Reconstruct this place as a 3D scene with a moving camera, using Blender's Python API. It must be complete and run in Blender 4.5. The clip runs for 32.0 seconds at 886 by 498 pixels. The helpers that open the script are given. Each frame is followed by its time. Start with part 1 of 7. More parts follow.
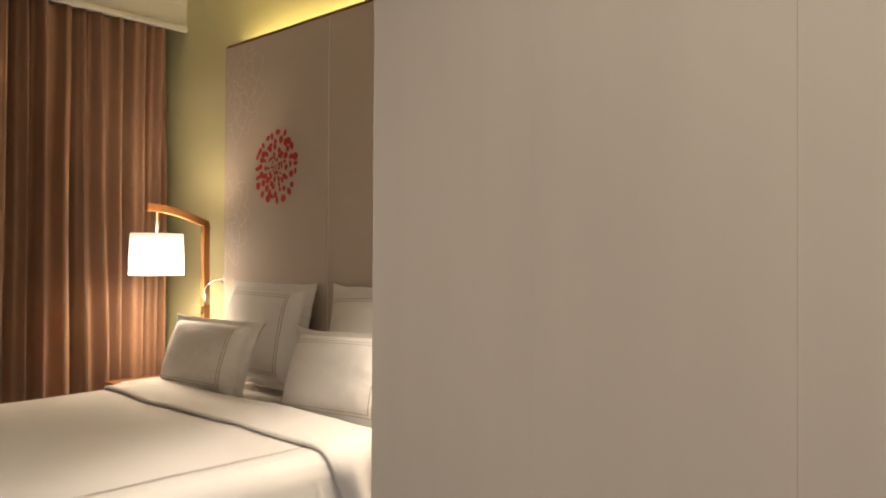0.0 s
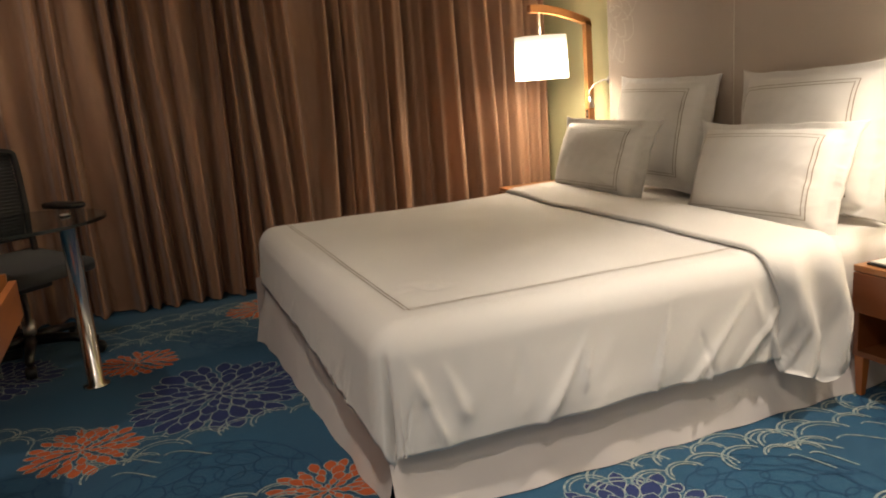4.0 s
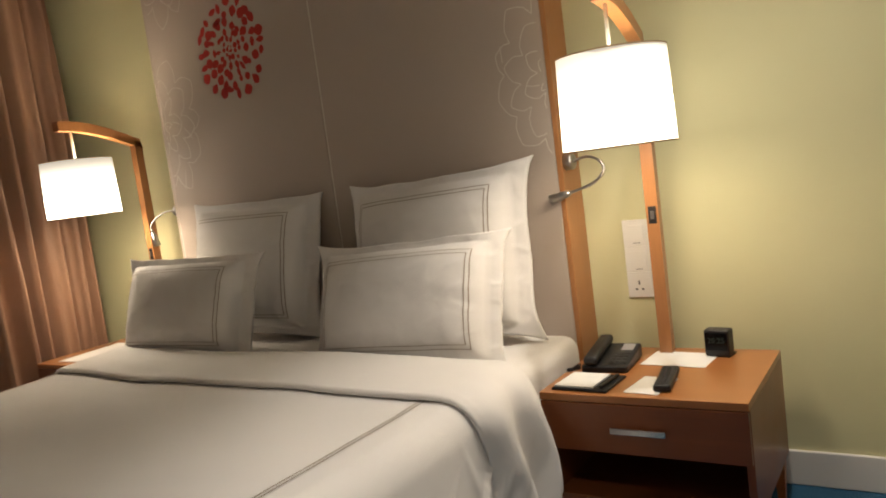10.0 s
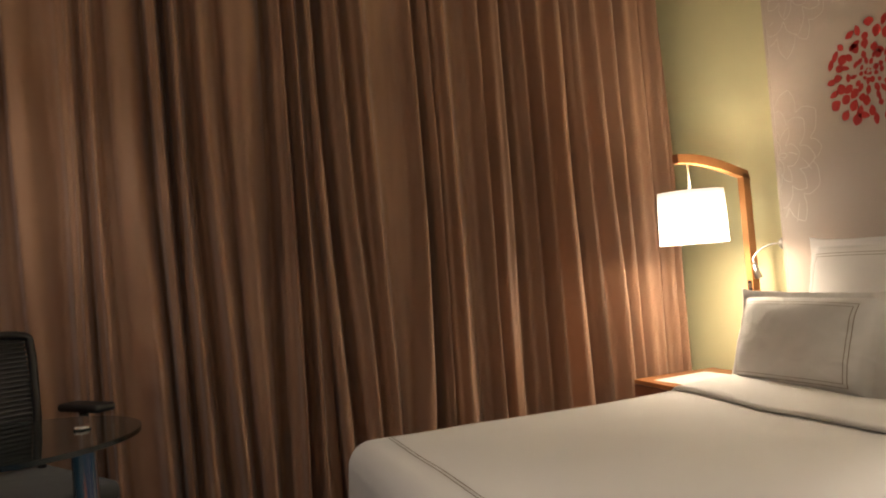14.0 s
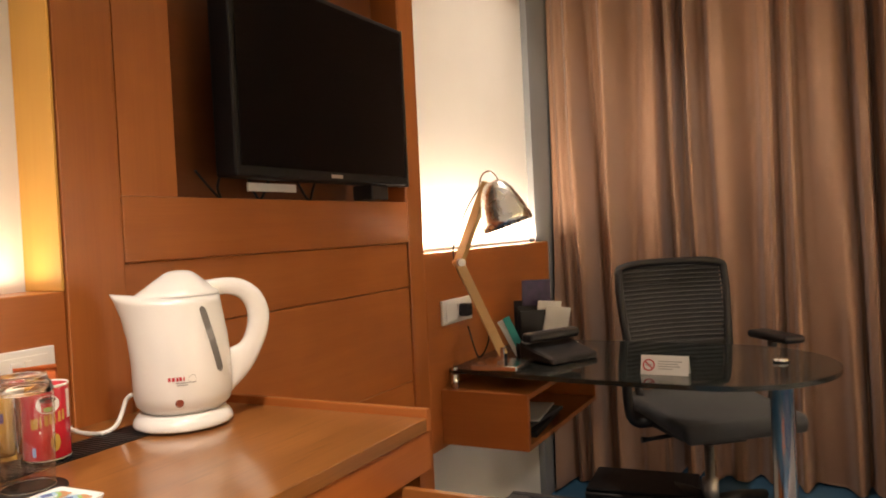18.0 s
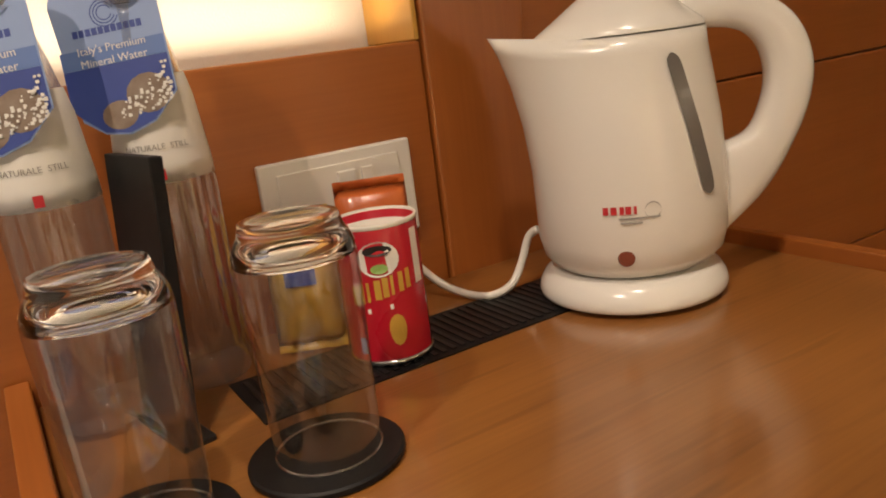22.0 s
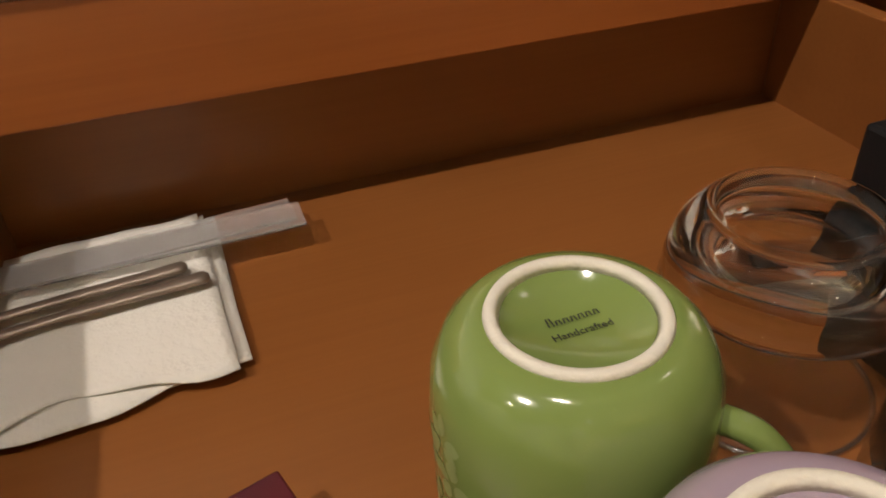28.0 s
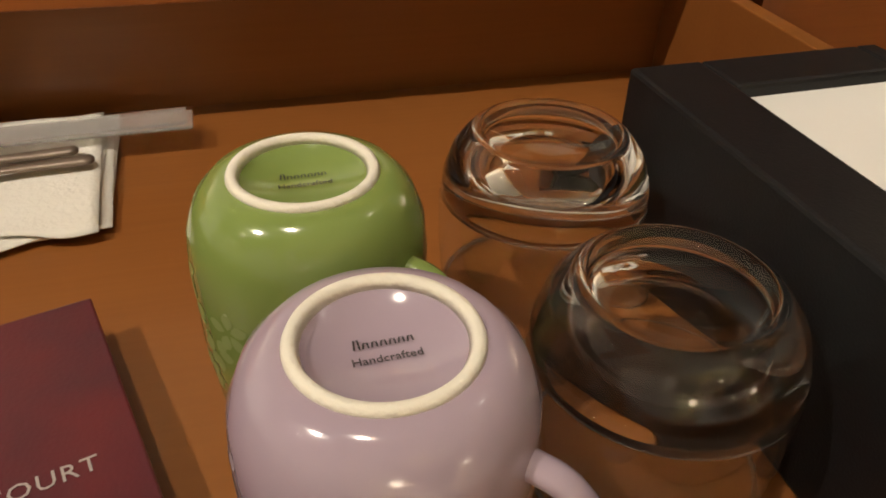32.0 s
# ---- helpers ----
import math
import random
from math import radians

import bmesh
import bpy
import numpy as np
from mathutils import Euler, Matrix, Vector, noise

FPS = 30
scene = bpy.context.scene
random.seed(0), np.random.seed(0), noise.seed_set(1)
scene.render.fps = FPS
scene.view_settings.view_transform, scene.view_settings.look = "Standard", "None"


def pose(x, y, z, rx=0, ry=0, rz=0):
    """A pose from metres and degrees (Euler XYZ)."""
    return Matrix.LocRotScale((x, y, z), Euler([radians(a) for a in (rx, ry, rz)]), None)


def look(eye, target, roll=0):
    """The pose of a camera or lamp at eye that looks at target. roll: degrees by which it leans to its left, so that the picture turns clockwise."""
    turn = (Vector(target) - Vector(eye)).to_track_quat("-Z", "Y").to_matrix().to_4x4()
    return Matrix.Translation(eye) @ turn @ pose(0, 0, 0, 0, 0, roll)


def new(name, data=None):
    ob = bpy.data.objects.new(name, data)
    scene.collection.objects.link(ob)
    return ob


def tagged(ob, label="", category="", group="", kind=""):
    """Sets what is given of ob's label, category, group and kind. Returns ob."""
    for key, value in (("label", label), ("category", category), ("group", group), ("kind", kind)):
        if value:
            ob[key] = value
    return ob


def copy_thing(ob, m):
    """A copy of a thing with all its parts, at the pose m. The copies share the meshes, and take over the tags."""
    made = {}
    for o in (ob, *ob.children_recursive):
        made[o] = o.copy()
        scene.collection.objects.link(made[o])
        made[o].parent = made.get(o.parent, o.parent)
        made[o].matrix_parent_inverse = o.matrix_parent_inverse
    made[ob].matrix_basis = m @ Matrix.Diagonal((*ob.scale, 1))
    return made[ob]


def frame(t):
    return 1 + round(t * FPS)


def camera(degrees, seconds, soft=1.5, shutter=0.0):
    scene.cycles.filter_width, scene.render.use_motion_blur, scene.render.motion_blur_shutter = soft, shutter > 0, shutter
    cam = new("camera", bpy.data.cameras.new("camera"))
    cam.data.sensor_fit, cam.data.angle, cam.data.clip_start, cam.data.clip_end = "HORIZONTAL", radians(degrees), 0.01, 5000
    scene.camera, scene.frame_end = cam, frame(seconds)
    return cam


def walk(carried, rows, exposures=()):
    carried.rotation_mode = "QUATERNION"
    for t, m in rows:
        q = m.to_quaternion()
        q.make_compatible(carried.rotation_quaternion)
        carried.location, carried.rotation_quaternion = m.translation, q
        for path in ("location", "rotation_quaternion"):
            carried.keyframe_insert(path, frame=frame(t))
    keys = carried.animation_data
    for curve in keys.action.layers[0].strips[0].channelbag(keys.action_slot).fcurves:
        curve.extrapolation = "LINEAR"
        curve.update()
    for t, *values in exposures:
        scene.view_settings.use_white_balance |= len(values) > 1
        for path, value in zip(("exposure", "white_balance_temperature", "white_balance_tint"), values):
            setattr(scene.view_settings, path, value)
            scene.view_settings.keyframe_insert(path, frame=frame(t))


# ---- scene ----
cam = camera(60.7, 32.0, soft=1.9)
PATH = [
    (0, (-2.567, -4.452, 1.26), (-1.083, -3.111, 1.283), 0.3),
    (0.5, (-2.61, -4.405, 1.234), (-1.246, -2.943, 1.269), 0.6),
    (1, (-2.635, -4.383, 1.249), (-1.391, -2.817, 1.271), 0.1),
    (1.5, (-2.687, -4.341, 1.245), (-1.561, -2.689, 1.25), -0.0),
    (2, (-2.726, -4.298, 1.248), (-1.705, -2.579, 1.229), -0.1),
    (2.5, (-2.737, -4.269, 1.236), (-1.8, -2.503, 1.166), -0.8),
    (3, (-2.733, -4.261, 1.218), (-1.886, -2.459, 1.03), -2.3),
    (3.5, (-2.718, -4.218, 1.205), (-1.938, -2.403, 0.894), -3.8),
    (4, (-2.653, -4.148, 1.183), (-1.935, -2.332, 0.751), -4.5),
    (4.5, (-2.609, -4.085, 1.162), (-1.937, -2.274, 0.645), -5.0),
    (6.5, (-2.591, -3.628, 1.119), (-1.718, -1.956, 0.454), -4.3),
    (7, (-2.536, -3.535, 1.114), (-1.519, -1.919, 0.52), -4.9),
    (7.5, (-2.429, -3.446, 1.105), (-1.281, -1.878, 0.632), -5.7),
    (8, (-2.391, -3.408, 1.108), (-1.075, -1.948, 0.738), -6.2),
    (8.5, (-2.381, -3.378, 1.114), (-0.891, -2.076, 0.823), -6.5),
    (9, (-2.373, -3.362, 1.152), (-0.789, -2.167, 0.9), -7.6),
    (9.5, (-2.37, -3.347, 1.153), (-0.73, -2.224, 0.93), -7.6),
    (10, (-2.367, -3.343, 1.148), (-0.703, -2.254, 0.938), -7.5),
    (10.5, (-2.386, -3.335, 1.152), (-0.712, -2.257, 0.957), -7.6),
    (11, (-2.415, -3.309, 1.13), (-0.742, -2.221, 0.99), -7.0),
    (11.5, (-2.423, -3.272, 1.171), (-0.786, -2.128, 1.049), -6.8),
    (12, (-2.505, -3.182, 1.154), (-0.936, -1.944, 1.082), -6.0),
    (12.5, (-2.578, -3.127, 1.178), (-1.168, -1.71, 1.132), -5.4),
    (13, (-2.641, -3.094, 1.143), (-1.416, -1.513, 1.159), -4.2),
    (13.5, (-2.679, -3.065, 1.172), (-1.696, -1.324, 1.182), -4.1),
    (14, (-2.685, -3.073, 1.137), (-2.002, -1.194, 1.183), -4.7),
    (14.5, (-2.736, -3.013, 1.177), (-2.293, -1.063, 1.183), -4.2),
    (15, (-2.747, -3.017, 1.177), (-2.53, -1.029, 1.172), -3.6),
    (15.5, (-2.748, -3.035, 1.181), (-2.736, -1.035, 1.171), -4.3),
    (17.5, (-2.765, -3.064, 1.201), (-3.541, -1.221, 1.191), -3.2),
    (18, (-2.805, -3.054, 1.186), (-3.722, -1.277, 1.136), -2.7),
    (18.5, (-2.891, -3.014, 1.169), (-3.921, -1.301, 1.089), -2.3),
    (19, (-2.99, -2.948, 1.166), (-4.098, -1.286, 1.058), -2.7),
    (19.5, (-3.053, -2.893, 1.155), (-4.26, -1.306, 1.002), -3.9),
    (20, (-3.082, -2.822, 1.155), (-4.465, -1.392, 0.95), -5.0),
    (20.5, (-3.087, -2.727, 1.152), (-4.633, -1.483, 0.901), -7.0),
    (21, (-3.137, -2.669, 1.142), (-4.752, -1.533, 0.823), -7.8),
    (21.5, (-3.224, -2.641, 1.131), (-4.888, -1.603, 0.741), -7.8),
    (22, (-3.29, -2.623, 1.117), (-4.951, -1.646, 0.584), -7.4),
    (22.5, (-3.315, -2.606, 1.103), (-4.955, -1.709, 0.392), -6.1),
    (23, (-3.304, -2.582, 1.072), (-5.035, -1.919, 0.319), -4.6),
    (23.5, (-3.28, -2.567, 1.055), (-5.043, -2.145, 0.211), -5.5),
    (24, (-3.277, -2.552, 1.037), (-5.028, -2.238, 0.123), -5.8),
    (24.5, (-3.284, -2.541, 1.016), (-5.013, -2.243, 0.055), -5.3),
    (25, (-3.273, -2.537, 1.012), (-4.963, -2.197, -0.001), -5.0),
    (25.5, (-3.264, -2.539, 1.009), (-4.912, -2.112, -0.041), -4.0),
    (27.5, (-3.02, -2.505, 0.987), (-4.288, -2.158, 0.073), -4.8),
    (28, (-2.988, -2.494, 0.97), (-4.245, -2.119, 0.054), -3.7),
    (28.5, (-2.943, -2.495, 0.97), (-4.176, -2.078, 0.038), -1.1),
    (29, (-2.916, -2.498, 0.97), (-4.144, -2.07, 0.039), 0.2),
    (29.5, (-2.906, -2.486, 0.973), (-4.141, -2.061, 0.05), 0.2),
    (30, (-2.892, -2.478, 0.974), (-4.13, -2.073, 0.045), -0.8),
    (30.5, (-2.885, -2.477, 0.97), (-4.111, -2.068, 0.026), -0.7),
    (31, (-2.887, -2.478, 0.967), (-4.103, -2.055, 0.017), 0.4),
    (31.5, (-2.887, -2.462, 0.966), (-4.112, -2.077, 0.012), 1.5),
    (32, (-2.899, -2.426, 0.966), (-4.148, -2.082, 0.027), 1.7),
]
EXPOSURES = [(0, 0.36, 6800, 13), (2, 0.40, 6900, 14), (4, 0.33, 6600, 11), (7, 0.18, 7100, 13), (9, -0.28, 6300, 10), (11, -0.32, 6300, 10), (12, -0.18, 6300, 10), (13.2, 0.42, 6600, 11), (14, 0.5, 6400, 12), (15, 1.62, 6600, 12), (18, 1.5, 6900, 17),
             (19, 1.15, 7200, 18), (20, 0.9, 7200, 18), (21.5, 0.7, 7600, 18), (23, 0.85, 6600, 10), (24, 0.85, 6000, 8), (25, 0.75, 5700, 5), (28, 0.65, 6400, 13), (29, 0.7, 6900, 10), (30, 0.65, 6900, 10), (31, 0.6, 6900, 10), (32, 0.8, 6800, 9)]
walk(cam, [(t, look(e, g, r)) for t, e, g, r in PATH], EXPOSURES)

# ---- world and lights ----
world = bpy.data.worlds.new("night")
scene.world = world
world.use_nodes = True
world.node_tree.nodes["Background"].inputs[0].default_value = (0.02, 0.022, 0.03, 1)
world.node_tree.nodes["Background"].inputs[1].default_value = 0.3

WARM = (1.0, 0.81, 0.60)
SOFT = (1.0, 0.89, 0.76)


def lamp(name, kind, energy, colour, m, size=0.1, size_y=None, spot=None):
    d = bpy.data.lights.new(name, kind)
    d.energy, d.color = energy, colour
    if kind == "AREA":
        d.shape = "RECTANGLE" if size_y else "DISK"
        d.size = size
        if size_y:
            d.size_y = size_y
    else:
        d.shadow_soft_size = size
    if spot:
        d.spot_size, d.spot_blend = radians(spot), 0.6
    ob = new(name, d)
    ob.matrix_world = m
    return ob


LAMP_L, LAMP_R = (-0.33, -0.095), (-0.33, -2.63)
for bx, by, watt in ((*LAMP_L, 24), (*LAMP_R, 9)):
    lamp("bedside_bulb", "POINT", watt, WARM, pose(bx, by, 1.215), 0.085)
lamp("headboard_glow", "AREA", 7, (1.0, 0.8, 0.33), pose(0.062, -1.305, 2.47, 180), 0.03, 1.9)
lamp("niche_glow", "AREA", 0.75, (1.0, 0.85, 0.63), look((-3.925, -2.83, 1.13), (-4.02, -2.83, 2.1)), 1.06, 0.03)
lamp("desk_niche_glow", "AREA", 4.6, (1.0, 0.86, 0.66), look((-3.925, -0.53, 1.13), (-4.02, -0.53, 2.1)), 1.06, 0.03)
# None is in view; the one at (-3.25, -0.45) is added to brighten the curtain.
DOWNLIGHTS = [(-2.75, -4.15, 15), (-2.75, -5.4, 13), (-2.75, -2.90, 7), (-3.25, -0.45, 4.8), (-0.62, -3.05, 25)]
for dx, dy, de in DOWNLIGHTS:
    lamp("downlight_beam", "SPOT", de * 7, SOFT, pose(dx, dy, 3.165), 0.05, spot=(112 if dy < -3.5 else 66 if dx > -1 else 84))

# ---- materials ----


def nodes_of(name):
    m = bpy.data.materials.new(name)
    m.use_nodes = True
    nt = m.node_tree
    return m, nt, nt.nodes, nt.links, nt.nodes["Principled BSDF"]


def surf(name, a, b=None, rough=0.5, scale=8.0, bump=0.0, bump_scale=200.0, metal=0.0, stretch=(1, 1, 1), sheen=0.0,
         coat=0.0, contrast=1.0, rough_var=0.08, spec=0.5, fine=0.0):
    m, nt, N, L, bs = nodes_of(name)
    b = b or tuple(min(1, c * 0.82) for c in a)
    tc = N.new("ShaderNodeTexCoord")
    mp = N.new("ShaderNodeMapping")
    mp.inputs["Scale"].default_value = stretch
    L.new(tc.outputs["Object"], mp.inputs[0])
    n1 = N.new("ShaderNodeTexNoise")
    n1.inputs["Scale"].default_value, n1.inputs["Detail"].default_value = scale, 5
    L.new(mp.outputs[0], n1.inputs["Vector"])
    r = N.new("ShaderNodeValToRGB")
    r.color_ramp.elements[0].position, r.color_ramp.elements[1].position = 0.5 - 0.25 / contrast, 0.5 + 0.25 / contrast
    r.color_ramp.elements[0].color, r.color_ramp.elements[1].color = (*b, 1), (*a, 1)
    L.new(n1.outputs[0], r.inputs[0])
    col = r.outputs[0]
    n2 = N.new("ShaderNodeTexNoise")
    n2.inputs["Scale"].default_value, n2.inputs["Detail"].default_value = bump_scale, 3
    L.new(mp.outputs[0], n2.inputs["Vector"])
    if fine:
        mx = N.new("ShaderNodeMix")
        mx.data_type, mx.blend_type = "RGBA", "MULTIPLY"
        mx.inputs[0].default_value = fine
        L.new(col, mx.inputs[6])
        L.new(n2.outputs[0], mx.inputs[7])
        col = mx.outputs[2]
    L.new(col, bs.inputs["Base Color"])
    mr = N.new("ShaderNodeMapRange")
    mr.inputs[3].default_value, mr.inputs[4].default_value = max(0.02, rough - rough_var), min(1, rough + rough_var)
    L.new(n1.outputs[0], mr.inputs[0])
    L.new(mr.outputs[0], bs.inputs["Roughness"])
    bs.inputs["Metallic"].default_value = metal
    bs.inputs["Sheen Weight"].default_value = sheen
    bs.inputs["Coat Weight"].default_value = coat
    bs.inputs["Coat Roughness"].default_value = 0.12
    bs.inputs["Specular IOR Level"].default_value = spec
    if bump:
        bp = N.new("ShaderNodeBump")
        bp.inputs["Strength"].default_value, bp.inputs["Distance"].default_value = bump, 0.002
        L.new(n2.outputs[0], bp.inputs["Height"])
        L.new(bp.outputs[0], bs.inputs["Normal"])
    return m


def wood(name, axis, a=(0.45, 0.143, 0.031), b=(0.285, 0.080, 0.0165), rough=0.32, coat=0.25, spread=(0.28, 0.72), coat_rough=0.24, relief=0.12, flecks=0.0):
    """Reddish veneer whose grain runs along one axis."""
    m, nt, N, L, bs = nodes_of(name)
    tc = N.new("ShaderNodeTexCoord")
    oi = N.new("ShaderNodeObjectInfo")
    add = N.new("ShaderNodeVectorMath")
    L.new(tc.outputs["Object"], add.inputs[0])
    L.new(oi.outputs["Random"], add.inputs[1])
    mp = N.new("ShaderNodeMapping")
    mp.inputs["Scale"].default_value = tuple(0.9 if i == axis else 14.0 for i in range(3))
    L.new(add.outputs[0], mp.inputs[0])
    n1 = N.new("ShaderNodeTexNoise")
    n1.inputs["Scale"].default_value, n1.inputs["Detail"].default_value, n1.inputs["Distortion"].default_value = 1.6, 6, 0.8
    L.new(mp.outputs[0], n1.inputs["Vector"])
    mp2 = N.new("ShaderNodeMapping")
    mp2.inputs["Scale"].default_value = tuple(7.0 if i == axis else 320.0 for i in range(3))
    L.new(add.outputs[0], mp2.inputs[0])
    n2 = N.new("ShaderNodeTexNoise")
    n2.inputs["Scale"].default_value, n2.inputs["Detail"].default_value = 1.0, 3
    L.new(mp2.outputs[0], n2.inputs["Vector"])
    n3 = N.new("ShaderNodeTexNoise")
    n3.inputs["Scale"].default_value, n3.inputs["Detail"].default_value = 3.6, 2.5
    L.new(add.outputs[0], n3.inputs["Vector"])
    r = N.new("ShaderNodeValToRGB")
    r.color_ramp.elements[0].position, r.color_ramp.elements[1].position = spread
    r.color_ramp.elements[0].color, r.color_ramp.elements[1].color = (*b, 1), (*a, 1)
    mixv = N.new("ShaderNodeMath")
    mixv.operation = "MULTIPLY_ADD"
    mixv.inputs[1].default_value = 0.2
    L.new(n2.outputs[0], mixv.inputs[0])
    m2 = N.new("ShaderNodeMath")
    m2.operation = "MULTIPLY_ADD"
    m2.inputs[1].default_value = 0.5
    L.new(n3.outputs[0], m2.inputs[0])
    m3 = N.new("ShaderNodeMath")
    m3.operation = "MULTIPLY"
    m3.inputs[1].default_value = 0.3
    L.new(n1.outputs[0], m3.inputs[0])
    L.new(m3.outputs[0], m2.inputs[2])
    L.new(m2.outputs[0], mixv.inputs[2])
    L.new(mixv.outputs[0], r.inputs[0])
    col = r.outputs[0]
    if flecks:
        mp3 = N.new("ShaderNodeMapping")
        mp3.inputs["Scale"].default_value = tuple(9.0 if i == axis else 95.0 for i in range(3))
        L.new(add.outputs[0], mp3.inputs[0])
        n4 = N.new("ShaderNodeTexNoise")
        n4.inputs["Scale"].default_value, n4.inputs["Detail"].default_value = 1.0, 1.5
        L.new(mp3.outputs[0], n4.inputs["Vector"])
        fr = N.new("ShaderNodeMapRange")
        fr.inputs[1].default_value, fr.inputs[2].default_value, fr.inputs[4].default_value = 0.63, 0.75, flecks
        L.new(n4.outputs[0], fr.inputs[0])
        dk = N.new("ShaderNodeMix")
        dk.data_type = "RGBA"
        dk.inputs[7].default_value = (*[c * 0.35 for c in b], 1)
        L.new(fr.outputs[0], dk.inputs[0])
        L.new(col, dk.inputs[6])
        col = dk.outputs[2]
    L.new(col, bs.inputs["Base Color"])
    mr = N.new("ShaderNodeMapRange")
    mr.inputs[3].default_value, mr.inputs[4].default_value = rough - 0.08, rough + 0.12
    L.new(n3.outputs[0], mr.inputs[0])
    L.new(mr.outputs[0], bs.inputs["Roughness"])
    bs.inputs["Coat Weight"].default_value, bs.inputs["Coat Roughness"].default_value = coat, coat_rough
    bp = N.new("ShaderNodeBump")
    bp.inputs["Strength"].default_value, bp.inputs["Distance"].default_value = relief, 0.0006
    L.new(n2.outputs[0], bp.inputs["Height"])
    L.new(bp.outputs[0], bs.inputs["Normal"])
    return m


def fabric(name, a, b, scale=900.0, rough=0.85, bump=0.25, sheen=0.2, big=3.0, crumple=0.0, creases=0.0):
    """Woven cloth: crossed threads over broad shade variation."""
    m = surf(name, a, b, rough, big, 0, 300, sheen=sheen, contrast=0.7)
    nt = m.node_tree
    N, L, bs = nt.nodes, nt.links, nt.nodes["Principled BSDF"]
    tc = N.new("ShaderNodeTexCoord")
    waves = []
    for d in ("X", "Y", "Z"):
        w = N.new("ShaderNodeTexWave")
        w.bands_direction = d
        w.inputs["Scale"].default_value, w.inputs["Distortion"].default_value = scale / 6.28, 1.0
        L.new(tc.outputs["Object"], w.inputs["Vector"])
        waves.append(w.outputs[1])
    s = N.new("ShaderNodeMath")
    L.new(waves[0], s.inputs[0]), L.new(waves[1], s.inputs[1])
    s2 = N.new("ShaderNodeMath")
    L.new(s.outputs[0], s2.inputs[0]), L.new(waves[2], s2.inputs[1])
    bp = N.new("ShaderNodeBump")
    bp.inputs["Strength"].default_value, bp.inputs["Distance"].default_value = bump, 0.0006
    L.new(s2.outputs[0], bp.inputs["Height"])
    if crumple:
        cn = N.new("ShaderNodeTexNoise")
        cn.inputs["Scale"].default_value, cn.inputs["Detail"].default_value, cn.inputs["Distortion"].default_value = 6.0, 5, 0.2
        L.new(tc.outputs["Object"], cn.inputs["Vector"])
        b2 = N.new("ShaderNodeBump")
        b2.inputs["Strength"].default_value, b2.inputs["Distance"].default_value = crumple, 0.02
        L.new(cn.outputs[0], b2.inputs["Height"])
        L.new(b2.outputs[0], bp.inputs["Normal"])
        if creases:
            rn = N.new("ShaderNodeTexNoise")
            rn.noise_type = "RIDGED_MULTIFRACTAL"
            rn.inputs["Scale"].default_value, rn.inputs["Detail"].default_value, rn.inputs["Distortion"].default_value = 4.5, 3.0, 0.6
            mp = N.new("ShaderNodeMapping")
            mp.inputs["Rotation"].default_value, mp.inputs["Scale"].default_value = (0, 0, 0.6), (1.0, 2.2, 1.0)
            L.new(tc.outputs["Object"], mp.inputs[0])
            L.new(mp.outputs[0], rn.inputs["Vector"])
            b3 = N.new("ShaderNodeBump")
            b3.inputs["Strength"].default_value, b3.inputs["Distance"].default_value = creases, 0.006
            L.new(rn.outputs[0], b3.inputs["Height"])
            L.new(b3.outputs[0], b2.inputs["Normal"])
    L.new(bp.outputs[0], bs.inputs["Normal"])
    return m


def plain(name, c, rough=0.4, metal=0.0, emit=None, strength=0.0, trans=0.0, ior=1.45, coat=0.0):
    m, nt, N, L, bs = nodes_of(name)
    bs.inputs["Base Color"].default_value = (*c, 1)
    bs.inputs["Roughness"].default_value, bs.inputs["Metallic"].default_value = rough, metal
    bs.inputs["Transmission Weight"].default_value, bs.inputs["IOR"].default_value = trans, ior
    bs.inputs["Coat Weight"].default_value = coat
    if emit:
        bs.inputs["Emission Color"].default_value = (*emit, 1)
        bs.inputs["Emission Strength"].default_value = strength
    return m


M = {}
M["wall_yellow"] = surf("yellow_wall_paint", (0.665, 0.64, 0.385), (0.615, 0.59, 0.34), 0.7, 1.5, 0.35, 420)
M["wall_grey"] = surf("beige_wallpaper", (0.52, 0.475, 0.415), (0.48, 0.44, 0.385), 0.75, 2.0, 0.12, 260, stretch=(6, 6, 0.6), fine=0.05)
M["wall_white"] = surf("white_wall_paint", (0.76, 0.74, 0.70), (0.70, 0.68, 0.64), 0.7, 2.0, 0.2, 400)
M["ceiling"] = surf("ceiling_paint", (0.62, 0.60, 0.57), (0.58, 0.56, 0.53), 0.8, 2.0, 0.2, 300)
M["trim"] = surf("white_gloss_trim", (0.78, 0.76, 0.72), (0.72, 0.70, 0.66), 0.35, 4.0, 0.05, 80)
M["wood_y"] = wood("cherry_veneer_lengthwise", 1)
M["wood_x"] = wood("cherry_veneer_crosswise", 0)
M["wood_z"] = wood("cherry_veneer_upright", 2)
M["wood_top"] = wood("worn_worktop_veneer", 1, (0.35, 0.140, 0.034), (0.175, 0.064, 0.015), 0.34, 1.0, (0.32, 0.66), 0.14, 0.03, 0.3)
# darker copy for nightstand fronts and sides, their shade put into the colour
M["wood_night_shaded"] = wood("shaded_nightstand_veneer", 1, (0.235, 0.068, 0.017), (0.145, 0.039, 0.010), 0.34, 0.2)
# cherry jamb turned golden: the niche light's glow is put into the colour
M["glow_tinted_wood"] = wood("jamb_veneer_glow_tinted", 2, (0.66, 0.36, 0.075), (0.56, 0.28, 0.05), 0.4, 0.1)
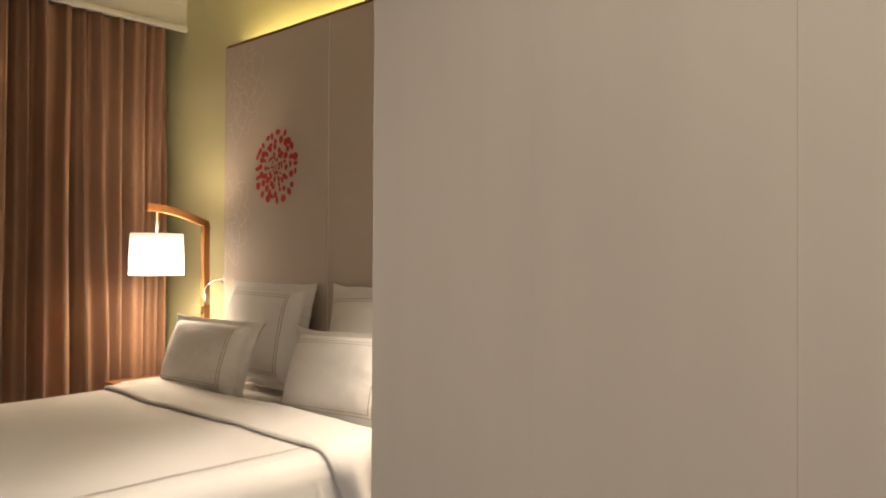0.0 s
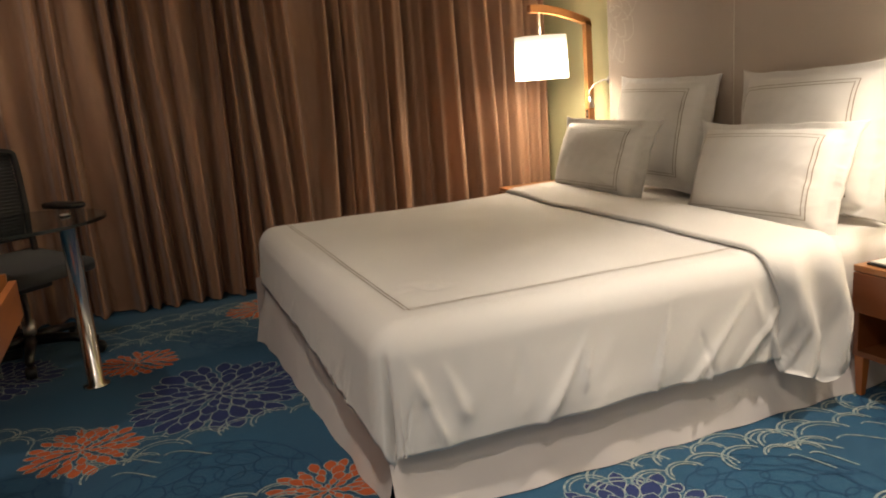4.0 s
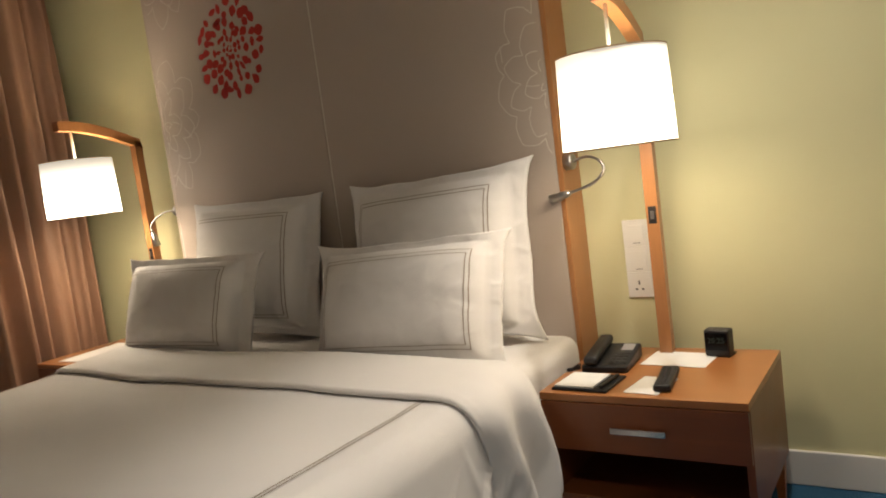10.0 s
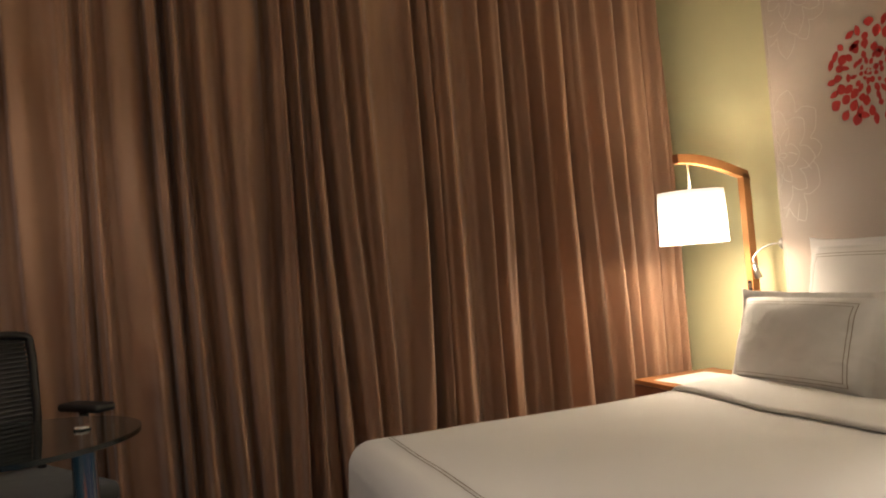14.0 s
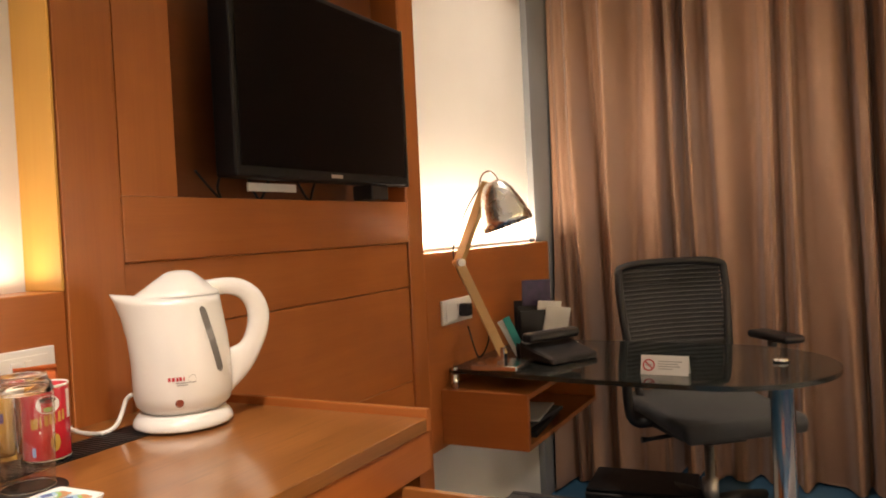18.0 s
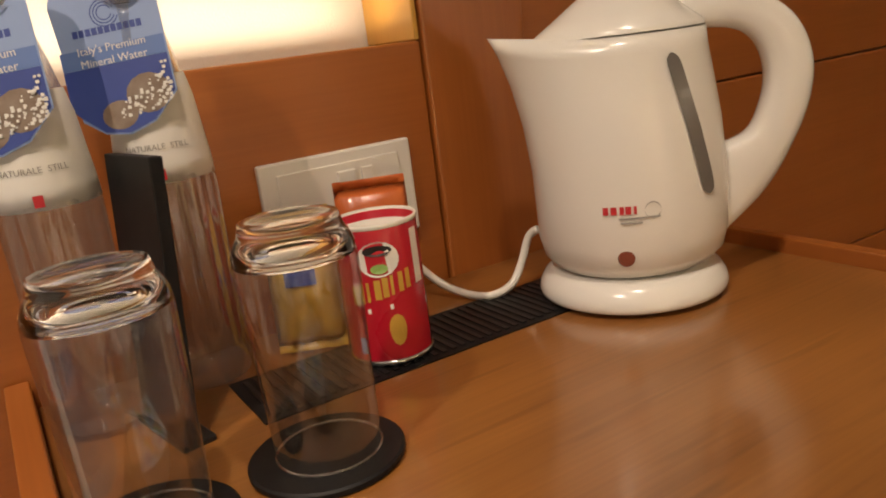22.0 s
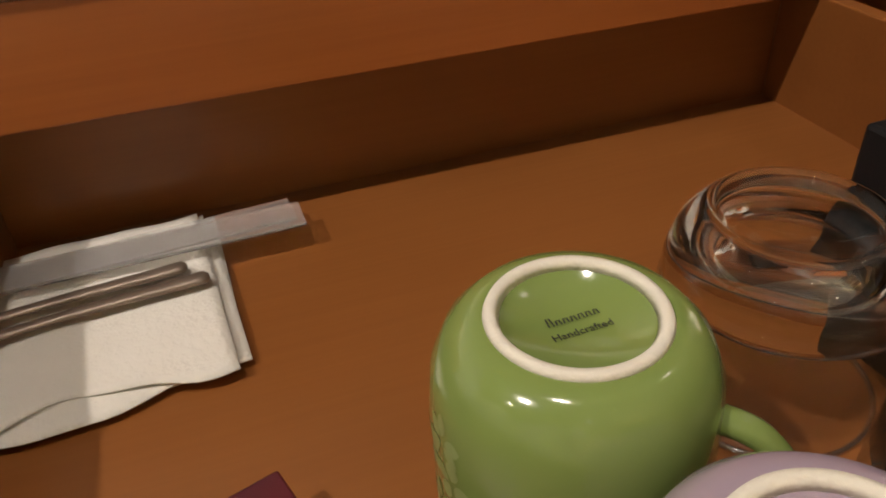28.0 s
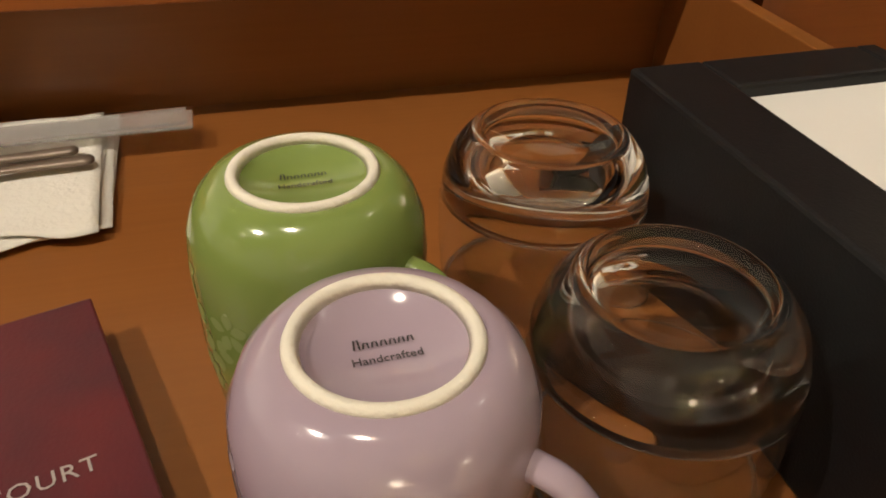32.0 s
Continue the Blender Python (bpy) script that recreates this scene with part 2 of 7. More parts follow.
M["wood_dark"] = wood("dark_cherry_edge", 1, (0.21, 0.068, 0.02), (0.14, 0.042, 0.012), 0.4, 0.15)
M["wood_pale"] = wood("pale_beech", 2, (0.62, 0.40, 0.17), (0.50, 0.30, 0.11), 0.45, 0.1)
M["lamp_wood"] = wood("orange_lamp_wood", 2, (0.44, 0.200, 0.070), (0.31, 0.130, 0.042), 0.38, 0.2)
# lighter copy for the nightstand top, lamplight put into the colour
M["wood_night_lit"] = wood("lit_nightstand_top", 1, (0.42, 0.170, 0.052), (0.30, 0.112, 0.032), 0.30, 0.3)
M["drawer_wood"] = wood("drawer_lining", 1, (0.300, 0.110, 0.027), (0.205, 0.069, 0.016), 0.30, 0.25)
M["curtain"] = fabric("brown_curtain_satin", (0.388, 0.219, 0.132), (0.284, 0.155, 0.092), 1500, 0.44, 0.3, 0.25, 2.5, 0.06)
M["panel"] = fabric("taupe_headboard_cloth", (0.505, 0.424, 0.353), (0.455, 0.380, 0.315), 1300, 0.62, 0.35, 0.25, 1.5)
M["linen"] = fabric("white_cotton", (0.72, 0.70, 0.675), (0.675, 0.655, 0.63), 1800, 0.78, 0.12, 0.15, 3.0, 0.10)
M["pillow_linen"] = fabric("creased_white_cotton", (0.72, 0.70, 0.675), (0.675, 0.655, 0.63), 1800, 0.78, 0.12, 0.15, 3.0, 0.12, 0.22)
M["skirt"] = fabric("ecru_bed_skirt", (0.74, 0.68, 0.65), (0.69, 0.63, 0.60), 1600, 0.8, 0.2, 0.15, 3.0, 0.12)
M["stitch"] = plain("taupe_stitching", (0.30, 0.245, 0.19), 0.8)
M["carpet"] = surf("teal_carpet", (0.011, 0.116, 0.225), (0.005, 0.070, 0.152), 0.95, 1.6, 0.9, 650, sheen=0.08, fine=0.5, contrast=0.8)
M["c_navy"] = surf("navy_pile", (0.020, 0.040, 0.165), (0.014, 0.028, 0.12), 0.95, 9, 0.9, 650, fine=0.4)
M["c_cream"] = surf("cream_pile", (0.46, 0.49, 0.43), (0.15, 0.26, 0.31), 0.95, 55, 0.9, 650, fine=0.4, contrast=1.3)
M["c_orange"] = surf("orange_pile", (0.62, 0.135, 0.035), (0.45, 0.085, 0.025), 0.95, 30, 0.9, 650, fine=0.4)
M["c_blue"] = surf("deep_blue_pile", (0.012, 0.075, 0.170), (0.010, 0.055, 0.13), 0.95, 20, 0.9, 650, fine=0.4)
M["red_print"] = surf("red_print", (0.50, 0.030, 0.022), (0.40, 0.02, 0.018), 0.6, 25, 0.2, 500)
M["pale_print"] = surf("silvery_print", (0.72, 0.67, 0.59), (0.61, 0.56, 0.49), 0.45, 25, 0.2, 500)
M["chrome"] = plain("polished_chrome", (0.74, 0.73, 0.71), 0.17, 1.0)
M["lamp_chrome"] = surf("satin_chrome", (0.86, 0.85, 0.82), (0.80, 0.79, 0.76), 0.27, 40, 0.03, 300, metal=1.0)
M["steel"] = surf("brushed_nickel", (0.46, 0.44, 0.41), (0.38, 0.36, 0.34), 0.33, 60, 0.1, 400, metal=1.0)
M["black"] = surf("black_plastic", (0.010, 0.010, 0.011), (0.007, 0.007, 0.008), 0.42, 30, 0.15, 900)
M["black_matt"] = surf("black_leatherette", (0.008, 0.008, 0.009), (0.005, 0.005, 0.006), 0.5, 40, 0.12, 900, spec=0.3)
M["mesh"] = surf("dark_grey_mesh", (0.045, 0.045, 0.046), (0.030, 0.030, 0.031), 0.7, 60, 0.3, 900)
M["grey_cloth"] = fabric("dark_grey_seat_cloth", (0.045, 0.047, 0.050), (0.032, 0.034, 0.037), 1200, 0.9, 0.4, 0.2, 8)
M["screen"] = plain("dark_screen", (0.003, 0.003, 0.0035), 0.16)
M["screen"].node_tree.nodes["Principled BSDF"].inputs["Specular IOR Level"].default_value = 0.25
M["white_plastic"] = surf("white_plastic", (0.80, 0.78, 0.73), (0.76, 0.74, 0.69), 0.3, 5, 0.04, 300, coat=0.2, rough_var=0.04)
M["cream_plastic"] = surf("cream_white_plastic", (0.80, 0.785, 0.75), (0.77, 0.755, 0.72), 0.24, 4, 0.04, 300, coat=0.3, rough_var=0.04)
M["porcelain"] = surf("white_porcelain", (0.80, 0.79, 0.765), (0.765, 0.755, 0.73), 0.14, 8, 0.03, 90, coat=0.5, rough_var=0.03)
M["unglazed"] = surf("unglazed_rim", (0.80, 0.76, 0.66), (0.76, 0.71, 0.60), 0.7, 60, 0.3, 500)
M["green"] = surf("green_glaze", (0.225, 0.305, 0.085), (0.200, 0.275, 0.072), 0.14, 12, 0.05, 70, coat=0.6, rough_var=0.03)
M["purple"] = surf("mauve_glaze", (0.40, 0.315, 0.385), (0.37, 0.288, 0.355), 0.14, 12, 0.05, 70, coat=0.6, rough_var=0.03)
M["green_light"] = surf("pale_green_print", (0.275, 0.350, 0.130), (0.255, 0.330, 0.115), 0.25, 30, 0.05, 100)
M["purple_light"] = surf("pale_mauve_print", (0.45, 0.365, 0.43), (0.43, 0.345, 0.41), 0.25, 30, 0.05, 100)
M["glass"] = plain("clear_glass", (0.98, 0.98, 0.97), 0.006, trans=1.0, ior=1.52)
M["pet"] = plain("clear_bottle_plastic", (0.96, 0.92, 0.90), 0.02, trans=0.95, ior=1.36)


def thin_clear(name, tint, rough, least, most, haze=0.0):
    """Thin clear wall: lets light straight through, with gloss that grows towards the edges."""
    m, nt, N, L, bs = nodes_of(name)
    N.remove(bs)
    tr, gl, mx = N.new("ShaderNodeBsdfTransparent"), N.new("ShaderNodeBsdfGlossy"), N.new("ShaderNodeMixShader")
    tr.inputs[0].default_value = (*tint, 1)
    gl.inputs["Roughness"].default_value = rough
    lw = N.new("ShaderNodeLayerWeight")
    lw.inputs["Blend"].default_value = 0.22
    mr = N.new("ShaderNodeMapRange")
    mr.inputs["To Min"].default_value, mr.inputs["To Max"].default_value = least, most
    L.new(lw.outputs["Facing"], mr.inputs["Value"])
    L.new(mr.outputs[0], mx.inputs[0])
    L.new(tr.outputs[0], mx.inputs[1]), L.new(gl.outputs[0], mx.inputs[2])
    out = mx.outputs[0]
    if haze:
        df, m2 = N.new("ShaderNodeBsdfTranslucent"), N.new("ShaderNodeMixShader")
        df.inputs[0].default_value = (0.9, 0.87, 0.86, 1)
        m2.inputs[0].default_value = haze
        L.new(out, m2.inputs[1]), L.new(df.outputs[0], m2.inputs[2])
        out = m2.outputs[0]
    L.new(out, N["Material Output"].inputs[0])
    return m


M["cup_glass"] = thin_clear("thin_pressed_glass", (0.98, 0.98, 0.975), 0.035, 0.05, 0.55, 0.015)
M["tumbler_glass"] = thin_clear("thin_tumbler_glass", (0.975, 0.975, 0.97), 0.03, 0.08, 0.85, 0.02)
M["glass_rim"] = thin_clear("rounded_glass_rim", (0.92, 0.92, 0.91), 0.08, 0.30, 0.9, 0.10)
M["pet_wall"] = thin_clear("thin_bottle_plastic", (0.975, 0.965, 0.965), 0.06, 0.18, 0.95, 0.11)
M["desk_glass"] = plain("smoked_glass", (0.10, 0.12, 0.11), 0.03, trans=0.85, ior=1.5)
M["clear_film"] = plain("clear_film", (0.93, 0.92, 0.92), 0.12, trans=0.85, ior=1.15)
M["paper"] = surf("white_paper", (0.80, 0.79, 0.76), (0.76, 0.75, 0.72), 0.7, 12, 0.1, 300)
M["napkin"] = surf("white_napkin_paper", (0.78, 0.76, 0.70), (0.72, 0.69, 0.62), 0.85, 20, 0.5, 260)
M["ink"] = plain("black_ink", (0.02, 0.02, 0.02), 0.6)
M["grey_ink"] = plain("grey_ink", (0.30, 0.29, 0.28), 0.6)
M["white_ink"] = plain("white_ink", (0.75, 0.74, 0.72), 0.5)
M["silver_ink"] = plain("silver_foil", (0.62, 0.58, 0.56), 0.35, 0.6)
M["red_ink"] = plain("red_ink", (0.55, 0.03, 0.04), 0.5)
M["burgundy"] = surf("burgundy_leather", (0.125, 0.012, 0.017), (0.050, 0.012, 0.022), 0.34, 26, 0.1, 500, coat=0.2)
M["can_red"] = surf("red_can_print", (0.52, 0.012, 0.030), (0.46, 0.010, 0.026), 0.28, 6, 0.02, 90, coat=0.3)
M["foil_orange"] = surf("orange_foil", (0.62, 0.16, 0.04), (0.50, 0.10, 0.03), 0.3, 30, 0.6, 90, coat=0.3)
M["foil_yellow"] = surf("yellow_foil", (0.62, 0.40, 0.07), (0.52, 0.30, 0.05), 0.3, 30, 0.6, 90, coat=0.3)
M["tag_blue"] = surf("pale_blue_tag_card", (0.27, 0.39, 0.66), (0.22, 0.33, 0.60), 0.45, 12, 0.05, 200)
M["tag_deep"] = surf("deep_blue_tag_card", (0.030, 0.070, 0.33), (0.025, 0.055, 0.27), 0.45, 12, 0.05, 200)
M["tag_mid"] = surf("mid_blue_tag_card", (0.12, 0.22, 0.52), (0.09, 0.18, 0.46), 0.45, 12, 0.05, 200)
M["tag_brown"] = surf("brown_tag_print", (0.16, 0.10, 0.07), (0.30, 0.24, 0.19), 0.5, 90, 0.05, 200)
M["lid_blue"] = surf("pale_blue_lid_foil", (0.38, 0.60, 0.74), (0.30, 0.52, 0.68), 0.35, 40, 0.3, 200)
M["lid_navy"] = surf("navy_lid_print", (0.045, 0.09, 0.32), (0.10, 0.16, 0.38), 0.4, 260, 0.1, 300)
M["lid_green"] = surf("green_lid_print", (0.24, 0.48, 0.10), (0.36, 0.55, 0.22), 0.4, 220, 0.1, 300)
M["lid_tan"] = surf("tan_lid_print", (0.60, 0.33, 0.17), (0.50, 0.25, 0.11), 0.4, 200, 0.1, 300)
M["red_glow"] = plain("red_pilot_lens", (0.20, 0.05, 0.03), 0.2)
M["brochure_print"] = surf("dark_purple_print", (0.07, 0.045, 0.11), (0.03, 0.025, 0.06), 0.4, 40, 0.05, 200)
M["teal_card"] = plain("teal_card", (0.05, 0.42, 0.38), 0.5)
M["shade"] = plain("white_lamp_shade", (0.86, 0.82, 0.72), 0.8, emit=(1.0, 0.87, 0.68), strength=3.0)
sn = M["shade"].node_tree
sg, sr = sn.nodes.new("ShaderNodeTexCoord"), sn.nodes.new("ShaderNodeMapRange")
sx = sn.nodes.new("ShaderNodeSeparateXYZ")
sr.interpolation_type = "SMOOTHSTEP"
for sock, val in ((1, 0.2), (2, 1.0), (3, 7.5), (4, 0.7)):
    sr.inputs[sock].default_value = val
sn.links.new(sg.outputs["Generated"], sx.inputs[0])
sn.links.new(sx.outputs["Z"], sr.inputs[0])
sn.links.new(sr.outputs[0], sn.nodes["Principled BSDF"].inputs["Emission Strength"])
M["shade_edge"] = plain("tan_shade_edging", (0.42, 0.30, 0.17), 0.7)
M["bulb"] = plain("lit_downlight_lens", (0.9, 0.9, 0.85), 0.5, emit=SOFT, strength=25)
M["green_led"] = plain("clock_digits", (0.02, 0.03, 0.025), 0.4, emit=(0.45, 0.75, 0.55), strength=0.006)

# ---- mesh helpers ----


def mesh_of(bm, name, mats, smooth=False):
    me = bpy.data.meshes.new(name)
    bmesh.ops.recalc_face_normals(bm, faces=bm.faces)
    bm.to_mesh(me)
    bm.free()
    for mt in (mats if isinstance(mats, (list, tuple)) else [mats]):
        me.materials.append(mt)
    if smooth:
        for p in me.polygons:
            p.use_smooth = True
    return me


def part(name, bm, material, parent=None, label="", smooth=False):
    ob = new(name, mesh_of(bm, name, material, smooth))
    if parent is not None:
        ob.parent = parent
    if label:
        ob["label"] = label
    return ob


def thing(name, x, y, z, rz=0.0, label="", category="", group="", kind=""):
    ob = new(name)
    ob.empty_display_size = 0.05
    ob.matrix_world = pose(x, y, z, 0, 0, rz)
    return tagged(ob, label, category, group, kind)


def solo(name, bm, material, x=0, y=0, z=0, rz=0.0, label="", category="", group="", kind="", smooth=False, m=None):
    ob = new(name, mesh_of(bm, name, material, smooth))
    ob.matrix_world = m if m is not None else pose(x, y, z, 0, 0, rz)
    return tagged(ob, label, category, group, kind)


def add_box(bm, x0, x1, y0, y1, z0, z1, bevel=0.0, seg=2, m=None):
    r = bmesh.ops.create_cube(bm, size=1.0)
    vs = r["verts"]
    for v in vs:
        v.co = Vector(((x0 + x1) / 2 + v.co.x * abs(x1 - x0), (y0 + y1) / 2 + v.co.y * abs(y1 - y0), (z0 + z1) / 2 + v.co.z * abs(z1 - z0)))
    if bevel:
        es = list({e for v in vs for e in v.link_edges})
        out = bmesh.ops.bevel(bm, geom=es, offset=bevel, segments=seg, affect="EDGES", profile=0.5)
        vs = list({v for f in out["faces"] for v in f.verts} | {v for v in vs if v.is_valid})
    if m is not None:
        bmesh.ops.transform(bm, matrix=m, verts=vs)
    return vs


def box(*a, bevel=0.0, seg=2, m=None):
    bm = bmesh.new()
    add_box(bm, *a, bevel=bevel, seg=seg, m=m)
    return bm


def add_lathe(bm, profile, n=48, cx=0.0, cy=0.0, sx=1.0, sy=1.0, close=False):
    rings = []
    for r, z in profile:
        if r < 1e-6:
            rings.append([bm.verts.new((cx, cy, z))])
        else:
            rings.append([bm.verts.new((cx + sx * r * math.cos(2 * math.pi * i / n), cy + sy * r * math.sin(2 * math.pi * i / n), z)) for i in range(n)])
    pairs = list(zip(rings, rings[1:]))
    if close:
        pairs.append((rings[-1], rings[0]))
    for a, b in pairs:
        for i in range(n):
            j = (i + 1) % n
            if len(a) == 1 and len(b) == 1:
                continue
            if len(a) == 1:
                bm.faces.new((a[0], b[i], b[j]))
            elif len(b) == 1:
                bm.faces.new((a[i], a[j], b[0]))
            else:
                bm.faces.new((a[i], a[j], b[j], b[i]))


def lathe(profile, n=48, **k):
    bm = bmesh.new()
    add_lathe(bm, profile, n, **k)
    return bm


def add_tube(bm, pts, r, n=10, cap=True):
    """A round rod along a polyline; r is one radius or one for each point."""
    pts = [Vector(p) for p in pts]
    rs = r if isinstance(r, (list, tuple)) else [r] * len(pts)
    side = None
    rings = []
    for i, p in enumerate(pts):
        d = (pts[min(i + 1, len(pts) - 1)] - pts[max(i - 1, 0)]).normalized()
        if side is None:
            side = d.orthogonal().normalized()
        side = (side - d * side.dot(d)).normalized()
        up = d.cross(side)
        rings.append([bm.verts.new(p + rs[i] * (math.cos(2 * math.pi * k / n) * side + math.sin(2 * math.pi * k / n) * up)) for k in range(n)])
    for a, b in zip(rings, rings[1:]):
        for k in range(n):
            bm.faces.new((a[k], a[(k + 1) % n], b[(k + 1) % n], b[k]))
    if cap:
        bm.faces.new(rings[0][::-1]), bm.faces.new(rings[-1])


def tube(pts, r, n=10):
    bm = bmesh.new()
    add_tube(bm, pts, r, n)
    return bm


def curve_pts(ctrl, n=24):
    """A smooth line through the control points."""
    c = [Vector(p) for p in ctrl]
    out = []
    segs = len(c) - 1
    for s in range(segs):
        p0, p1, p2, p3 = c[max(s - 1, 0)], c[s], c[s + 1], c[min(s + 2, segs)]
        for k in range(n // segs + 1):
            t = k / (n // segs + 1)
            out.append(0.5 * (2 * p1 + (p2 - p0) * t + (2 * p0 - 5 * p1 + 4 * p2 - p3) * t * t + (3 * p1 - p0 - 3 * p2 + p3) * t ** 3))
    return out + [c[-1]]


def add_prism(bm, outline, z0, z1):
    a = [bm.verts.new((x, y, z0)) for x, y in outline]
    b = [bm.verts.new((x, y, z1)) for x, y in outline]
    bm.faces.new(a[::-1]), bm.faces.new(b)
    n = len(a)
    for i in range(n):
        bm.faces.new((a[i], a[(i + 1) % n], b[(i + 1) % n], b[i]))


def add_ribbon(bm, pts, w, place):
    """A flat strip of width w along 2D points; place(u, v) lays it into space."""
    n = len(pts)
    left, right = [], []
    for i, (x, y) in enumerate(pts):
        ax, ay = pts[max(i - 1, 0)]
        bx, by = pts[min(i + 1, n - 1)]
        dx, dy = bx - ax, by - ay
        d = math.hypot(dx, dy) or 1.0
        ox, oy = -dy / d * w / 2, dx / d * w / 2
        left.append(bm.verts.new(place(x + ox, y + oy)))
        right.append(bm.verts.new(place(x - ox, y - oy)))
    for i in range(n - 1):
        bm.faces.new((left[i], left[i + 1], right[i + 1], right[i]))


def petal(cx, cy, ang, r0, r1, w, n=9, tip=0.5):
    """The outline of a petal that points along ang, from r0 to r1."""
    out = []
    for i in range(n + 1):
        s = i / n
        out.append((r0 + (r1 - r0) * s, w * math.sin(math.pi * s ** (0.6 + tip)) ** 0.7))
    pts = out + [(r, -h) for r, h in out[-2:0:-1]]
    c, s = math.cos(ang), math.sin(ang)
    return [(cx + r * c - h * s, cy + r * s + h * c) for r, h in pts]


def add_patch(bm, outline, place):
    bm.faces.new([bm.verts.new(place(x, y)) for x, y in outline])


def writing(text, size, material, parent, m, name="lettering", spacing=1.0):
    c = bpy.data.curves.new(name, "FONT")
    c.body, c.size, c.align_x, c.align_y, c.extrude, c.space_character = text, size, "CENTER", "CENTER", size * 0.01, spacing
    c.resolution_u = 2
    tmp = bpy.data.objects.new(name, c)
    scene.collection.objects.link(tmp)
    me = bpy.data.meshes.new_from_object(tmp.evaluated_get(bpy.context.evaluated_depsgraph_get()))
    bpy.data.objects.remove(tmp)
    me.materials.clear()
    me.materials.append(material)
    ob = new(name, me)
    ob.parent = parent
    ob.matrix_local = m
    return ob


def structure(name, bm, material, label="", smooth=False):
    return solo(name, bm, material, label=label, kind="structure", smooth=smooth)


XW, XT, XB, YC = 0.15, -3.88, -3.97, 0.52
H = 3.2

# ---- large structure ----
floor = structure("floor", box(-4.12, 0.3, -6.35, 0.9, -0.05, 0.0), M["carpet"], "teal blue patterned hotel carpet")
structure("ceiling", box(-4.12, 0.3, -6.35, 0.9, H, H + 0.08), M["ceiling"], "plain white ceiling")
structure("wall_headboard", box(XW, XW + 0.12, -3.40, 0.9, 0, H), M["wall_yellow"], "pale yellow painted wall behind the bed")
structure("wall_window", box(-4.1, XW, 0.78, 0.9, 0, H), M["wall_white"], "plain wall behind the curtains")
structure("wall_media", box(-4.1, XB, -6.2, 0.78, 0, H), M["wall_white"], "white wall behind the wood panelling")
structure("wall_bathroom", box(-1.60, XW + 0.12, -3.52, -3.40, 0, H), M["wall_grey"], "beige papered wall")
bm = bmesh.new()
for y0, y1, dx in ((-3.765, -3.52, 0.0), (-4.156, -3.765, 0.0006), (-5.2, -4.156, 0.003), (-6.2, -5.2, 0.003)):
    add_box(bm, -1.60 + dx, -1.48, y0, y1, 0, H)
structure("wall_foyer", bm, M["wall_grey"], "beige papered foyer wall with upright seams")
structure("wall_entrance", box(-4.1, -1.48, -6.32, -6.2, 0, H), M["wall_grey"], "plain entrance wall")

bm = bmesh.new()
add_box(bm, XW - 0.014, XW, -3.40, 0.5, 0, 0.115, 0.004)
add_box(bm, -1.55, XW - 0.014, -3.40, -3.386, 0, 0.115, 0.004)
structure("baseboard", bm, M["trim"], "white painted baseboard")

# pelmet over the curtains
bm = bmesh.new()
add_box(bm, XB, XW, 0.44, 0.46, 2.83, H, 0.004)
add_box(bm, XB, XW, 0.425, 0.44, 2.83, 2.865, 0.005)
add_box(bm, XB, XW, 0.43, 0.44, 3.02, 3.06, 0.005)
structure("pelmet", bm, M["trim"], "white curtain pelmet with moulded edges")

# panelled media wall
wp = thing("media_wall_panelling", XT, -1.68, 0, label="cherry veneer wall panelling with lit recessed niches", category="wall panel", kind="structure")


def wall_board(name, y0, y1, z0, z1, x1=XT, x0=XB, mt="wood_y", bevel=0.0025, label=""):
    ob = part(name, box(x0 - XT, x1 - XT, y0 + 1.68, y1 + 1.68, z0, z1, bevel=bevel), M[mt], wp, label)
    return ob


wall_board("ledge_board", -3.40, -2.272, 0.70, 1.118)
wall_board("ledge_board", -1.094, 0.0, 0.52, 1.118)
wall_board("post_board", -2.270, -2.158, 0.0, 2.40, -3.877, mt="wood_z")
wall_board("post_board", -1.183, -1.096, 0.0, 2.40, -3.879, mt="wood_z")
wall_board("lower_panel", -2.156, -1.185, 0.0, 0.7592, -3.884)
wall_board("lower_panel", -2.156, -1.185, 0.7608, 1.0272, -3.884)
wall_board("lower_panel", -2.156, -1.185, 1.0288, 1.1545, -3.884)
wall_board("frame_rail", -2.156, -1.185, 1.155, 1.270, -3.878)
wall_board("frame_rail", -2.156, -1.185, 1.862, 2.40, -3.878)
wall_board("frame_stile", -2.156, -2.032, 1.2702, 1.8618, -3.878, mt="wood_z", bevel=0.0004)
wall_board("frame_stile", -1.192, -1.185, 1.2705, 1.8615, -3.878, mt="wood_z")
wall_board("recess_back", -2.032, -1.192, 1.2705, 1.8615, -3.962, -3.97, "wood_dark")
# thin board whose golden colour stands in for light on the jamb
wall_board("niche_jamb", -2.2775, -2.2725, 1.1185, 2.2495, -3.8795, mt="glow_tinted_wood", bevel=0.001, label="wooden jamb of the lit niche, the golden glow painted into its colour")
wall_board("niche_head", -3.40, -2.272, 2.25, 2.40)
wall_board("niche_head", -1.094, 0.0, 2.25, 2.40)
structure("window_jamb", box(XB, XB + 0.030, 0.02, 0.40, 0, 2.83, bevel=0.004), surf("blue_grey_paint", (0.24, 0.25, 0.26), (0.21, 0.22, 0.23), 0.6, 3, 0.2, 300),
          "blue-grey painted window jamb beside the curtain")

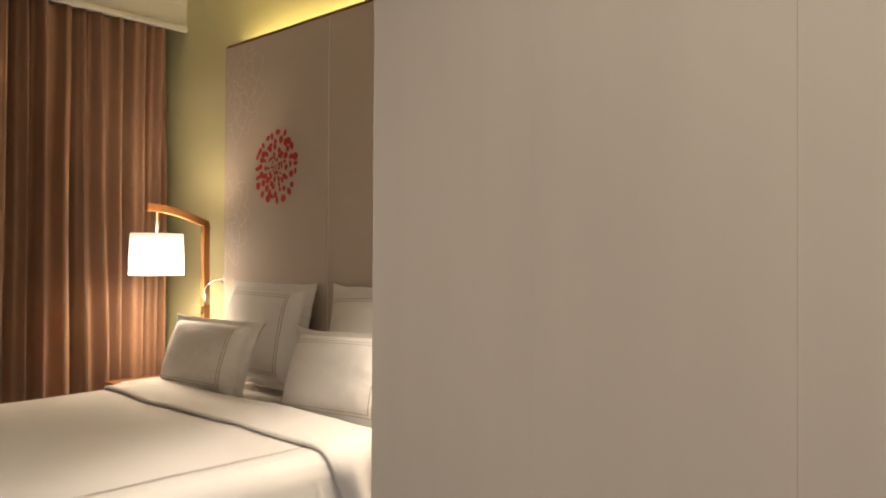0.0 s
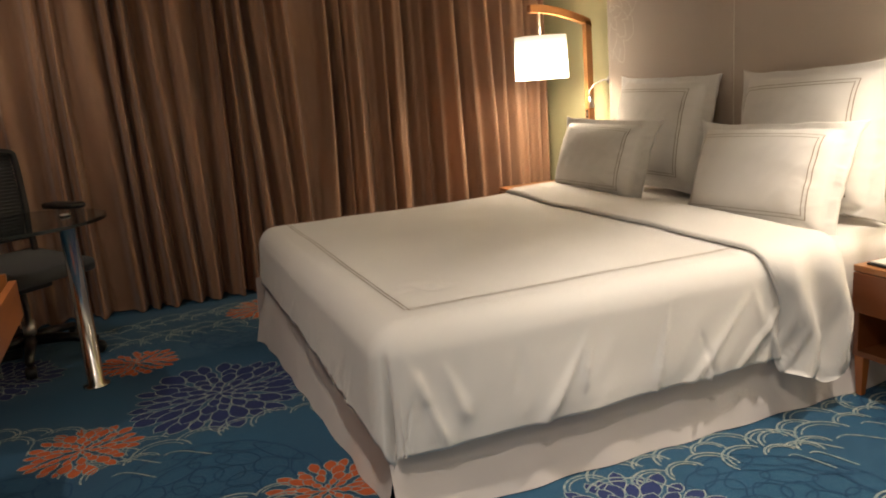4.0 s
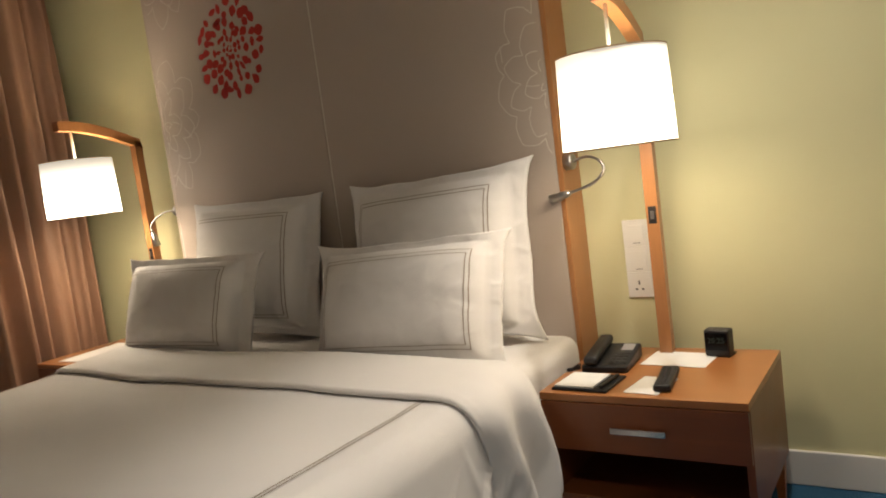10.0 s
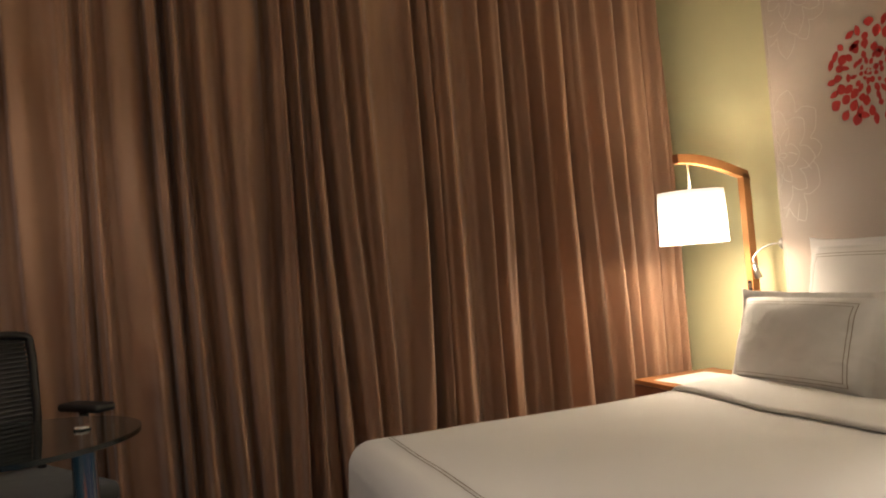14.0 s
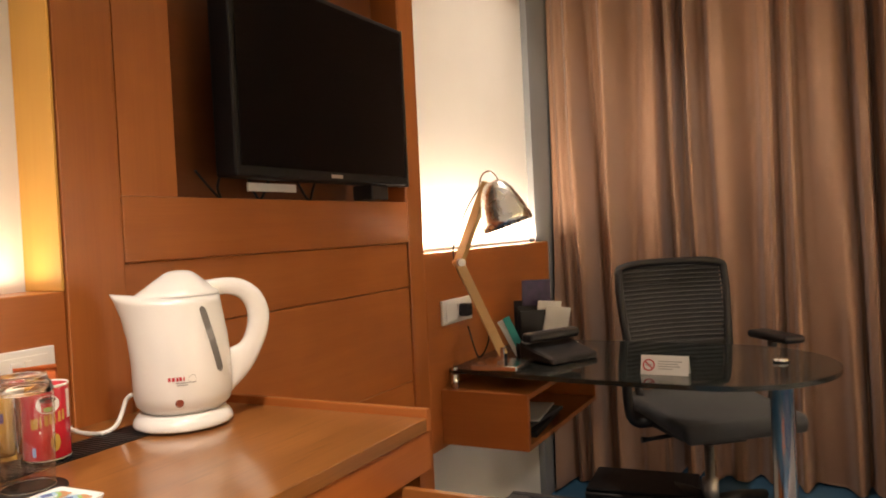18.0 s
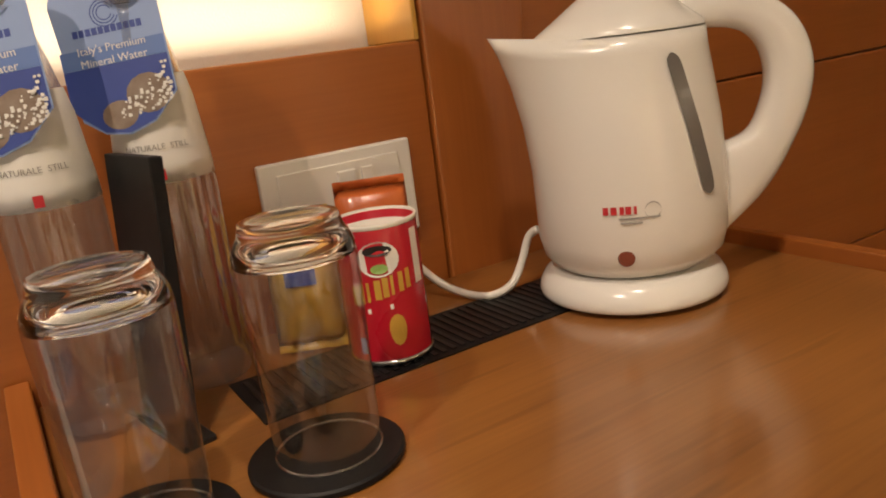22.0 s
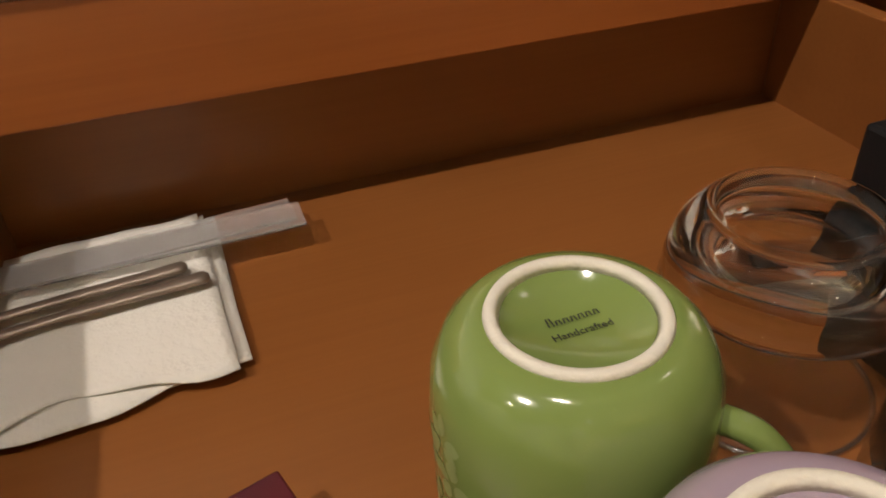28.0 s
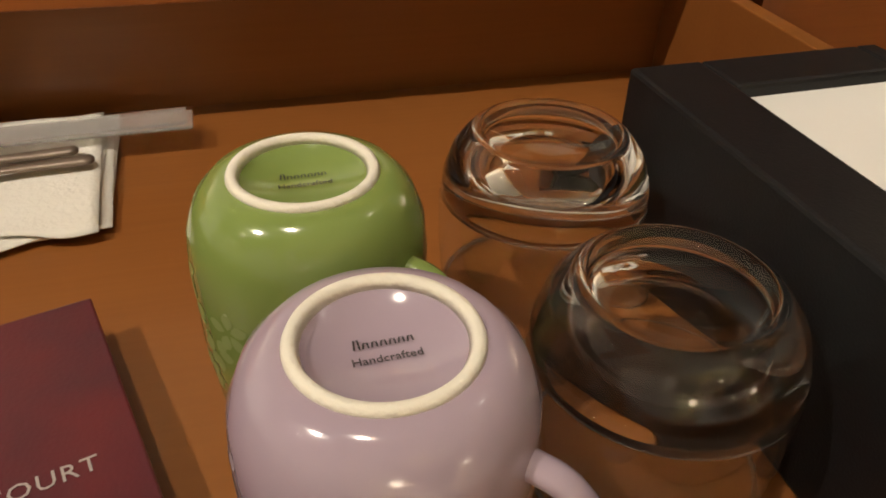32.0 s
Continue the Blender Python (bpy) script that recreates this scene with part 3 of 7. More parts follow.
# ---- ceiling downlights, assumed out of view ----
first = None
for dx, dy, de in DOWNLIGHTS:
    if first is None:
        first = thing("downlight", dx, dy, H - 0.03, label="small round recessed ceiling downlight, lit, assumed out of view", category="ceiling light", group="ceiling downlights")
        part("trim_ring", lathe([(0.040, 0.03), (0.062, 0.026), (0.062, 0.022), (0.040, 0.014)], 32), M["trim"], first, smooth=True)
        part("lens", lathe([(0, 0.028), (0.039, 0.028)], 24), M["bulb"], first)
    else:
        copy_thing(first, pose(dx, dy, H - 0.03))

# ---- curtains ----


def fold_depth(x, z, ph):
    s = x * 50 + 6.0 * noise.noise((x * 4.2 + ph, 0.2 * z, 1.0))
    a = 0.95 + 0.8 * noise.noise((x * 5.1, 7.0 + ph, z * 0.25))
    lean = 0.5 * noise.noise((x * 2.2, z * 0.9, 3.0 + ph))
    w = math.sin(s + lean + 0.5 * math.sin(s + lean))
    return a * (0.078 * w + 0.020 * math.sin(2.3 * s + 1.0 + 2 * lean)) - 0.34 * max(0.0, (-3.35 - x) / 0.58) ** 2 + 0.010 * noise.noise((x * 25, z * 1.6, ph))


def curtain(x0, x1, ph):
    th = thing("curtain", (x0 + x1) / 2, YC, 0, label="floor-length brown satin curtain drawn shut in soft folds", category="curtain", group="curtains")
    bm = bmesh.new()
    nx, nz = int((x1 - x0) / 0.0085), 34
    rows = []
    for k in range(nz + 1):
        z = 0.012 + (2.845 - 0.012) * k / nz
        top = (z / 2.845) ** 3
        row = []
        for i in range(nx + 1):
            x = x0 + (x1 - x0) * i / nx
            d = fold_depth(x, z, ph) * (1.0 - 0.25 * top) * min(1.0, 0.25 + (x1 - x) / 0.10)
            sway = min(1.0, (x1 - x) / 0.15) * 0.008 * noise.noise((x * 1.7, z * 0.7, ph + 9))
            row.append(bm.verts.new((x + sway - (x0 + x1) / 2, d + 0.02 * noise.noise((x * 1.1, z * 0.5, ph)), z)))
        rows.append(row)
    for a, b in zip(rows, rows[1:]):
        for i in range(nx):
            bm.faces.new((a[i], a[i + 1], b[i + 1], b[i]))
    part("curtain_cloth", bm, M["curtain"], th, smooth=True)
    hem = bmesh.new()
    pts = [(x0 + (x1 - x0) * i / nx, 0.0) for i in range(0, nx + 1)]
    add_tube(hem, [(x - (x0 + x1) / 2, fold_depth(x, 0.012, ph) * min(1.0, 0.25 + (x1 - x) / 0.10) + 0.02 * noise.noise((x * 1.1, 0.006, ph)), 0.012) for x, _ in pts], 0.004, 5)
    part("hem", hem, M["curtain"], th, smooth=True)
    return th


curtain(-3.93, -1.985, 0.0)
curtain(-2.0, 0.045, 5.3)

# ---- headboard panel ----
hb = thing("headboard_panel", 0.0, -1.305, 0.0, label="tall taupe fabric headboard with red printed chrysanthemum, lit from behind", category="headboard")
part("cloth_panel", box(0.0, 0.03, 0.004, 0.985, 0.30, 2.548, bevel=0.004), M["panel"], hb)
part("cloth_panel", box(0.0, 0.03, -0.985, -0.004, 0.30, 2.548, bevel=0.004), M["panel"], hb)
part("seam_strip", box(0.0025, 0.03, -0.0038, 0.0038, 0.30, 2.548, bevel=0.001), M["pale_print"], hb, "pale joint strip")
part("top_edge", box(-0.002, 0.034, -0.987, 0.987, 2.548, 2.562, bevel=0.002), M["wood_dark"], hb, "dark wooden top edge")
part("side_board", box(0.0, XW, -1.005, -0.986, 0.0, 2.562, bevel=0.002), M["lamp_wood"], hb, "cherry wooden side board")
part("side_board", box(0.002, XW, 0.986, 1.005, 0.0, 2.555, bevel=0.002), M["panel"], hb)


def on_panel(u, v, h=0.0015):
    return (-h, u, v)


rng = random.Random(4)
bm = bmesh.new()
cy, cz = 0.468, 1.779
rings = [(0.006, 0.024, 5), (0.024, 0.056, 9), (0.054, 0.094, 13), (0.088, 0.136, 17), (0.130, 0.180, 20), (0.170, 0.222, 22)]
for r0, r1, n in rings:
    for k in range(n):
        a = 2 * math.pi * (k + rng.uniform(-0.3, 0.3)) / n
        j = rng.uniform(-0.013, 0.013) * r1 / 0.2
        w = math.pi * (r0 + r1) / 2 / n * rng.choice((0.50, 0.70, 0.88, 0.96))
        out = petal(0, 0, a, r0 + j + 0.002, r1 + j - 0.002 + rng.choice((-0.35, -0.15, 0.05, 0.15)) * (r1 - r0), w, 8, rng.uniform(0.2, 0.7))
        add_patch(bm, [(cy + 0.95 * x, cz + 0.96 * y) for x, y in out], on_panel)
part("red_flower_print", bm, M["red_print"], hb, "red printed chrysanthemum")


def line_flower(bm, cx, cz, r, n, w, place, rr, rows=3, inside=lambda u, v: True):
    for q in range(rows):
        ra, rb = r * (0.12 + 0.30 * q), r * (0.48 + 0.26 * q)
        m = n + 2 * q
        for k in range(m):
            a = 2 * math.pi * (k + 0.5 * (q % 2) + rr.uniform(-0.15, 0.15)) / m
            out = petal(cx, cz, a, ra, rb * rr.uniform(0.9, 1.08), rb * rr.uniform(0.26, 0.36), 9, 0.25)
            run = []
            for p in out + out[:1]:
                if inside(*p):
                    run.append(p)
                else:
                    if len(run) > 1:
                        add_ribbon(bm, run, w, place)
                    run = []
            if len(run) > 1:
                add_ribbon(bm, run, w, place)


def peony(bm, cx, cz, r, w, place, rr, inside, tall=1.15):
    """Outline drawing of a full round blossom: rows of scalloped petals with a vein here and there."""
    for row, n in ((0.26, 5), (0.50, 7), (0.76, 9), (1.0, 11)):
        cuts = [2 * math.pi * (k + rr.uniform(-0.22, 0.22)) / n for k in range(n)]
        for k in range(n):
            a0, a1 = cuts[k], cuts[(k + 1) % n] + (2 * math.pi if k == n - 1 else 0)
            top, root = r * row * rr.uniform(0.90, 1.08), r * max(0.05, row - 0.24)
            strokes = []
            arc = []
            for q in np.linspace(0, 1, 13):
                a = a0 + (a1 - a0) * (q + 0.10 * math.sin(2 * math.pi * q))
                rad = root + (top - root) * math.sin(math.pi * q) ** 0.55
                arc.append((cx + rad * math.cos(a), cz + tall * rad * math.sin(a)))
            strokes.append(arc)
            if rr.random() < 0.35:
                am = a0 + (a1 - a0) * rr.uniform(0.35, 0.65)
                strokes.append([(cx + rad * math.cos(am + 0.2 * q), cz + tall * rad * math.sin(am + 0.2 * q)) for q, rad in ((0, root * 1.05), (0.5, root + 0.45 * (top - root)), (1, root + 0.8 * (top - root)))])
            for line in strokes:
                run = []
                for p in line + [None]:
                    if p is not None and inside(*p):
                        run.append(p)
                        continue
                    if len(run) > 1:
                        add_ribbon(bm, run, w, place)
                    run = []


rr = random.Random(7)
left_in = lambda u, v: 0.01 < u < 0.98 and 0.4 < v < 2.54
right_in = lambda u, v: -0.98 < u < -0.01 and 0.4 < v < 2.54
for fy, fz, fr, ins in ((0.99, 1.51, 0.275, left_in), (0.85, 2.27, 0.265, left_in), (-1.02, 1.41, 0.25, right_in), (-0.92, 2.32, 0.26, right_in)):
    bm = bmesh.new()
    peony(bm, fy, fz, fr, 0.0036, on_panel, rr, ins)
    part("line_flower_print", bm, M["pale_print"], hb, "silvery printed flower outline")

# ---- bed ----
BX0, BX1, BY0, BY1, BZ = -2.13, -0.01, -2.33, -0.49, 0.545
bed = thing("bed", -1.1, -1.41, 0, label="king size bed made up with white cotton and an ecru skirt", category="bed")


def local(bm, o):
    bmesh.ops.translate(bm, verts=bm.verts, vec=(-o[0], -o[1], -o[2]))
    return bm


BO = (-1.1, -1.41, 0)
part("base", local(box(BX0 + 0.03, BX1, BY0 + 0.03, BY1 - 0.03, 0.06, 0.30, bevel=0.01), BO), M["skirt"], bed)
part("mattress", local(box(BX0 + 0.015, BX1, BY0 + 0.015, BY1 - 0.015, 0.30, BZ - 0.012, bevel=0.05, seg=4), BO), M["linen"], bed, "mattress in a fitted white sheet", smooth=True)


def skirt_panel(p0, p1, seed, flare=0.03):
    """Hanging cloth between two floor points, from the mattress base to the carpet."""
    bm = bmesh.new()
    a, b = Vector((*p0, 0)), Vector((*p1, 0))
    d = (b - a)
    n = int(d.length / 0.012)
    out = Vector((-d.y, d.x, 0)).normalized()
    rows = []
    for k in range(13):
        s = k / 12
        z = 0.335 * (1 - s) + 0.004 * s
        row = []
        for i in range(n + 1):
            t = i / n
            L = d.length * t
            wv = 0.007 * noise.noise((L * 6, seed, z * 1.5)) + 0.004 * math.sin(L * 23 + 3 * noise.noise((L, seed, 2)))
            end = max(0, 1 - min(L, d.length - L) / 0.12)
            off = (-0.055 + (flare + 0.035) * s + wv * (0.3 + s) + 0.035 * end ** 2 * s)
            row.append(bm.verts.new(a + d * t + out * off + Vector((0, 0, z))))
        rows.append(row)
    for r0, r1 in zip(rows, rows[1:]):
        for i in range(n):
            bm.faces.new((r0[i], r0[i + 1], r1[i + 1], r1[i]))
    return local(bm, BO)


part("skirt_side", skirt_panel((-0.02, -2.355), (-2.14, -2.345), 1.0), M["skirt"], bed, "hanging ecru bed skirt", smooth=True)
part("skirt_foot", skirt_panel((-2.145, -2.34), (-2.205, -0.485), 2.0, 0.01), M["skirt"], bed, "hanging ecru bed skirt", smooth=True)
part("skirt_side", skirt_panel((-2.20, -0.485), (-0.02, -0.485), 3.0), M["skirt"], bed, "hanging ecru bed skirt", smooth=True)


def drape_point(u, v, r, hang_noise, x_head, lx, hy, yc, ztop):
    """A point of a sheet laid over the bed: u metres from its head edge, v from the middle line."""
    dx, dy = max(0.0, u - lx), max(0.0, abs(v) - hy)
    h = (dx ** 5 + dy ** 5) ** 0.2
    x, y = x_head - min(u, lx), yc + math.copysign(min(abs(v), hy), v)
    puff = 0.010 * noise.noise((u * 1.6, v * 1.7, 2.0)) + 0.004 * noise.noise((u * 5, v * 5, 4.0))
    puff += 0.030 * noise.noise((u * 19, v * 19, 8.0)) * math.exp(-(((u - 1.20) / 0.09) ** 2 + ((v + 0.60) / 0.06) ** 2))
    edge = max(0.0, 1 - min(lx - min(u, lx), hy - min(abs(v), hy)) / 0.25)
    if h <= 1e-6:
        return Vector((x, y, ztop + puff * (1 - 0.5 * edge)))
    g = math.hypot(dx, dy)
    ox, oy = -dx / g, math.copysign(dy / g, v)
    q = r * math.pi / 2
    if h < q:
        out, drop = r * math.sin(h / r), r * (1 - math.cos(h / r))
    else:
        out, drop = r, r + (h - q)
    low = min(1.0, max(0.0, (drop - 0.05) / 0.25))
    along = u if dy > dx else v
    wave = hang_noise(along, drop) * low * (1.0 if dy > dx else 0.3)
    out += wave + 0.015 * low
    if dx > 0 and dy > 0:
        out -= 0.055 * low * math.exp(-((math.atan2(dy, dx) - 0.86) / 0.09) ** 2)
    return Vector((x + ox * out, y + oy * out, ztop - drop + puff * max(0, 1 - h / 0.1)))


def hang(seed):
    rk = random.Random(int(seed))
    ridges = [(-0.7 + 2.2 * rk.random() ** 1.25, rk.choice((0.25, 0.45, 0.7, 1.0, -0.3)), rk.uniform(0.14, 0.36), rk.uniform(0.07, 0.20), rk.uniform(0.008, 0.020), rk.choice((-0.5, 0.7, 1))) for _ in range(38)]

    def f(a, d):
        cr = 0.0
        for a0, sl, dm, ln, wd, sg in ridges:
            e = (d - dm) / ln
            if abs(e) < 1:
                g = abs(a - a0 - sl * (d - dm)) / (wd * (0.5 + 0.8 * (e + 1) / 2))
                if g < 4:
                    cr += sg * 0.021 * (1 - e * e) * math.exp(-g ** 1.4)
        return cr + 0.020 * noise.noise((a * 3.1, seed, d * 2.5)) + 0.010 * noise.noise((a * 6 - d * 5, seed + 3, d * 3)) + 0.004 * noise.noise((a * 16 - d * 9, seed + 5, d * 6))
    return f


def drape(x_head, lx, over_foot, hy, over_side, yc, ztop, r, seed, step=0.02, trim=None, low=0.15, skew=0.0):
    bm = bmesh.new()
    nu, nv = int((lx + over_foot) / step), int(2 * (hy + over_side) / step)
    f = hang(seed)
    grid = []
    for i in range(nu + 1):
        u = (lx + over_foot) * i / nu
        row = []
        for j in range(nv + 1):
            v = -(hy + over_side) + 2 * (hy + over_side) * j / nv
            ue = u + skew * max(0.0, -v / hy) * max(0.0, (u - lx) / max(over_foot, 0.01))
            p = drape_point(ue, v, r, f, x_head, lx, hy, yc, ztop)
            if p.z < low:
                p.z = low + (p.z - low) * 0.15
            row.append(bm.verts.new(p))
        grid.append(row)
    for a, b in zip(grid, grid[1:]):
        for j in range(nv):
            bm.faces.new((a[j], a[j + 1], b[j + 1], b[j]))
    return bm


YB, HYB = (BY0 + BY1) / 2, (BY1 - BY0) / 2 - 0.045
duvet = new("duvet", mesh_of(drape(-0.70, 1.375, 0.31, HYB, 0.40, YB, BZ + 0.022, 0.085, 11.0, step=0.0095, low=0.16, skew=0.05), "duvet", M["linen"], True))
tagged(duvet, "white cotton duvet with double taupe stitching, smoothed over the bed", "duvet")
sol = duvet.modifiers.new("thick", "SOLIDIFY")
sol.thickness, sol.offset = 0.014, -1


def stitch_line(bm, pts, surface, w=0.0035, gap=0.012):
    for s in (-gap / 2, gap / 2):
        line = []
        for i, (u, v) in enumerate(pts):
            a, b = pts[max(i - 1, 0)], pts[min(i + 1, len(pts) - 1)]
            dx, dy = b[0] - a[0], b[1] - a[1]
            d = math.hypot(dx, dy) or 1
            line.append((u - dy / d * s, v + dx / d * s))
        add_ribbon(bm, line, w, surface)


def duvet_surface(u, v):
    p = drape_point(u, v, 0.085, hang(11.0), -0.70, 1.375, HYB, YB, BZ + 0.022)
    return p + Vector((0, 0, 0.0022))


bm = bmesh.new()
US, VS = 1.315, 0.815
for pts in ([(u, -VS) for u in np.linspace(0.0, US, 50)], [(US, v) for v in np.linspace(-VS, VS + 0.05, 60)], [(u, VS + 0.05) for u in np.linspace(US, 0.0, 50)]):
    stitch_line(bm, pts, duvet_surface)
part("stitching", bm, M["stitch"], duvet)
# the turned-down upper edge of the duvet, rolled over at its front
bm = bmesh.new()
f2 = hang(21.0)
nu, nv = 44, 150
over = 0.53
grid = []
for i in range(nu + 1):
    s = i / nu
    row = []
    for j in range(nv + 1):
        v = -(HYB + over) + 2 * (HYB + over) * j / nv
        dy = max(0.0, abs(v) - HYB)
        side = math.copysign(1, v)
        bend = 0.020 * noise.noise((v * 1.6, 5.0, 0)) - 0.012 * v
        width = 0.33 + 0.02 * noise.noise((v * 3, 1.0, 2.0)) - 0.07 * min(1, dy / 0.38)
        shift = 0.015 * min(1, dy / 0.3) + 0.018 * math.sin(dy * 17 + 1) * min(1, dy * 5)
        rr0 = 0.010
        if s < 0.12:
            a = math.pi * (0.5 * s / 0.12)
            u, h = -0.19 + 0.015 * (1 - math.cos(a)), 0.020 * math.sin(a)
        elif s < 0.72:
            k = (s - 0.12) / 0.60
            u, h = -0.175 + (width - 0.03) * k, 0.020 + 0.006 * math.sin(math.pi * k) + 0.006 * noise.noise((v * 2.5, k * 2, 6.0))
        else:
            a = math.pi * (s - 0.72) / 0.28
            u, h = -0.205 + width + rr0 * 1.3 * math.sin(a), 0.020 - rr0 + rr0 * math.cos(a)
        u += bend + shift
        p = drape_point(0.5 + 2.2 * u, v, 0.087, f2, -0.70, 1.36, HYB, YB, BZ + 0.024)
        flat = drape_point(u, math.copysign(min(abs(v), HYB), v), 0.087, f2, -0.70, 1.36, HYB, YB, BZ + 0.024).z
        p.z += (flat - BZ - 0.024) * max(0.0, 1 - dy / 0.1) if dy > 0 else flat - p.z
        ang = min(1.0, dy / 0.12) * math.pi / 2
        ruf = (0.028 * math.sin(u * 38 + 4 * noise.noise((dy * 4, 1, 1))) + 0.010 * noise.noise((u * 16, dy * 9, 3))) * min(1, dy / 0.25)
        p.x = -0.70 - u
        p.z += h * math.cos(ang)
        p.y += side * ((h + 0.010) * math.sin(ang) + ruf) if side < 0 else 0.3 * ruf - 0.02 * math.sin(ang)
        if dy > 0:
            p.z = max(p.z, 0.10 + 0.07 * abs(math.sin(u * 9 + 0.6)))
        row.append(bm.verts.new(p))
    grid.append(row)
for a, b in zip(grid, grid[1:]):
    for j in range(nv):
        bm.faces.new((a[j], a[j + 1], b[j + 1], b[j]))
part("turned_edge", bm, M["linen"], duvet, "folded-back edge of the duvet", smooth=True)

# ---- pillows ----


def fold_ridge(p):
    """Narrow raised crease lines of crumpled cloth, 0 to 1."""
    return max(0.0, 1 - 4.5 * abs(noise.noise(p))) ** 1.5


def pillow(name, w, h, d, flange, m, seed, label, ear=0.015, wide=0.09):
    """A stuffed pillow in its own plane: u across, v up, facing +n, with a wider flange at its open end."""
    N = 84
    sides = []
    bm = bmesh.new()

    def point(a, b, side):
        u, v = a * w / 2, b * h / 2
        fl = flange + (wide - flange) * max(0.0, a)
        fu, fv = max(0, (abs(u) - (w / 2 - fl)) / fl), max(0, (abs(v) - (h / 2 - flange)) / flange)
        iu, iv = min(1, abs(u) / (w / 2 - 0.6 * fl)), min(1, abs(v) / (h / 2 - 0.6 * flange))
        t = d / 2 * ((1 - iu ** 3.6) * (1 - iv ** 3.6)) ** 0.5
        t += 0.004
        e = (abs(a) * abs(b)) ** 8
        u *= 1 + ear / w * 2 * e - 0.006 * (1 - abs(b) ** 2) * abs(a) ** 3
        v *= 1 + ear / h * 2 * e - 0.008 * (1 - abs(a) ** 2) * abs(b) ** 3
        v += 0.006 * noise.noise((u * 8, seed, 1.0)) * abs(b) ** 6
        u += 0.004 * noise.noise((v * 5, seed, 4.0)) * abs(a) ** 6
        wr = 0.007 * noise.noise((u * 5, v * 5, seed)) + 0.0022 * noise.noise((u * 20, v * 16, seed + 2))
        crease = 0.0035 * noise.noise((u * 3 + v * 22, v * 4, seed + 5)) * max(iu, iv) ** 2
        open_end = max(0.0, (u - (w / 2 - 1.4 * fl)) / (1.4 * fl))
        crease += (0.005 * noise.noise((u * 5 - v * 5, v * 3 + u * 3, seed + 6)) + 0.003 * fold_ridge((u * 12 - v * 9, v * 5 + u * 8, seed + 7))) * open_end * (1 - 0.6 * abs(a) ** 12)
        crease += 0.0030 * fold_ridge((u * 12 + v * 5, v * 12 - u * 6, seed + 9)) * (0.10 + max(iu, iv) ** 3)
        rip = 0.010 * noise.noise((u * 7, v * 7, seed + 8)) * (fu + fv)
        back = 0.035 * open_end ** 2
        return Vector((u, v, side * (t + wr * (0.3 + t / d)) + crease + rip - back))

    for side in (1, -1):
        grid = [[bm.verts.new(point(-1 + 2 * i / N, -1 + 2 * j / N, side)) for j in range(N + 1)] for i in range(N + 1)]
        for i in range(N):
            for j in range(N):
                bm.faces.new((grid[i][j], grid[i + 1][j], grid[i + 1][j + 1], grid[i][j + 1]))
        sides.append(grid)
    g, b = sides
    ring = [(i, 0) for i in range(N)] + [(N, j) for j in range(N)] + [(i, N) for i in range(N, 0, -1)] + [(0, j) for j in range(N, 0, -1)]
    for (i, j), (k, l) in zip(ring, ring[1:] + ring[:1]):
        bm.faces.new((g[i][j], g[k][l], b[k][l], b[i][j]))
    ob = new(name, mesh_of(bm, name, M["pillow_linen"], True))
    ob.matrix_world = m
    tagged(ob, label, "pillow", "pillows on the bed")
    bm = bmesh.new()
    al, ar, av = -1 + 2 * (flange + 0.008) / w, 1 - 2 * (wide + 0.006) / w, 1 - 2 * (flange + 0.012) / h

    def front(a, b2):
        return point(a, b2, 1) + Vector((0, 0, 0.0022))

    for k in (0.0, 0.013):
        ku, kv = k * 2 / w, k * 2 / h
        l2, r2, v2 = al + ku, ar - ku, av - kv
        loop = [(l2 + (r2 - l2) * s, v2) for s in np.linspace(0, 1, 40)] + [(r2, v2 - 2 * v2 * s) for s in np.linspace(0, 1, 40)] + [(r2 + (l2 - r2) * s, -v2) for s in np.linspace(0, 1, 40)] + [(l2, -v2 + 2 * v2 * s) for s in np.linspace(0, 1, 40)]
        add_ribbon(bm, loop, 0.009, front)
    part("stitching", bm, M["stitch"], ob)
    return ob


def corner_pose(tl, tr, bl, push=0.0):
    """The pose of a pillow whose front shows these corners: top left, top right, bottom left."""
    tl, tr, bl = Vector(tl), Vector(tr), Vector(bl)
    u = (tr - tl).normalized()
    v = (tl - bl)
    v = (v - u * v.dot(u)).normalized()
    n = u.cross(v)
    c = (tr + bl) / 2
    m = Matrix((u, v, n)).transposed().to_4x4()
    m.translation = c - n * push
    return m


pillow("pillow", 0.71, 0.56, 0.19, 0.055, corner_pose((-0.095, -0.555, 1.118), (-0.10, -1.262, 1.112), (-0.20, -0.545, 0.575), 0.02), 1.0,
       "large square white pillow with double stitching leaning on the headboard")
pillow("pillow", 0.72, 0.57, 0.20, 0.055, corner_pose((-0.11, -1.50, 1.09), (-0.11, -2.205, 1.120), (-0.21, -1.50, 0.57), 0.02), 2.0,
       "large square white pillow with double stitching leaning on the headboard", 0.026)
pillow("pillow", 0.66, 0.42, 0.19, 0.045, corner_pose((-0.40, -0.505, 0.925), (-0.335, -1.16, 0.92), (-0.54, -0.43, 0.545), 0.03), 3.0,
       "oblong white pillow with double stitching propped on the larger one", 0.012, 0.085)
pillow("pillow", 0.70, 0.43, 0.19, 0.045, corner_pose((-0.345, -1.515, 0.905), (-0.30, -2.195, 0.925), (-0.48, -1.50, 0.525), 0.03), 4.0,
       "oblong white pillow with double stitching propped on the larger one", 0.022, 0.065)

# ---- nightstands, each with its lamp ----
NZ = 0.471


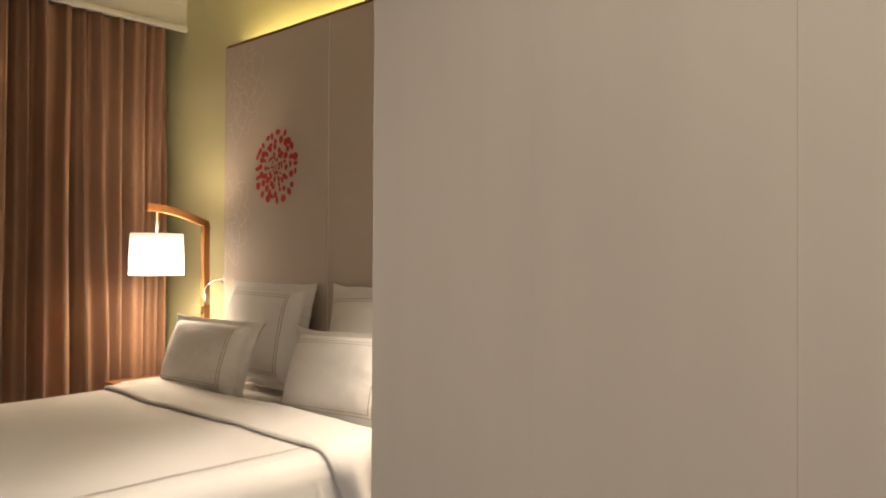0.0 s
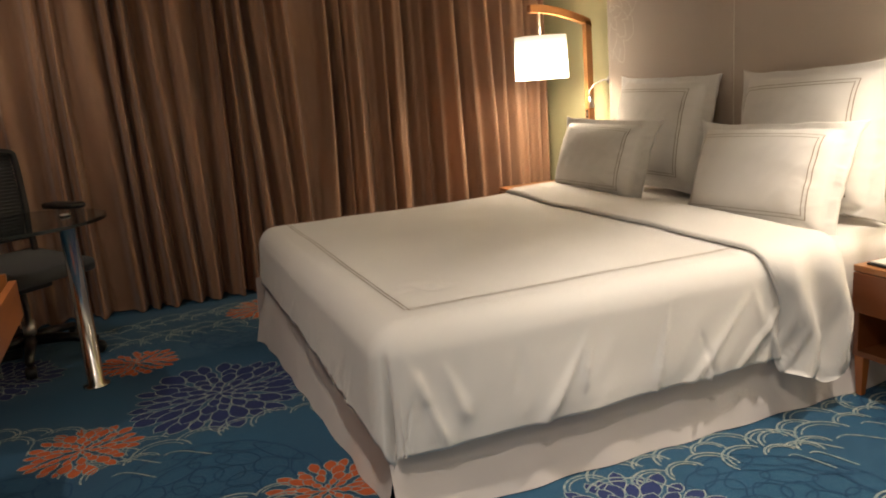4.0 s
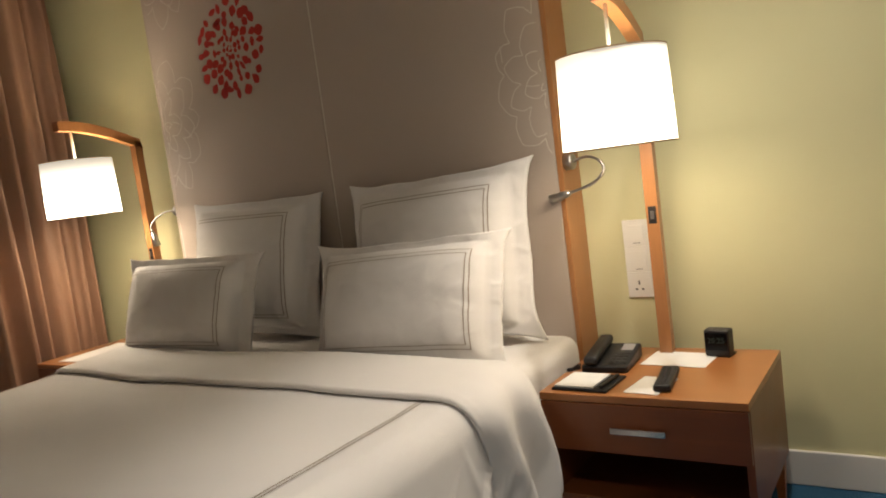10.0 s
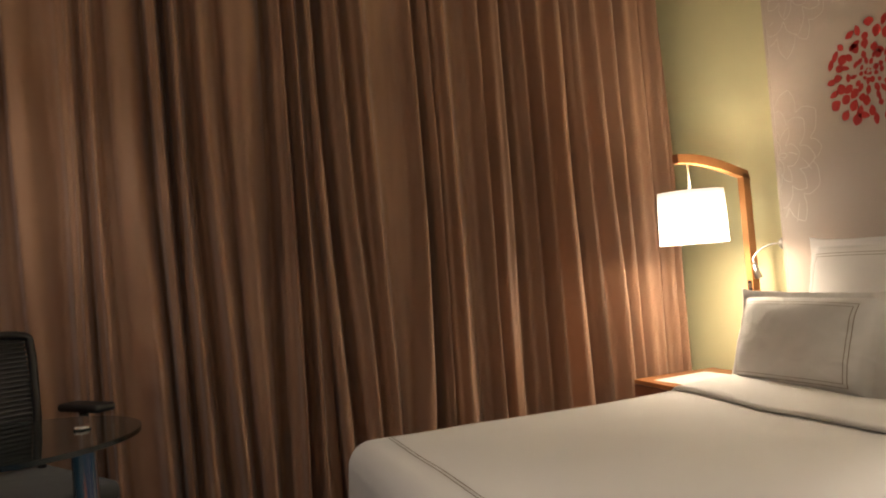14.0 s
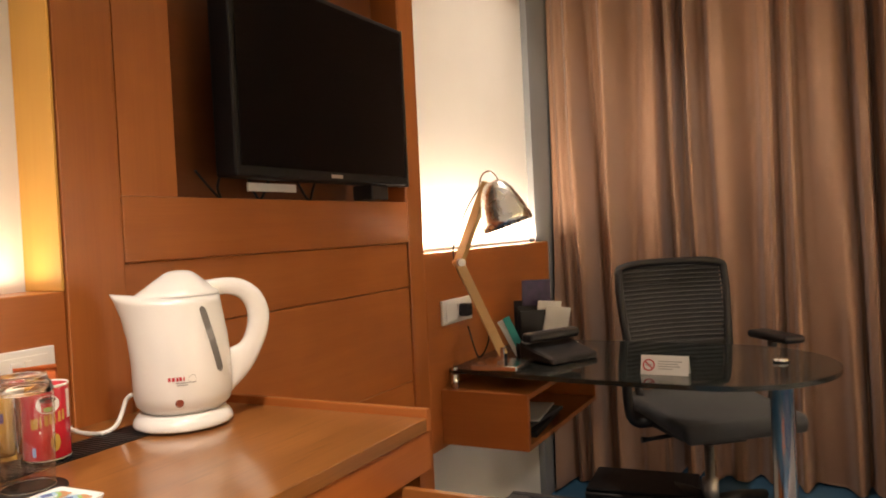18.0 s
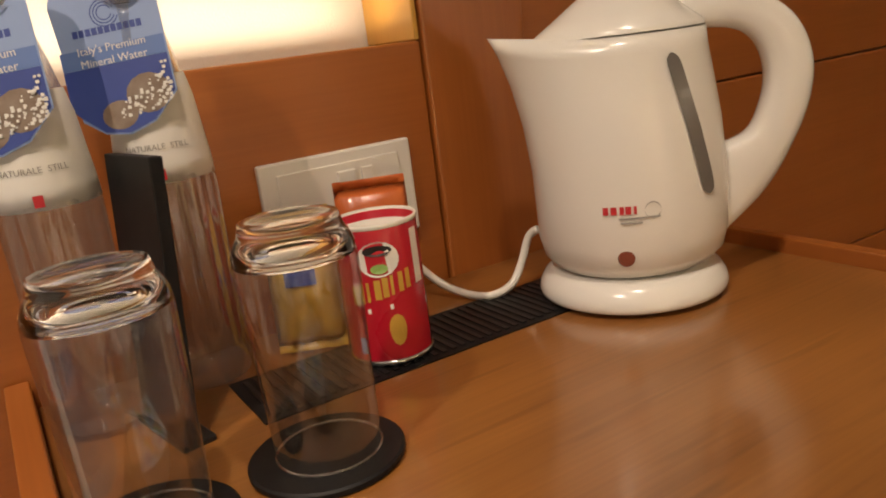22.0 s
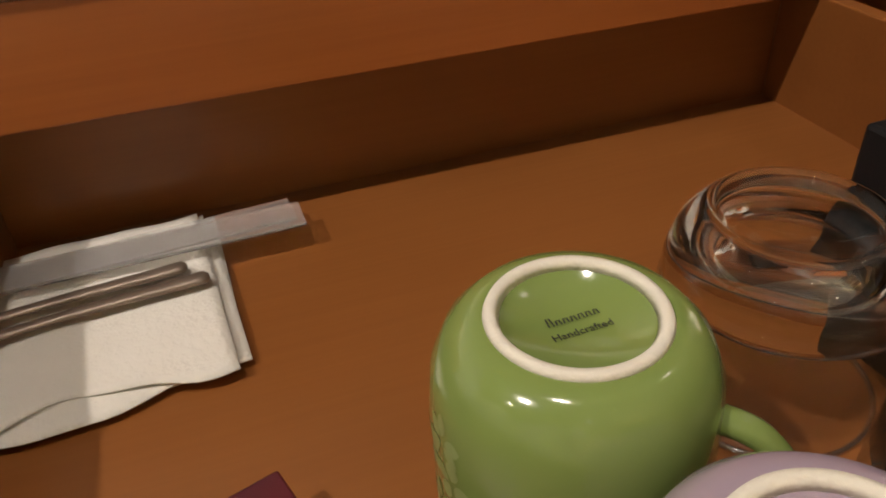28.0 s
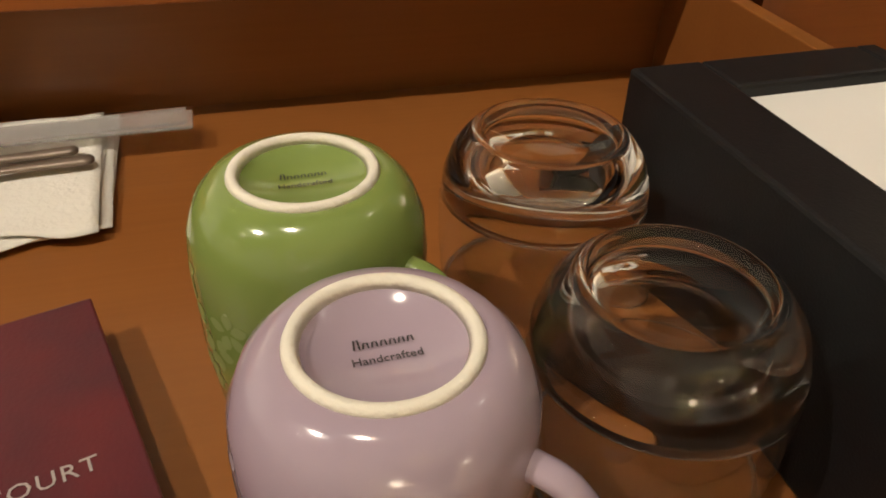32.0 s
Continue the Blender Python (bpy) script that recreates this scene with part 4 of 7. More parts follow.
def nightstand(x, y, sign):
    t = thing("nightstand", x, y, 0, label="cherry wood nightstand with one drawer above an open shelf", category="nightstand", group="nightstands")
    W, D = 0.288, 0.25
    part("top", box(-D, D, -W, W, NZ - 0.022, NZ, bevel=0.002), M["wood_night_lit"], t)
    part("side_panel", box(-D + 0.012, D, -W, -W + 0.02, 0.145, NZ - 0.022, bevel=0.0015), M["wood_night_shaded"], t)
    part("side_panel", box(-D + 0.012, D, W - 0.02, W, 0.145, NZ - 0.022, bevel=0.0015), M["wood_night_shaded"], t)
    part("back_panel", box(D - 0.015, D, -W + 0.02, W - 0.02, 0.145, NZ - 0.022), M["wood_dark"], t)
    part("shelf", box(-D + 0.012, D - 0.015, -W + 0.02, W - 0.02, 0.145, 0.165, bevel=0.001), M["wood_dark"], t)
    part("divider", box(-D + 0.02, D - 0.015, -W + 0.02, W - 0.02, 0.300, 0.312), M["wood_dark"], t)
    dr = part("drawer_front", box(-D - 0.002, -D + 0.018, -W + 0.002, W - 0.002, 0.306, NZ - 0.025, bevel=0.0015), M["wood_night_shaded"], t)
    bm = bmesh.new()
    add_box(bm, -D - 0.020, -D - 0.014, -0.077, 0.077, 0.368, 0.386, 0.002)
    add_box(bm, -D - 0.016, -D - 0.001, -0.060, -0.050, 0.372, 0.382)
    add_box(bm, -D - 0.016, -D - 0.001, 0.050, 0.060, 0.372, 0.382)
    part("handle", bm, M["chrome"], dr, "polished chrome bar handle")
    for sx in (-1, 1):
        for sy in (-1, 1):
            bm = box(-0.018, 0.018, -0.018, 0.018, 0.0, 0.145, bevel=0.002)
            for v in bm.verts:
                k = 0.6 + 0.4 * v.co.z / 0.145
                v.co.x, v.co.y = v.co.x * k + sx * (D - 0.03), v.co.y * k + sy * (W - 0.025)
            part("leg", bm, M["wood_z"], t)
    return t


nightstand(-0.205, -2.645, -1)
nightstand(-0.205, 0.035, 1)


def arm_lamp(x, y, sy):
    t = thing("bedside_lamp", 0.0, y, NZ, label="lit bedside lamp, white drum shade on a curved wooden arm", category="lamp", group="bedside lamps")
    up = 1.455 - NZ
    bm = bmesh.new()
    pts = [(-0.022, 0.0), (0.022, 0.0), (0.014, up + 0.006), (-0.025, up + 0.024)]
    a = [bm.verts.new((p, -0.02, q)) for p, q in pts]
    b = [bm.verts.new((p, 0.02, q)) for p, q in pts]
    bm.faces.new(a), bm.faces.new(b[::-1])
    for i in range(4):
        bm.faces.new((a[i], a[(i + 1) % 4], b[(i + 1) % 4], b[i]))
    part("post", bm, M["lamp_wood"], t)
    bm = bmesh.new()
    prev = None
    n = 14
    for i in range(n + 1):
        s = i / n
        cx = 0.014 - 0.409 * s
        cz = up + 0.004 + 0.095 * math.sin(s * math.pi * 0.52)
        hh = 0.024 - 0.002 * s
        sl = -0.25 * (1 - s)
        ring = [bm.verts.new((cx - sl * hh, -0.02, cz - hh)), bm.verts.new((cx - sl * hh, 0.02, cz - hh)), bm.verts.new((cx + sl * hh, 0.02, cz + hh)), bm.verts.new((cx + sl * hh, -0.02, cz + hh))]
        if prev:
            for k in range(4):
                bm.faces.new((prev[k], prev[(k + 1) % 4], ring[(k + 1) % 4], ring[k]))
        else:
            bm.faces.new(ring)
        prev = ring
    bm.faces.new(prev[::-1])
    part("arm", bm, M["lamp_wood"], t)
    # thin cap that makes the arm's end face darker than its sides
    part("end_cap", box(-0.399, -0.3955, -0.0195, 0.0195, up + 0.079, up + 0.120), M["wood_dark"], t, "dark end face of the arm")
    z0, z1 = 1.143 - NZ, 1.400 - NZ
    sh = part("shade", lathe([(0.158, z0), (0.152, z1), (0.150, z1), (0.156, z0)], 64, cx=-0.33, close=True), M["shade"], t, "glowing white fabric drum shade", smooth=True)
    part("shade_rim", lathe([(0.1585, z0), (0.1595, z0 + 0.002), (0.1585, z0 + 0.005), (0.1565, z0)], 64, cx=-0.33, close=True), M["shade_edge"], sh)
    part("shade_rim", lathe([(0.1525, z1 - 0.004), (0.1535, z1 - 0.002), (0.1525, z1), (0.150, z1)], 64, cx=-0.33, close=True), M["shade_edge"], sh)
    part("hanger_rod", tube([(-0.33, 0, z1 - 0.06), (-0.33, 0, up + 0.09)], 0.006), M["white_plastic"], t, smooth=True)
    bm = bmesh.new()
    add_lathe(bm, [(0.0, z1 - 0.085), (0.016, z1 - 0.085), (0.016, z1 - 0.03), (0.008, z1 - 0.02), (0, z1 - 0.02)], 20, cx=-0.33)
    add_tube(bm, [(-0.48, 0, z1 - 0.01), (-0.18, 0, z1 - 0.01)], 0.002, 6)
    add_tube(bm, [(-0.33, -0.15, z1 - 0.01), (-0.33, 0.15, z1 - 0.01)], 0.002, 6)
    part("bulb_holder", bm, M["white_plastic"], sh)
    sw = part("switch_plate", box(-0.024, -0.019, -0.013, 0.013, 0.42, 0.475, bevel=0.001), M["black"], t, "black rocker switch on the post")
    part("rocker", box(-0.028, -0.024, -0.006, 0.006, 0.435, 0.46, bevel=0.001), M["steel"], sw)
    for o in t.children_recursive:
        for v in o.data.vertices:
            v.co.y += sy * v.co.x / -0.33
    return t


arm_lamp(0, LAMP_L[1], 0.0)
arm_lamp(0, -2.603, -0.027)


def reading_light(y, sgn, label):
    t = thing("reading_light", 0.03, y, 1.115, label=label, category="reading light", group="reading lights")
    part("base", lathe([(0, 0), (0.028, 0), (0.028, 0.024), (0.024, 0.030), (0, 0.030)], 28), M["steel"], t, smooth=True).matrix_local = pose(0, 0, 0, 90 * (1 if sgn < 0 else -1), 0, 0)
    if sgn > 0:
        pts = curve_pts([(0, 0.03, 0.0), (-0.02, 0.075, 0.0), (-0.045, 0.125, -0.022), (-0.062, 0.155, -0.058), (-0.064, 0.150, -0.085)], 28)
    else:
        pts = curve_pts([(0, -0.03, 0.0), (-0.015, -0.080, 0.010), (-0.035, -0.130, -0.006), (-0.048, -0.148, -0.040), (-0.058, -0.110, -0.078), (-0.064, -0.035, -0.100)], 28)
    part("gooseneck", tube(pts, 0.0048, 8), M["steel"], t, smooth=True)
    d = (pts[-1] - pts[-2]).normalized()
    p = pts[-1]
    part("head", tube([p, p + d * 0.012, p + d * 0.03, p + d * 0.075, p + d * 0.077], [0.006, 0.011, 0.013, 0.019, 0.012], 18), M["steel"], t, "small cone lamp head", smooth=True)
    return t


reading_light(-2.312, -1, "brushed nickel gooseneck reading light on the headboard side")
reading_light(-0.298, 1, "brushed nickel gooseneck reading light on the headboard side")

# switch and socket plate beside the bed
sp = thing("switch_panel", XW, -2.490, 0.620, label="white three-gang plate with two switches and a socket", category="wall switch")
for k in range(3):
    pl = part("plate", box(-0.009, 0, -0.047, 0.047, 0.0905 * k + 0.0005, 0.0905 * k + 0.090, bevel=0.002), M["white_plastic"], sp)
    z = 0.0905 * k
    if k:
        part("rocker", box(-0.012, -0.009, -0.027, 0.027, z + 0.018, z + 0.072, bevel=0.0012), M["white_plastic"], pl)
        part("marking", box(-0.0096, -0.009, -0.012, 0.012, z + 0.008, z + 0.011), M["grey_ink"], pl)
    else:
        for yy, zz in ((0.016, 0.045), (-0.006, 0.045)):
            part("slot", box(-0.0096, -0.009, yy - 0.004, yy + 0.004, z + zz - 0.018, z + zz - 0.012), M["ink"], pl)
        part("slot", box(-0.0096, -0.009, 0.003, 0.008, z + 0.046, z + 0.060), M["ink"], pl)
        part("rocker", box(-0.012, -0.009, -0.036, -0.020, z + 0.03, z + 0.07, bevel=0.001), M["white_plastic"], pl)

# things on the nightstand
t = thing("telephone", -0.16, -2.475, NZ, 4, label="black desk telephone with its handset on the cradle", category="telephone")
bm = box(-0.095, 0.095, -0.072, 0.072, 0, 0.05, bevel=0.008)
for v in bm.verts:
    v.co.z *= 0.42 + 0.50 * (v.co.x + 0.095) / 0.19
part("body", bm, M["black"], t)
bm = box(-0.10, 0.10, -0.022, 0.022, 0.0, 0.026, bevel=0.010, seg=3)
for v in bm.verts:
    v.co.z += 0.036 + 0.12 * v.co.x + (0.0 if abs(v.co.x) > 0.06 else 0.012)
    v.co.y += 0.040
part("handset", bm, M["black"], t, smooth=True)
slope = math.degrees(math.atan2(0.025, 0.19))
tilt = Matrix.Translation((0, -0.034, 0.0345)) @ pose(0, 0, 0, 0, -slope, 0)
part("label_card", box(0.028, 0.078, -0.026, 0.012, 0.0, 0.0012, m=tilt), M["grey_ink"], t)
kb = part("keypad", box(-0.075, 0.020, -0.030, 0.026, 0.0, 0.0014, m=tilt), M["mesh"], t)
for i in range(4):
    for j in range(3):
        part("key", box(-0.070 + i * 0.022, -0.055 + i * 0.022, -0.026 + j * 0.0175, -0.014 + j * 0.0175, 0.0014, 0.004, bevel=0.001, m=tilt), M["black"], kb)
cord = []
for i in range(140):
    s = i / 139
    cord.append((-0.06 - 0.03 * math.sin(s * 3), 0.085 + 0.03 * math.sin(s * 3.1) + 0.004 * math.sin(i * 0.9), 0.007 + 0.004 * math.cos(i * 0.9) + 0.05 * max(0, s - 0.8)))
part("cord", tube(cord, 0.002, 5), M["black"], t, smooth=True)

t = thing("notepad_holder", -0.36, -2.475, NZ, -3, label="black leatherette notepad holder with white paper and a pen", category="notepad")
part("holder", box(-0.075, 0.075, -0.085, 0.085, 0, 0.008, bevel=0.003), M["black_matt"], t)
part("paper_pad", box(-0.065, 0.065, -0.040, 0.078, 0.008, 0.013, bevel=0.0006), M["paper"], t)
part("pen", tube([(-0.06, -0.062, 0.014), (0.05, -0.066, 0.014), (0.062, -0.067, 0.014)], [0.005, 0.005, 0.002], 10), M["black"], t)

t = thing("remote_control", -0.315, -2.69, NZ, 8, label="black television remote control lying on a white card", category="remote control")
part("body", box(-0.095, 0.095, -0.024, 0.024, 0.002, 0.022, bevel=0.006), M["black"], t)
for i in range(9):
    for j in range(3):
        part("button", box(-0.082 + i * 0.018, -0.070 + i * 0.018, -0.018 + j * 0.0125, -0.009 + j * 0.0125, 0.022, 0.0245, bevel=0.001), M["mesh"], t)
solo("card", box(-0.075, 0.075, -0.05, 0.05, 0, 0.0016), M["paper"], -0.35, -2.655, NZ, -6, "small white paper card on the nightstand", "card")
solo("card", box(-0.075, 0.075, -0.10, 0.10, 0, 0.0016), M["paper"], -0.085, -2.665, NZ, -4, "white folded paper card on the nightstand", "card")
solo("card", box(-0.17, 0.17, -0.11, 0.11, 0, 0.0016), M["paper"], -0.23, 0.12, NZ, 4, "white sheet of paper on the nightstand", "card")

t = thing("alarm_clock", -0.02, -2.775, NZ, -8, label="small black cube alarm clock with faint digits", category="clock")
part("case", box(-0.035, 0.010, -0.038, 0.038, 0.003, 0.085, bevel=0.006, seg=3), M["black"], t)
part("display", box(-0.0362, -0.035, -0.034, 0.034, 0.022, 0.076), M["screen"], t)
part("foot", box(-0.03, 0.03, -0.036, 0.036, 0, 0.004), M["black_matt"], t)
writing("20:25", 0.024, M["green_led"], t, Matrix.Translation((-0.0366, 0, 0.052)) @ pose(0, 0, 0, 90, 0, -90), "digits")

# floor scale under the nightstand
t = thing("bathroom_scale", -0.17, -2.62, 0.0, -4, label="flat pale weighing scale with a dark rim under the nightstand", category="scale")
part("body", box(-0.10, 0.10, -0.13, 0.13, 0.006, 0.022, bevel=0.004), M["black"], t)
part("platform", box(-0.085, 0.085, -0.118, 0.118, 0.022, 0.026, bevel=0.002), M["cream_plastic"], t)
for sx in (-1, 1):
    for sy in (-1, 1):
        part("foot", lathe([(0, 0), (0.012, 0), (0.012, 0.006), (0, 0.006)], 16, cx=sx * 0.08, cy=sy * 0.11), M["black_matt"], t)

# ---- television ----
t = thing("television", -3.85, -1.594, 1.31, label="black flat television hung in the wall recess, switched off", category="television")
W, HT = 0.332, 0.42
part("casing", box(-0.035, 0.022, -W, W, 0, HT, bevel=0.006), M["black_matt"], t)
part("screen", box(0.022, 0.0245, -W + 0.012, W - 0.012, 0.022, HT - 0.012, bevel=0.001), M["screen"], t, "dark glossy screen")
part("badge", box(0.0235, 0.0248, -0.022, 0.022, 0.008, 0.016), M["silver_ink"], t)
part("trim_strip", box(-0.01, 0.0225, W + 0.0005, W + 0.006, -0.002, HT), M["steel"], t)
part("bracket", box(-0.112, -0.036, -0.12, 0.12, 0.12, 0.30), M["steel"], t)
part("foot_mount", box(-0.05, 0.01, 0.17, 0.25, -0.038, 0.0, bevel=0.004), M["black"], t)
part("label_strip", box(-0.055, -0.05, -0.22, -0.06, -0.022, -0.004), M["paper"], t, "white sticker under the set")
for y, d in ((-0.27, 0.0), (-0.12, 0.03), (0.05, 0.02)):
    part("cable", tube(curve_pts([(-0.06, y, 0.05), (-0.07, y - 0.02, -0.01), (-0.085, y - d, -0.036), (-0.10, y - 0.05, 0.02)], 16), 0.003, 6), M["black"], t, smooth=True)

# ---- minibar cabinet ----
CX0, CX1, CY0, CY1, CZ = -3.876, -3.366, -2.646, -2.036, 0.90
cab = thing("minibar_cabinet", (CX0 + CX1) / 2, (CY0 + CY1) / 2, 0, label="cherry wood minibar cabinet with its top drawer pulled open", category="cabinet")
CO = ((CX0 + CX1) / 2, (CY0 + CY1) / 2, 0)


def cpart(name, b, mt, label="", parent=None, **k):
    return part(name, local(box(*b, **k), CO), M[mt], parent or cab, label)


cpart("worktop", (CX0, CX1, CY0 + 0.0165, CY1 - 0.0125, CZ - 0.021, CZ), "wood_top", "cherry veneer worktop", bevel=0.0015)
cpart("side_rim", (CX0, CX1, CY0, CY0 + 0.0163, CZ - 0.021, CZ + 0.022), "wood_x", bevel=0.0015)
cpart("side_rim", (CX0, CX1, CY1 - 0.0123, CY1, CZ - 0.021, CZ + 0.013), "wood_x", bevel=0.0015)
cpart("side_panel", (CX0, CX1 - 0.012, CY0, CY0 + 0.02, 0.08, CZ - 0.0215), "wood_z")
cpart("side_panel", (CX0, CX1 - 0.012, CY1 - 0.02, CY1, 0.08, CZ - 0.0215), "wood_z")
cpart("back_panel", (CX0, CX0 + 0.012, CY0 + 0.02, CY1 - 0.02, 0.08, CZ - 0.0215), "wood_dark")
cpart("bottom_panel", (CX0 + 0.012, CX1 - 0.012, CY0 + 0.02, CY1 - 0.02, 0.08, 0.10), "wood_dark")
cpart("middle_shelf", (CX0 + 0.012, CX1 - 0.012, CY0 + 0.02, CY1 - 0.02, 0.685, 0.700), "wood_dark")
cpart("plinth", (CX0 + 0.02, CX1 - 0.06, CY0 + 0.02, CY1 - 0.02, 0.0, 0.08), "black_matt")
for y0, y1 in ((CY0 + 0.002, -2.361), (-2.357, CY1 - 0.002)):
    d = cpart("door", (CX1 - 0.012, CX1 + 0.006, y0, y1, 0.085, 0.618), "wood_z", bevel=0.0015)
cpart("closed_drawer_front", (CX1 - 0.012, CX1 + 0.006, CY0 + 0.002, CY1 - 0.002, 0.622, 0.699), "wood_y", bevel=0.0015)
cpart("front_rail", (CX1 - 0.014, CX1 - 0.002, CY0 + 0.001, CY1 - 0.001, 0.8180, CZ - 0.0215), "wood_y", bevel=0.001)
gr = cpart("vent_grille", (-3.800, -3.722, -2.512, -2.104, CZ + 0.0002, CZ + 0.0012), "black_matt", "black slotted vent grille in the worktop")
for k in range(50):
    y = -2.504 + 0.008 * k
    cpart("slat", (-3.794, -3.728, y, y + 0.004, CZ + 0.0012, CZ + 0.0022), "black", parent=gr)
# the open drawer
DX0, DX1, DY0, DY1, DZ = -3.404, -2.976, -2.622, -2.122, 0.736
dr = cpart("drawer", (DX0, DX1, DY0, DY1, DZ - 0.008, DZ), "drawer_wood", "open drawer lined with cherry veneer")
for nm, b in (("drawer_back", (DX0 - 0.012, DX0, DY0 - 0.012, DY1 + 0.012, DZ - 0.008, DZ + 0.079)), ("drawer_side", (DX0, DX1, DY1, DY1 + 0.012, DZ - 0.008, DZ + 0.079)),
              ("drawer_side", (DX0, DX1, DY0 - 0.012, DY0, DZ - 0.008, DZ + 0.079)), ("drawer_front", (DX1, DX1 + 0.018, DY0 - 0.018, DY1 + 0.02, DZ - 0.033, DZ + 0.057))):
    cpart(nm, b, "wood_y" if nm == "drawer_front" else "drawer_wood", parent=dr, bevel=0.001)

# ---- kettle ----
KX, KY = -3.722, -2.193
k = thing("electric_kettle", KX, KY, CZ + 0.0026, -127, label="cream white electric kettle standing on its round base", category="kettle")
part("power_base", lathe([(0, 0.001), (0.071, 0.001), (0.0745, 0.0025), (0.0752, 0.006), (0.0738, 0.012), (0.0695, 0.019), (0.0655, 0.0228), (0.063, 0.024), (0, 0.024)], 56), M["cream_plastic"], k, smooth=True)
bm = bmesh.new()
prof = [(0.050, 0.0235), (0.060, 0.027), (0.0685, 0.036), (0.0722, 0.052), (0.0725, 0.075), (0.0722, 0.105), (0.0697, 0.14), (0.0655, 0.172), (0.0622, 0.195), (0.0612, 0.208)]
n = 72
rings = []
for r, z in prof:
    ring = []
    s = max(0.0, (z - 0.085) / 0.123)
    for i in range(n):
        a = 2 * math.pi * i / n
        c = max(0.0, math.cos(a))
        rad = r + 0.037 * s ** 2.0 * c ** 4 + 0.004 * max(0, -math.cos(a)) ** 4 * (1 - 0.3 * s)
        ring.append(bm.verts.new((rad * math.cos(a), rad * math.sin(a) * 0.98, z + 0.010 * s * c ** 6)))
    rings.append(ring)
for a, b in zip(rings, rings[1:]):
    for i in range(n):
        bm.faces.new((a[i], a[(i + 1) % n], b[(i + 1) % n], b[i]))
bm.faces.new(rings[0][::-1]), bm.faces.new(rings[-1])
body = part("body", bm, M["cream_plastic"], k, smooth=True)
bm = bmesh.new()
rings = []
for f, z in ((1.0, 0.2095), (0.985, 0.2135), (0.80, 0.2225), (0.56, 0.2350), (0.36, 0.2450), (0.24, 0.2482), (0.1, 0.2495), (0.0, 0.2497)):
    ring = []
    for i in range(n):
        a = 2 * math.pi * i / n
        c = max(0.0, math.cos(a))
        rad = (0.0575 + 0.012 * c ** 3) * f
        ring.append(bm.verts.new((rad * math.cos(a) - 0.006, rad * math.sin(a) * 0.97, z)))
    rings.append(ring)
for a, b in zip(rings, rings[1:]):
    for i in range(n):
        bm.faces.new((a[i], a[(i + 1) % n], b[(i + 1) % n], b[i]))
bmesh.ops.remove_doubles(bm, verts=bm.verts, dist=1e-5)
part("lid", bm, M["cream_plastic"], k, smooth=True)
outer_edge = curve_pts([(-0.030, 0, 0.229), (-0.072, 0, 0.233), (-0.104, 0, 0.227), (-0.129, 0, 0.206), (-0.141, 0, 0.175), (-0.139, 0, 0.143), (-0.127, 0, 0.110), (-0.106, 0, 0.073), (-0.072, 0, 0.040)], 45)
inner_edge = curve_pts([(-0.030, 0, 0.203), (-0.066, 0, 0.205), (-0.089, 0, 0.200), (-0.102, 0, 0.186), (-0.107, 0, 0.164), (-0.103, 0, 0.141), (-0.092, 0, 0.121), (-0.062, 0, 0.104), (-0.050, 0, 0.046)], 45)
bm = bmesh.new()
prev = None
for o, i in zip(outer_edge, inner_edge):
    c, hw = (o + i) / 2, (o - i) / 2
    ring = []
    for q in range(16):
        a = 2 * math.pi * q / 16
        ca, sa = math.cos(a), math.sin(a)
        p = c + hw * math.copysign(abs(ca) ** 0.7, ca)
        ring.append(bm.verts.new((p.x, 0.0135 * math.copysign(abs(sa) ** 0.7, sa), p.z)))
    if prev:
        for q in range(16):
            bm.faces.new((prev[q], prev[(q + 1) % 16], ring[(q + 1) % 16], ring[q]))
    else:
        bm.faces.new(ring)
    prev = ring
bm.faces.new(prev[::-1])
part("handle", bm, M["cream_plastic"], k, smooth=True)


def on_kettle(a_deg, z, h=0.0012):
    r = np.interp(z, [p[1] for p in prof], [p[0] for p in prof]) + h
    a = radians(a_deg)
    c = max(0.0, -math.cos(a)) ** 4 * 0.005
    return Vector(((r + c) * math.cos(a), (r + c) * math.sin(a) * 0.98, z))


bm = bmesh.new()
cols = []
for i in range(17):
    s = 0.5 - 0.5 * math.cos(math.pi * i / 16)
    z = 0.086 + 0.107 * s
    wd = 5.2 * (1 - abs(2 * s - 1) ** 26)
    cols.append([bm.verts.new(on_kettle(134 - 18 * s - wd, z)), bm.verts.new(on_kettle(134 - 18 * s + wd, z))])
for a, b in zip(cols, cols[1:]):
    bm.faces.new((a[0], a[1], b[1], b[0]))
part("water_gauge", bm, plain("smoky_gauge", (0.16, 0.15, 0.14), 0.15), k, "grey smoky water level window")
bm = bmesh.new()
for a0, w in ((70, 3.0), (74.5, 3.4), (79, 2.4), (82.5, 3.2), (86.3, 1.6)):
    vs = [bm.verts.new(on_kettle(a0 + q * w / 2, z)) for q, z in ((-1, 0.081), (1, 0.081), (1, 0.087), (-1, 0.087))]
    bm.faces.new(vs)
part("red_logo", bm, M["red_ink"], k, "small red logo")
bm = bmesh.new()
for a0, a1, z in ((77, 100, 0.077), (78, 90, 0.0735)):
    vs = [bm.verts.new(on_kettle(a0 + (a1 - a0) * q, z + e)) for q, e in ((0, 0), (0.5, 0), (1, 0), (1, 0.0014), (0.5, 0.0014), (0, 0.0014))]
    bm.faces.new(vs)
add_ribbon(bm, [(96 + 4.5 * math.cos(q), 0.083 + 0.006 * math.sin(q)) for q in np.linspace(0, 2 * math.pi, 20)], 0.0009, lambda a, z: on_kettle(a, z))
part("grey_marking", bm, M["grey_ink"], k)
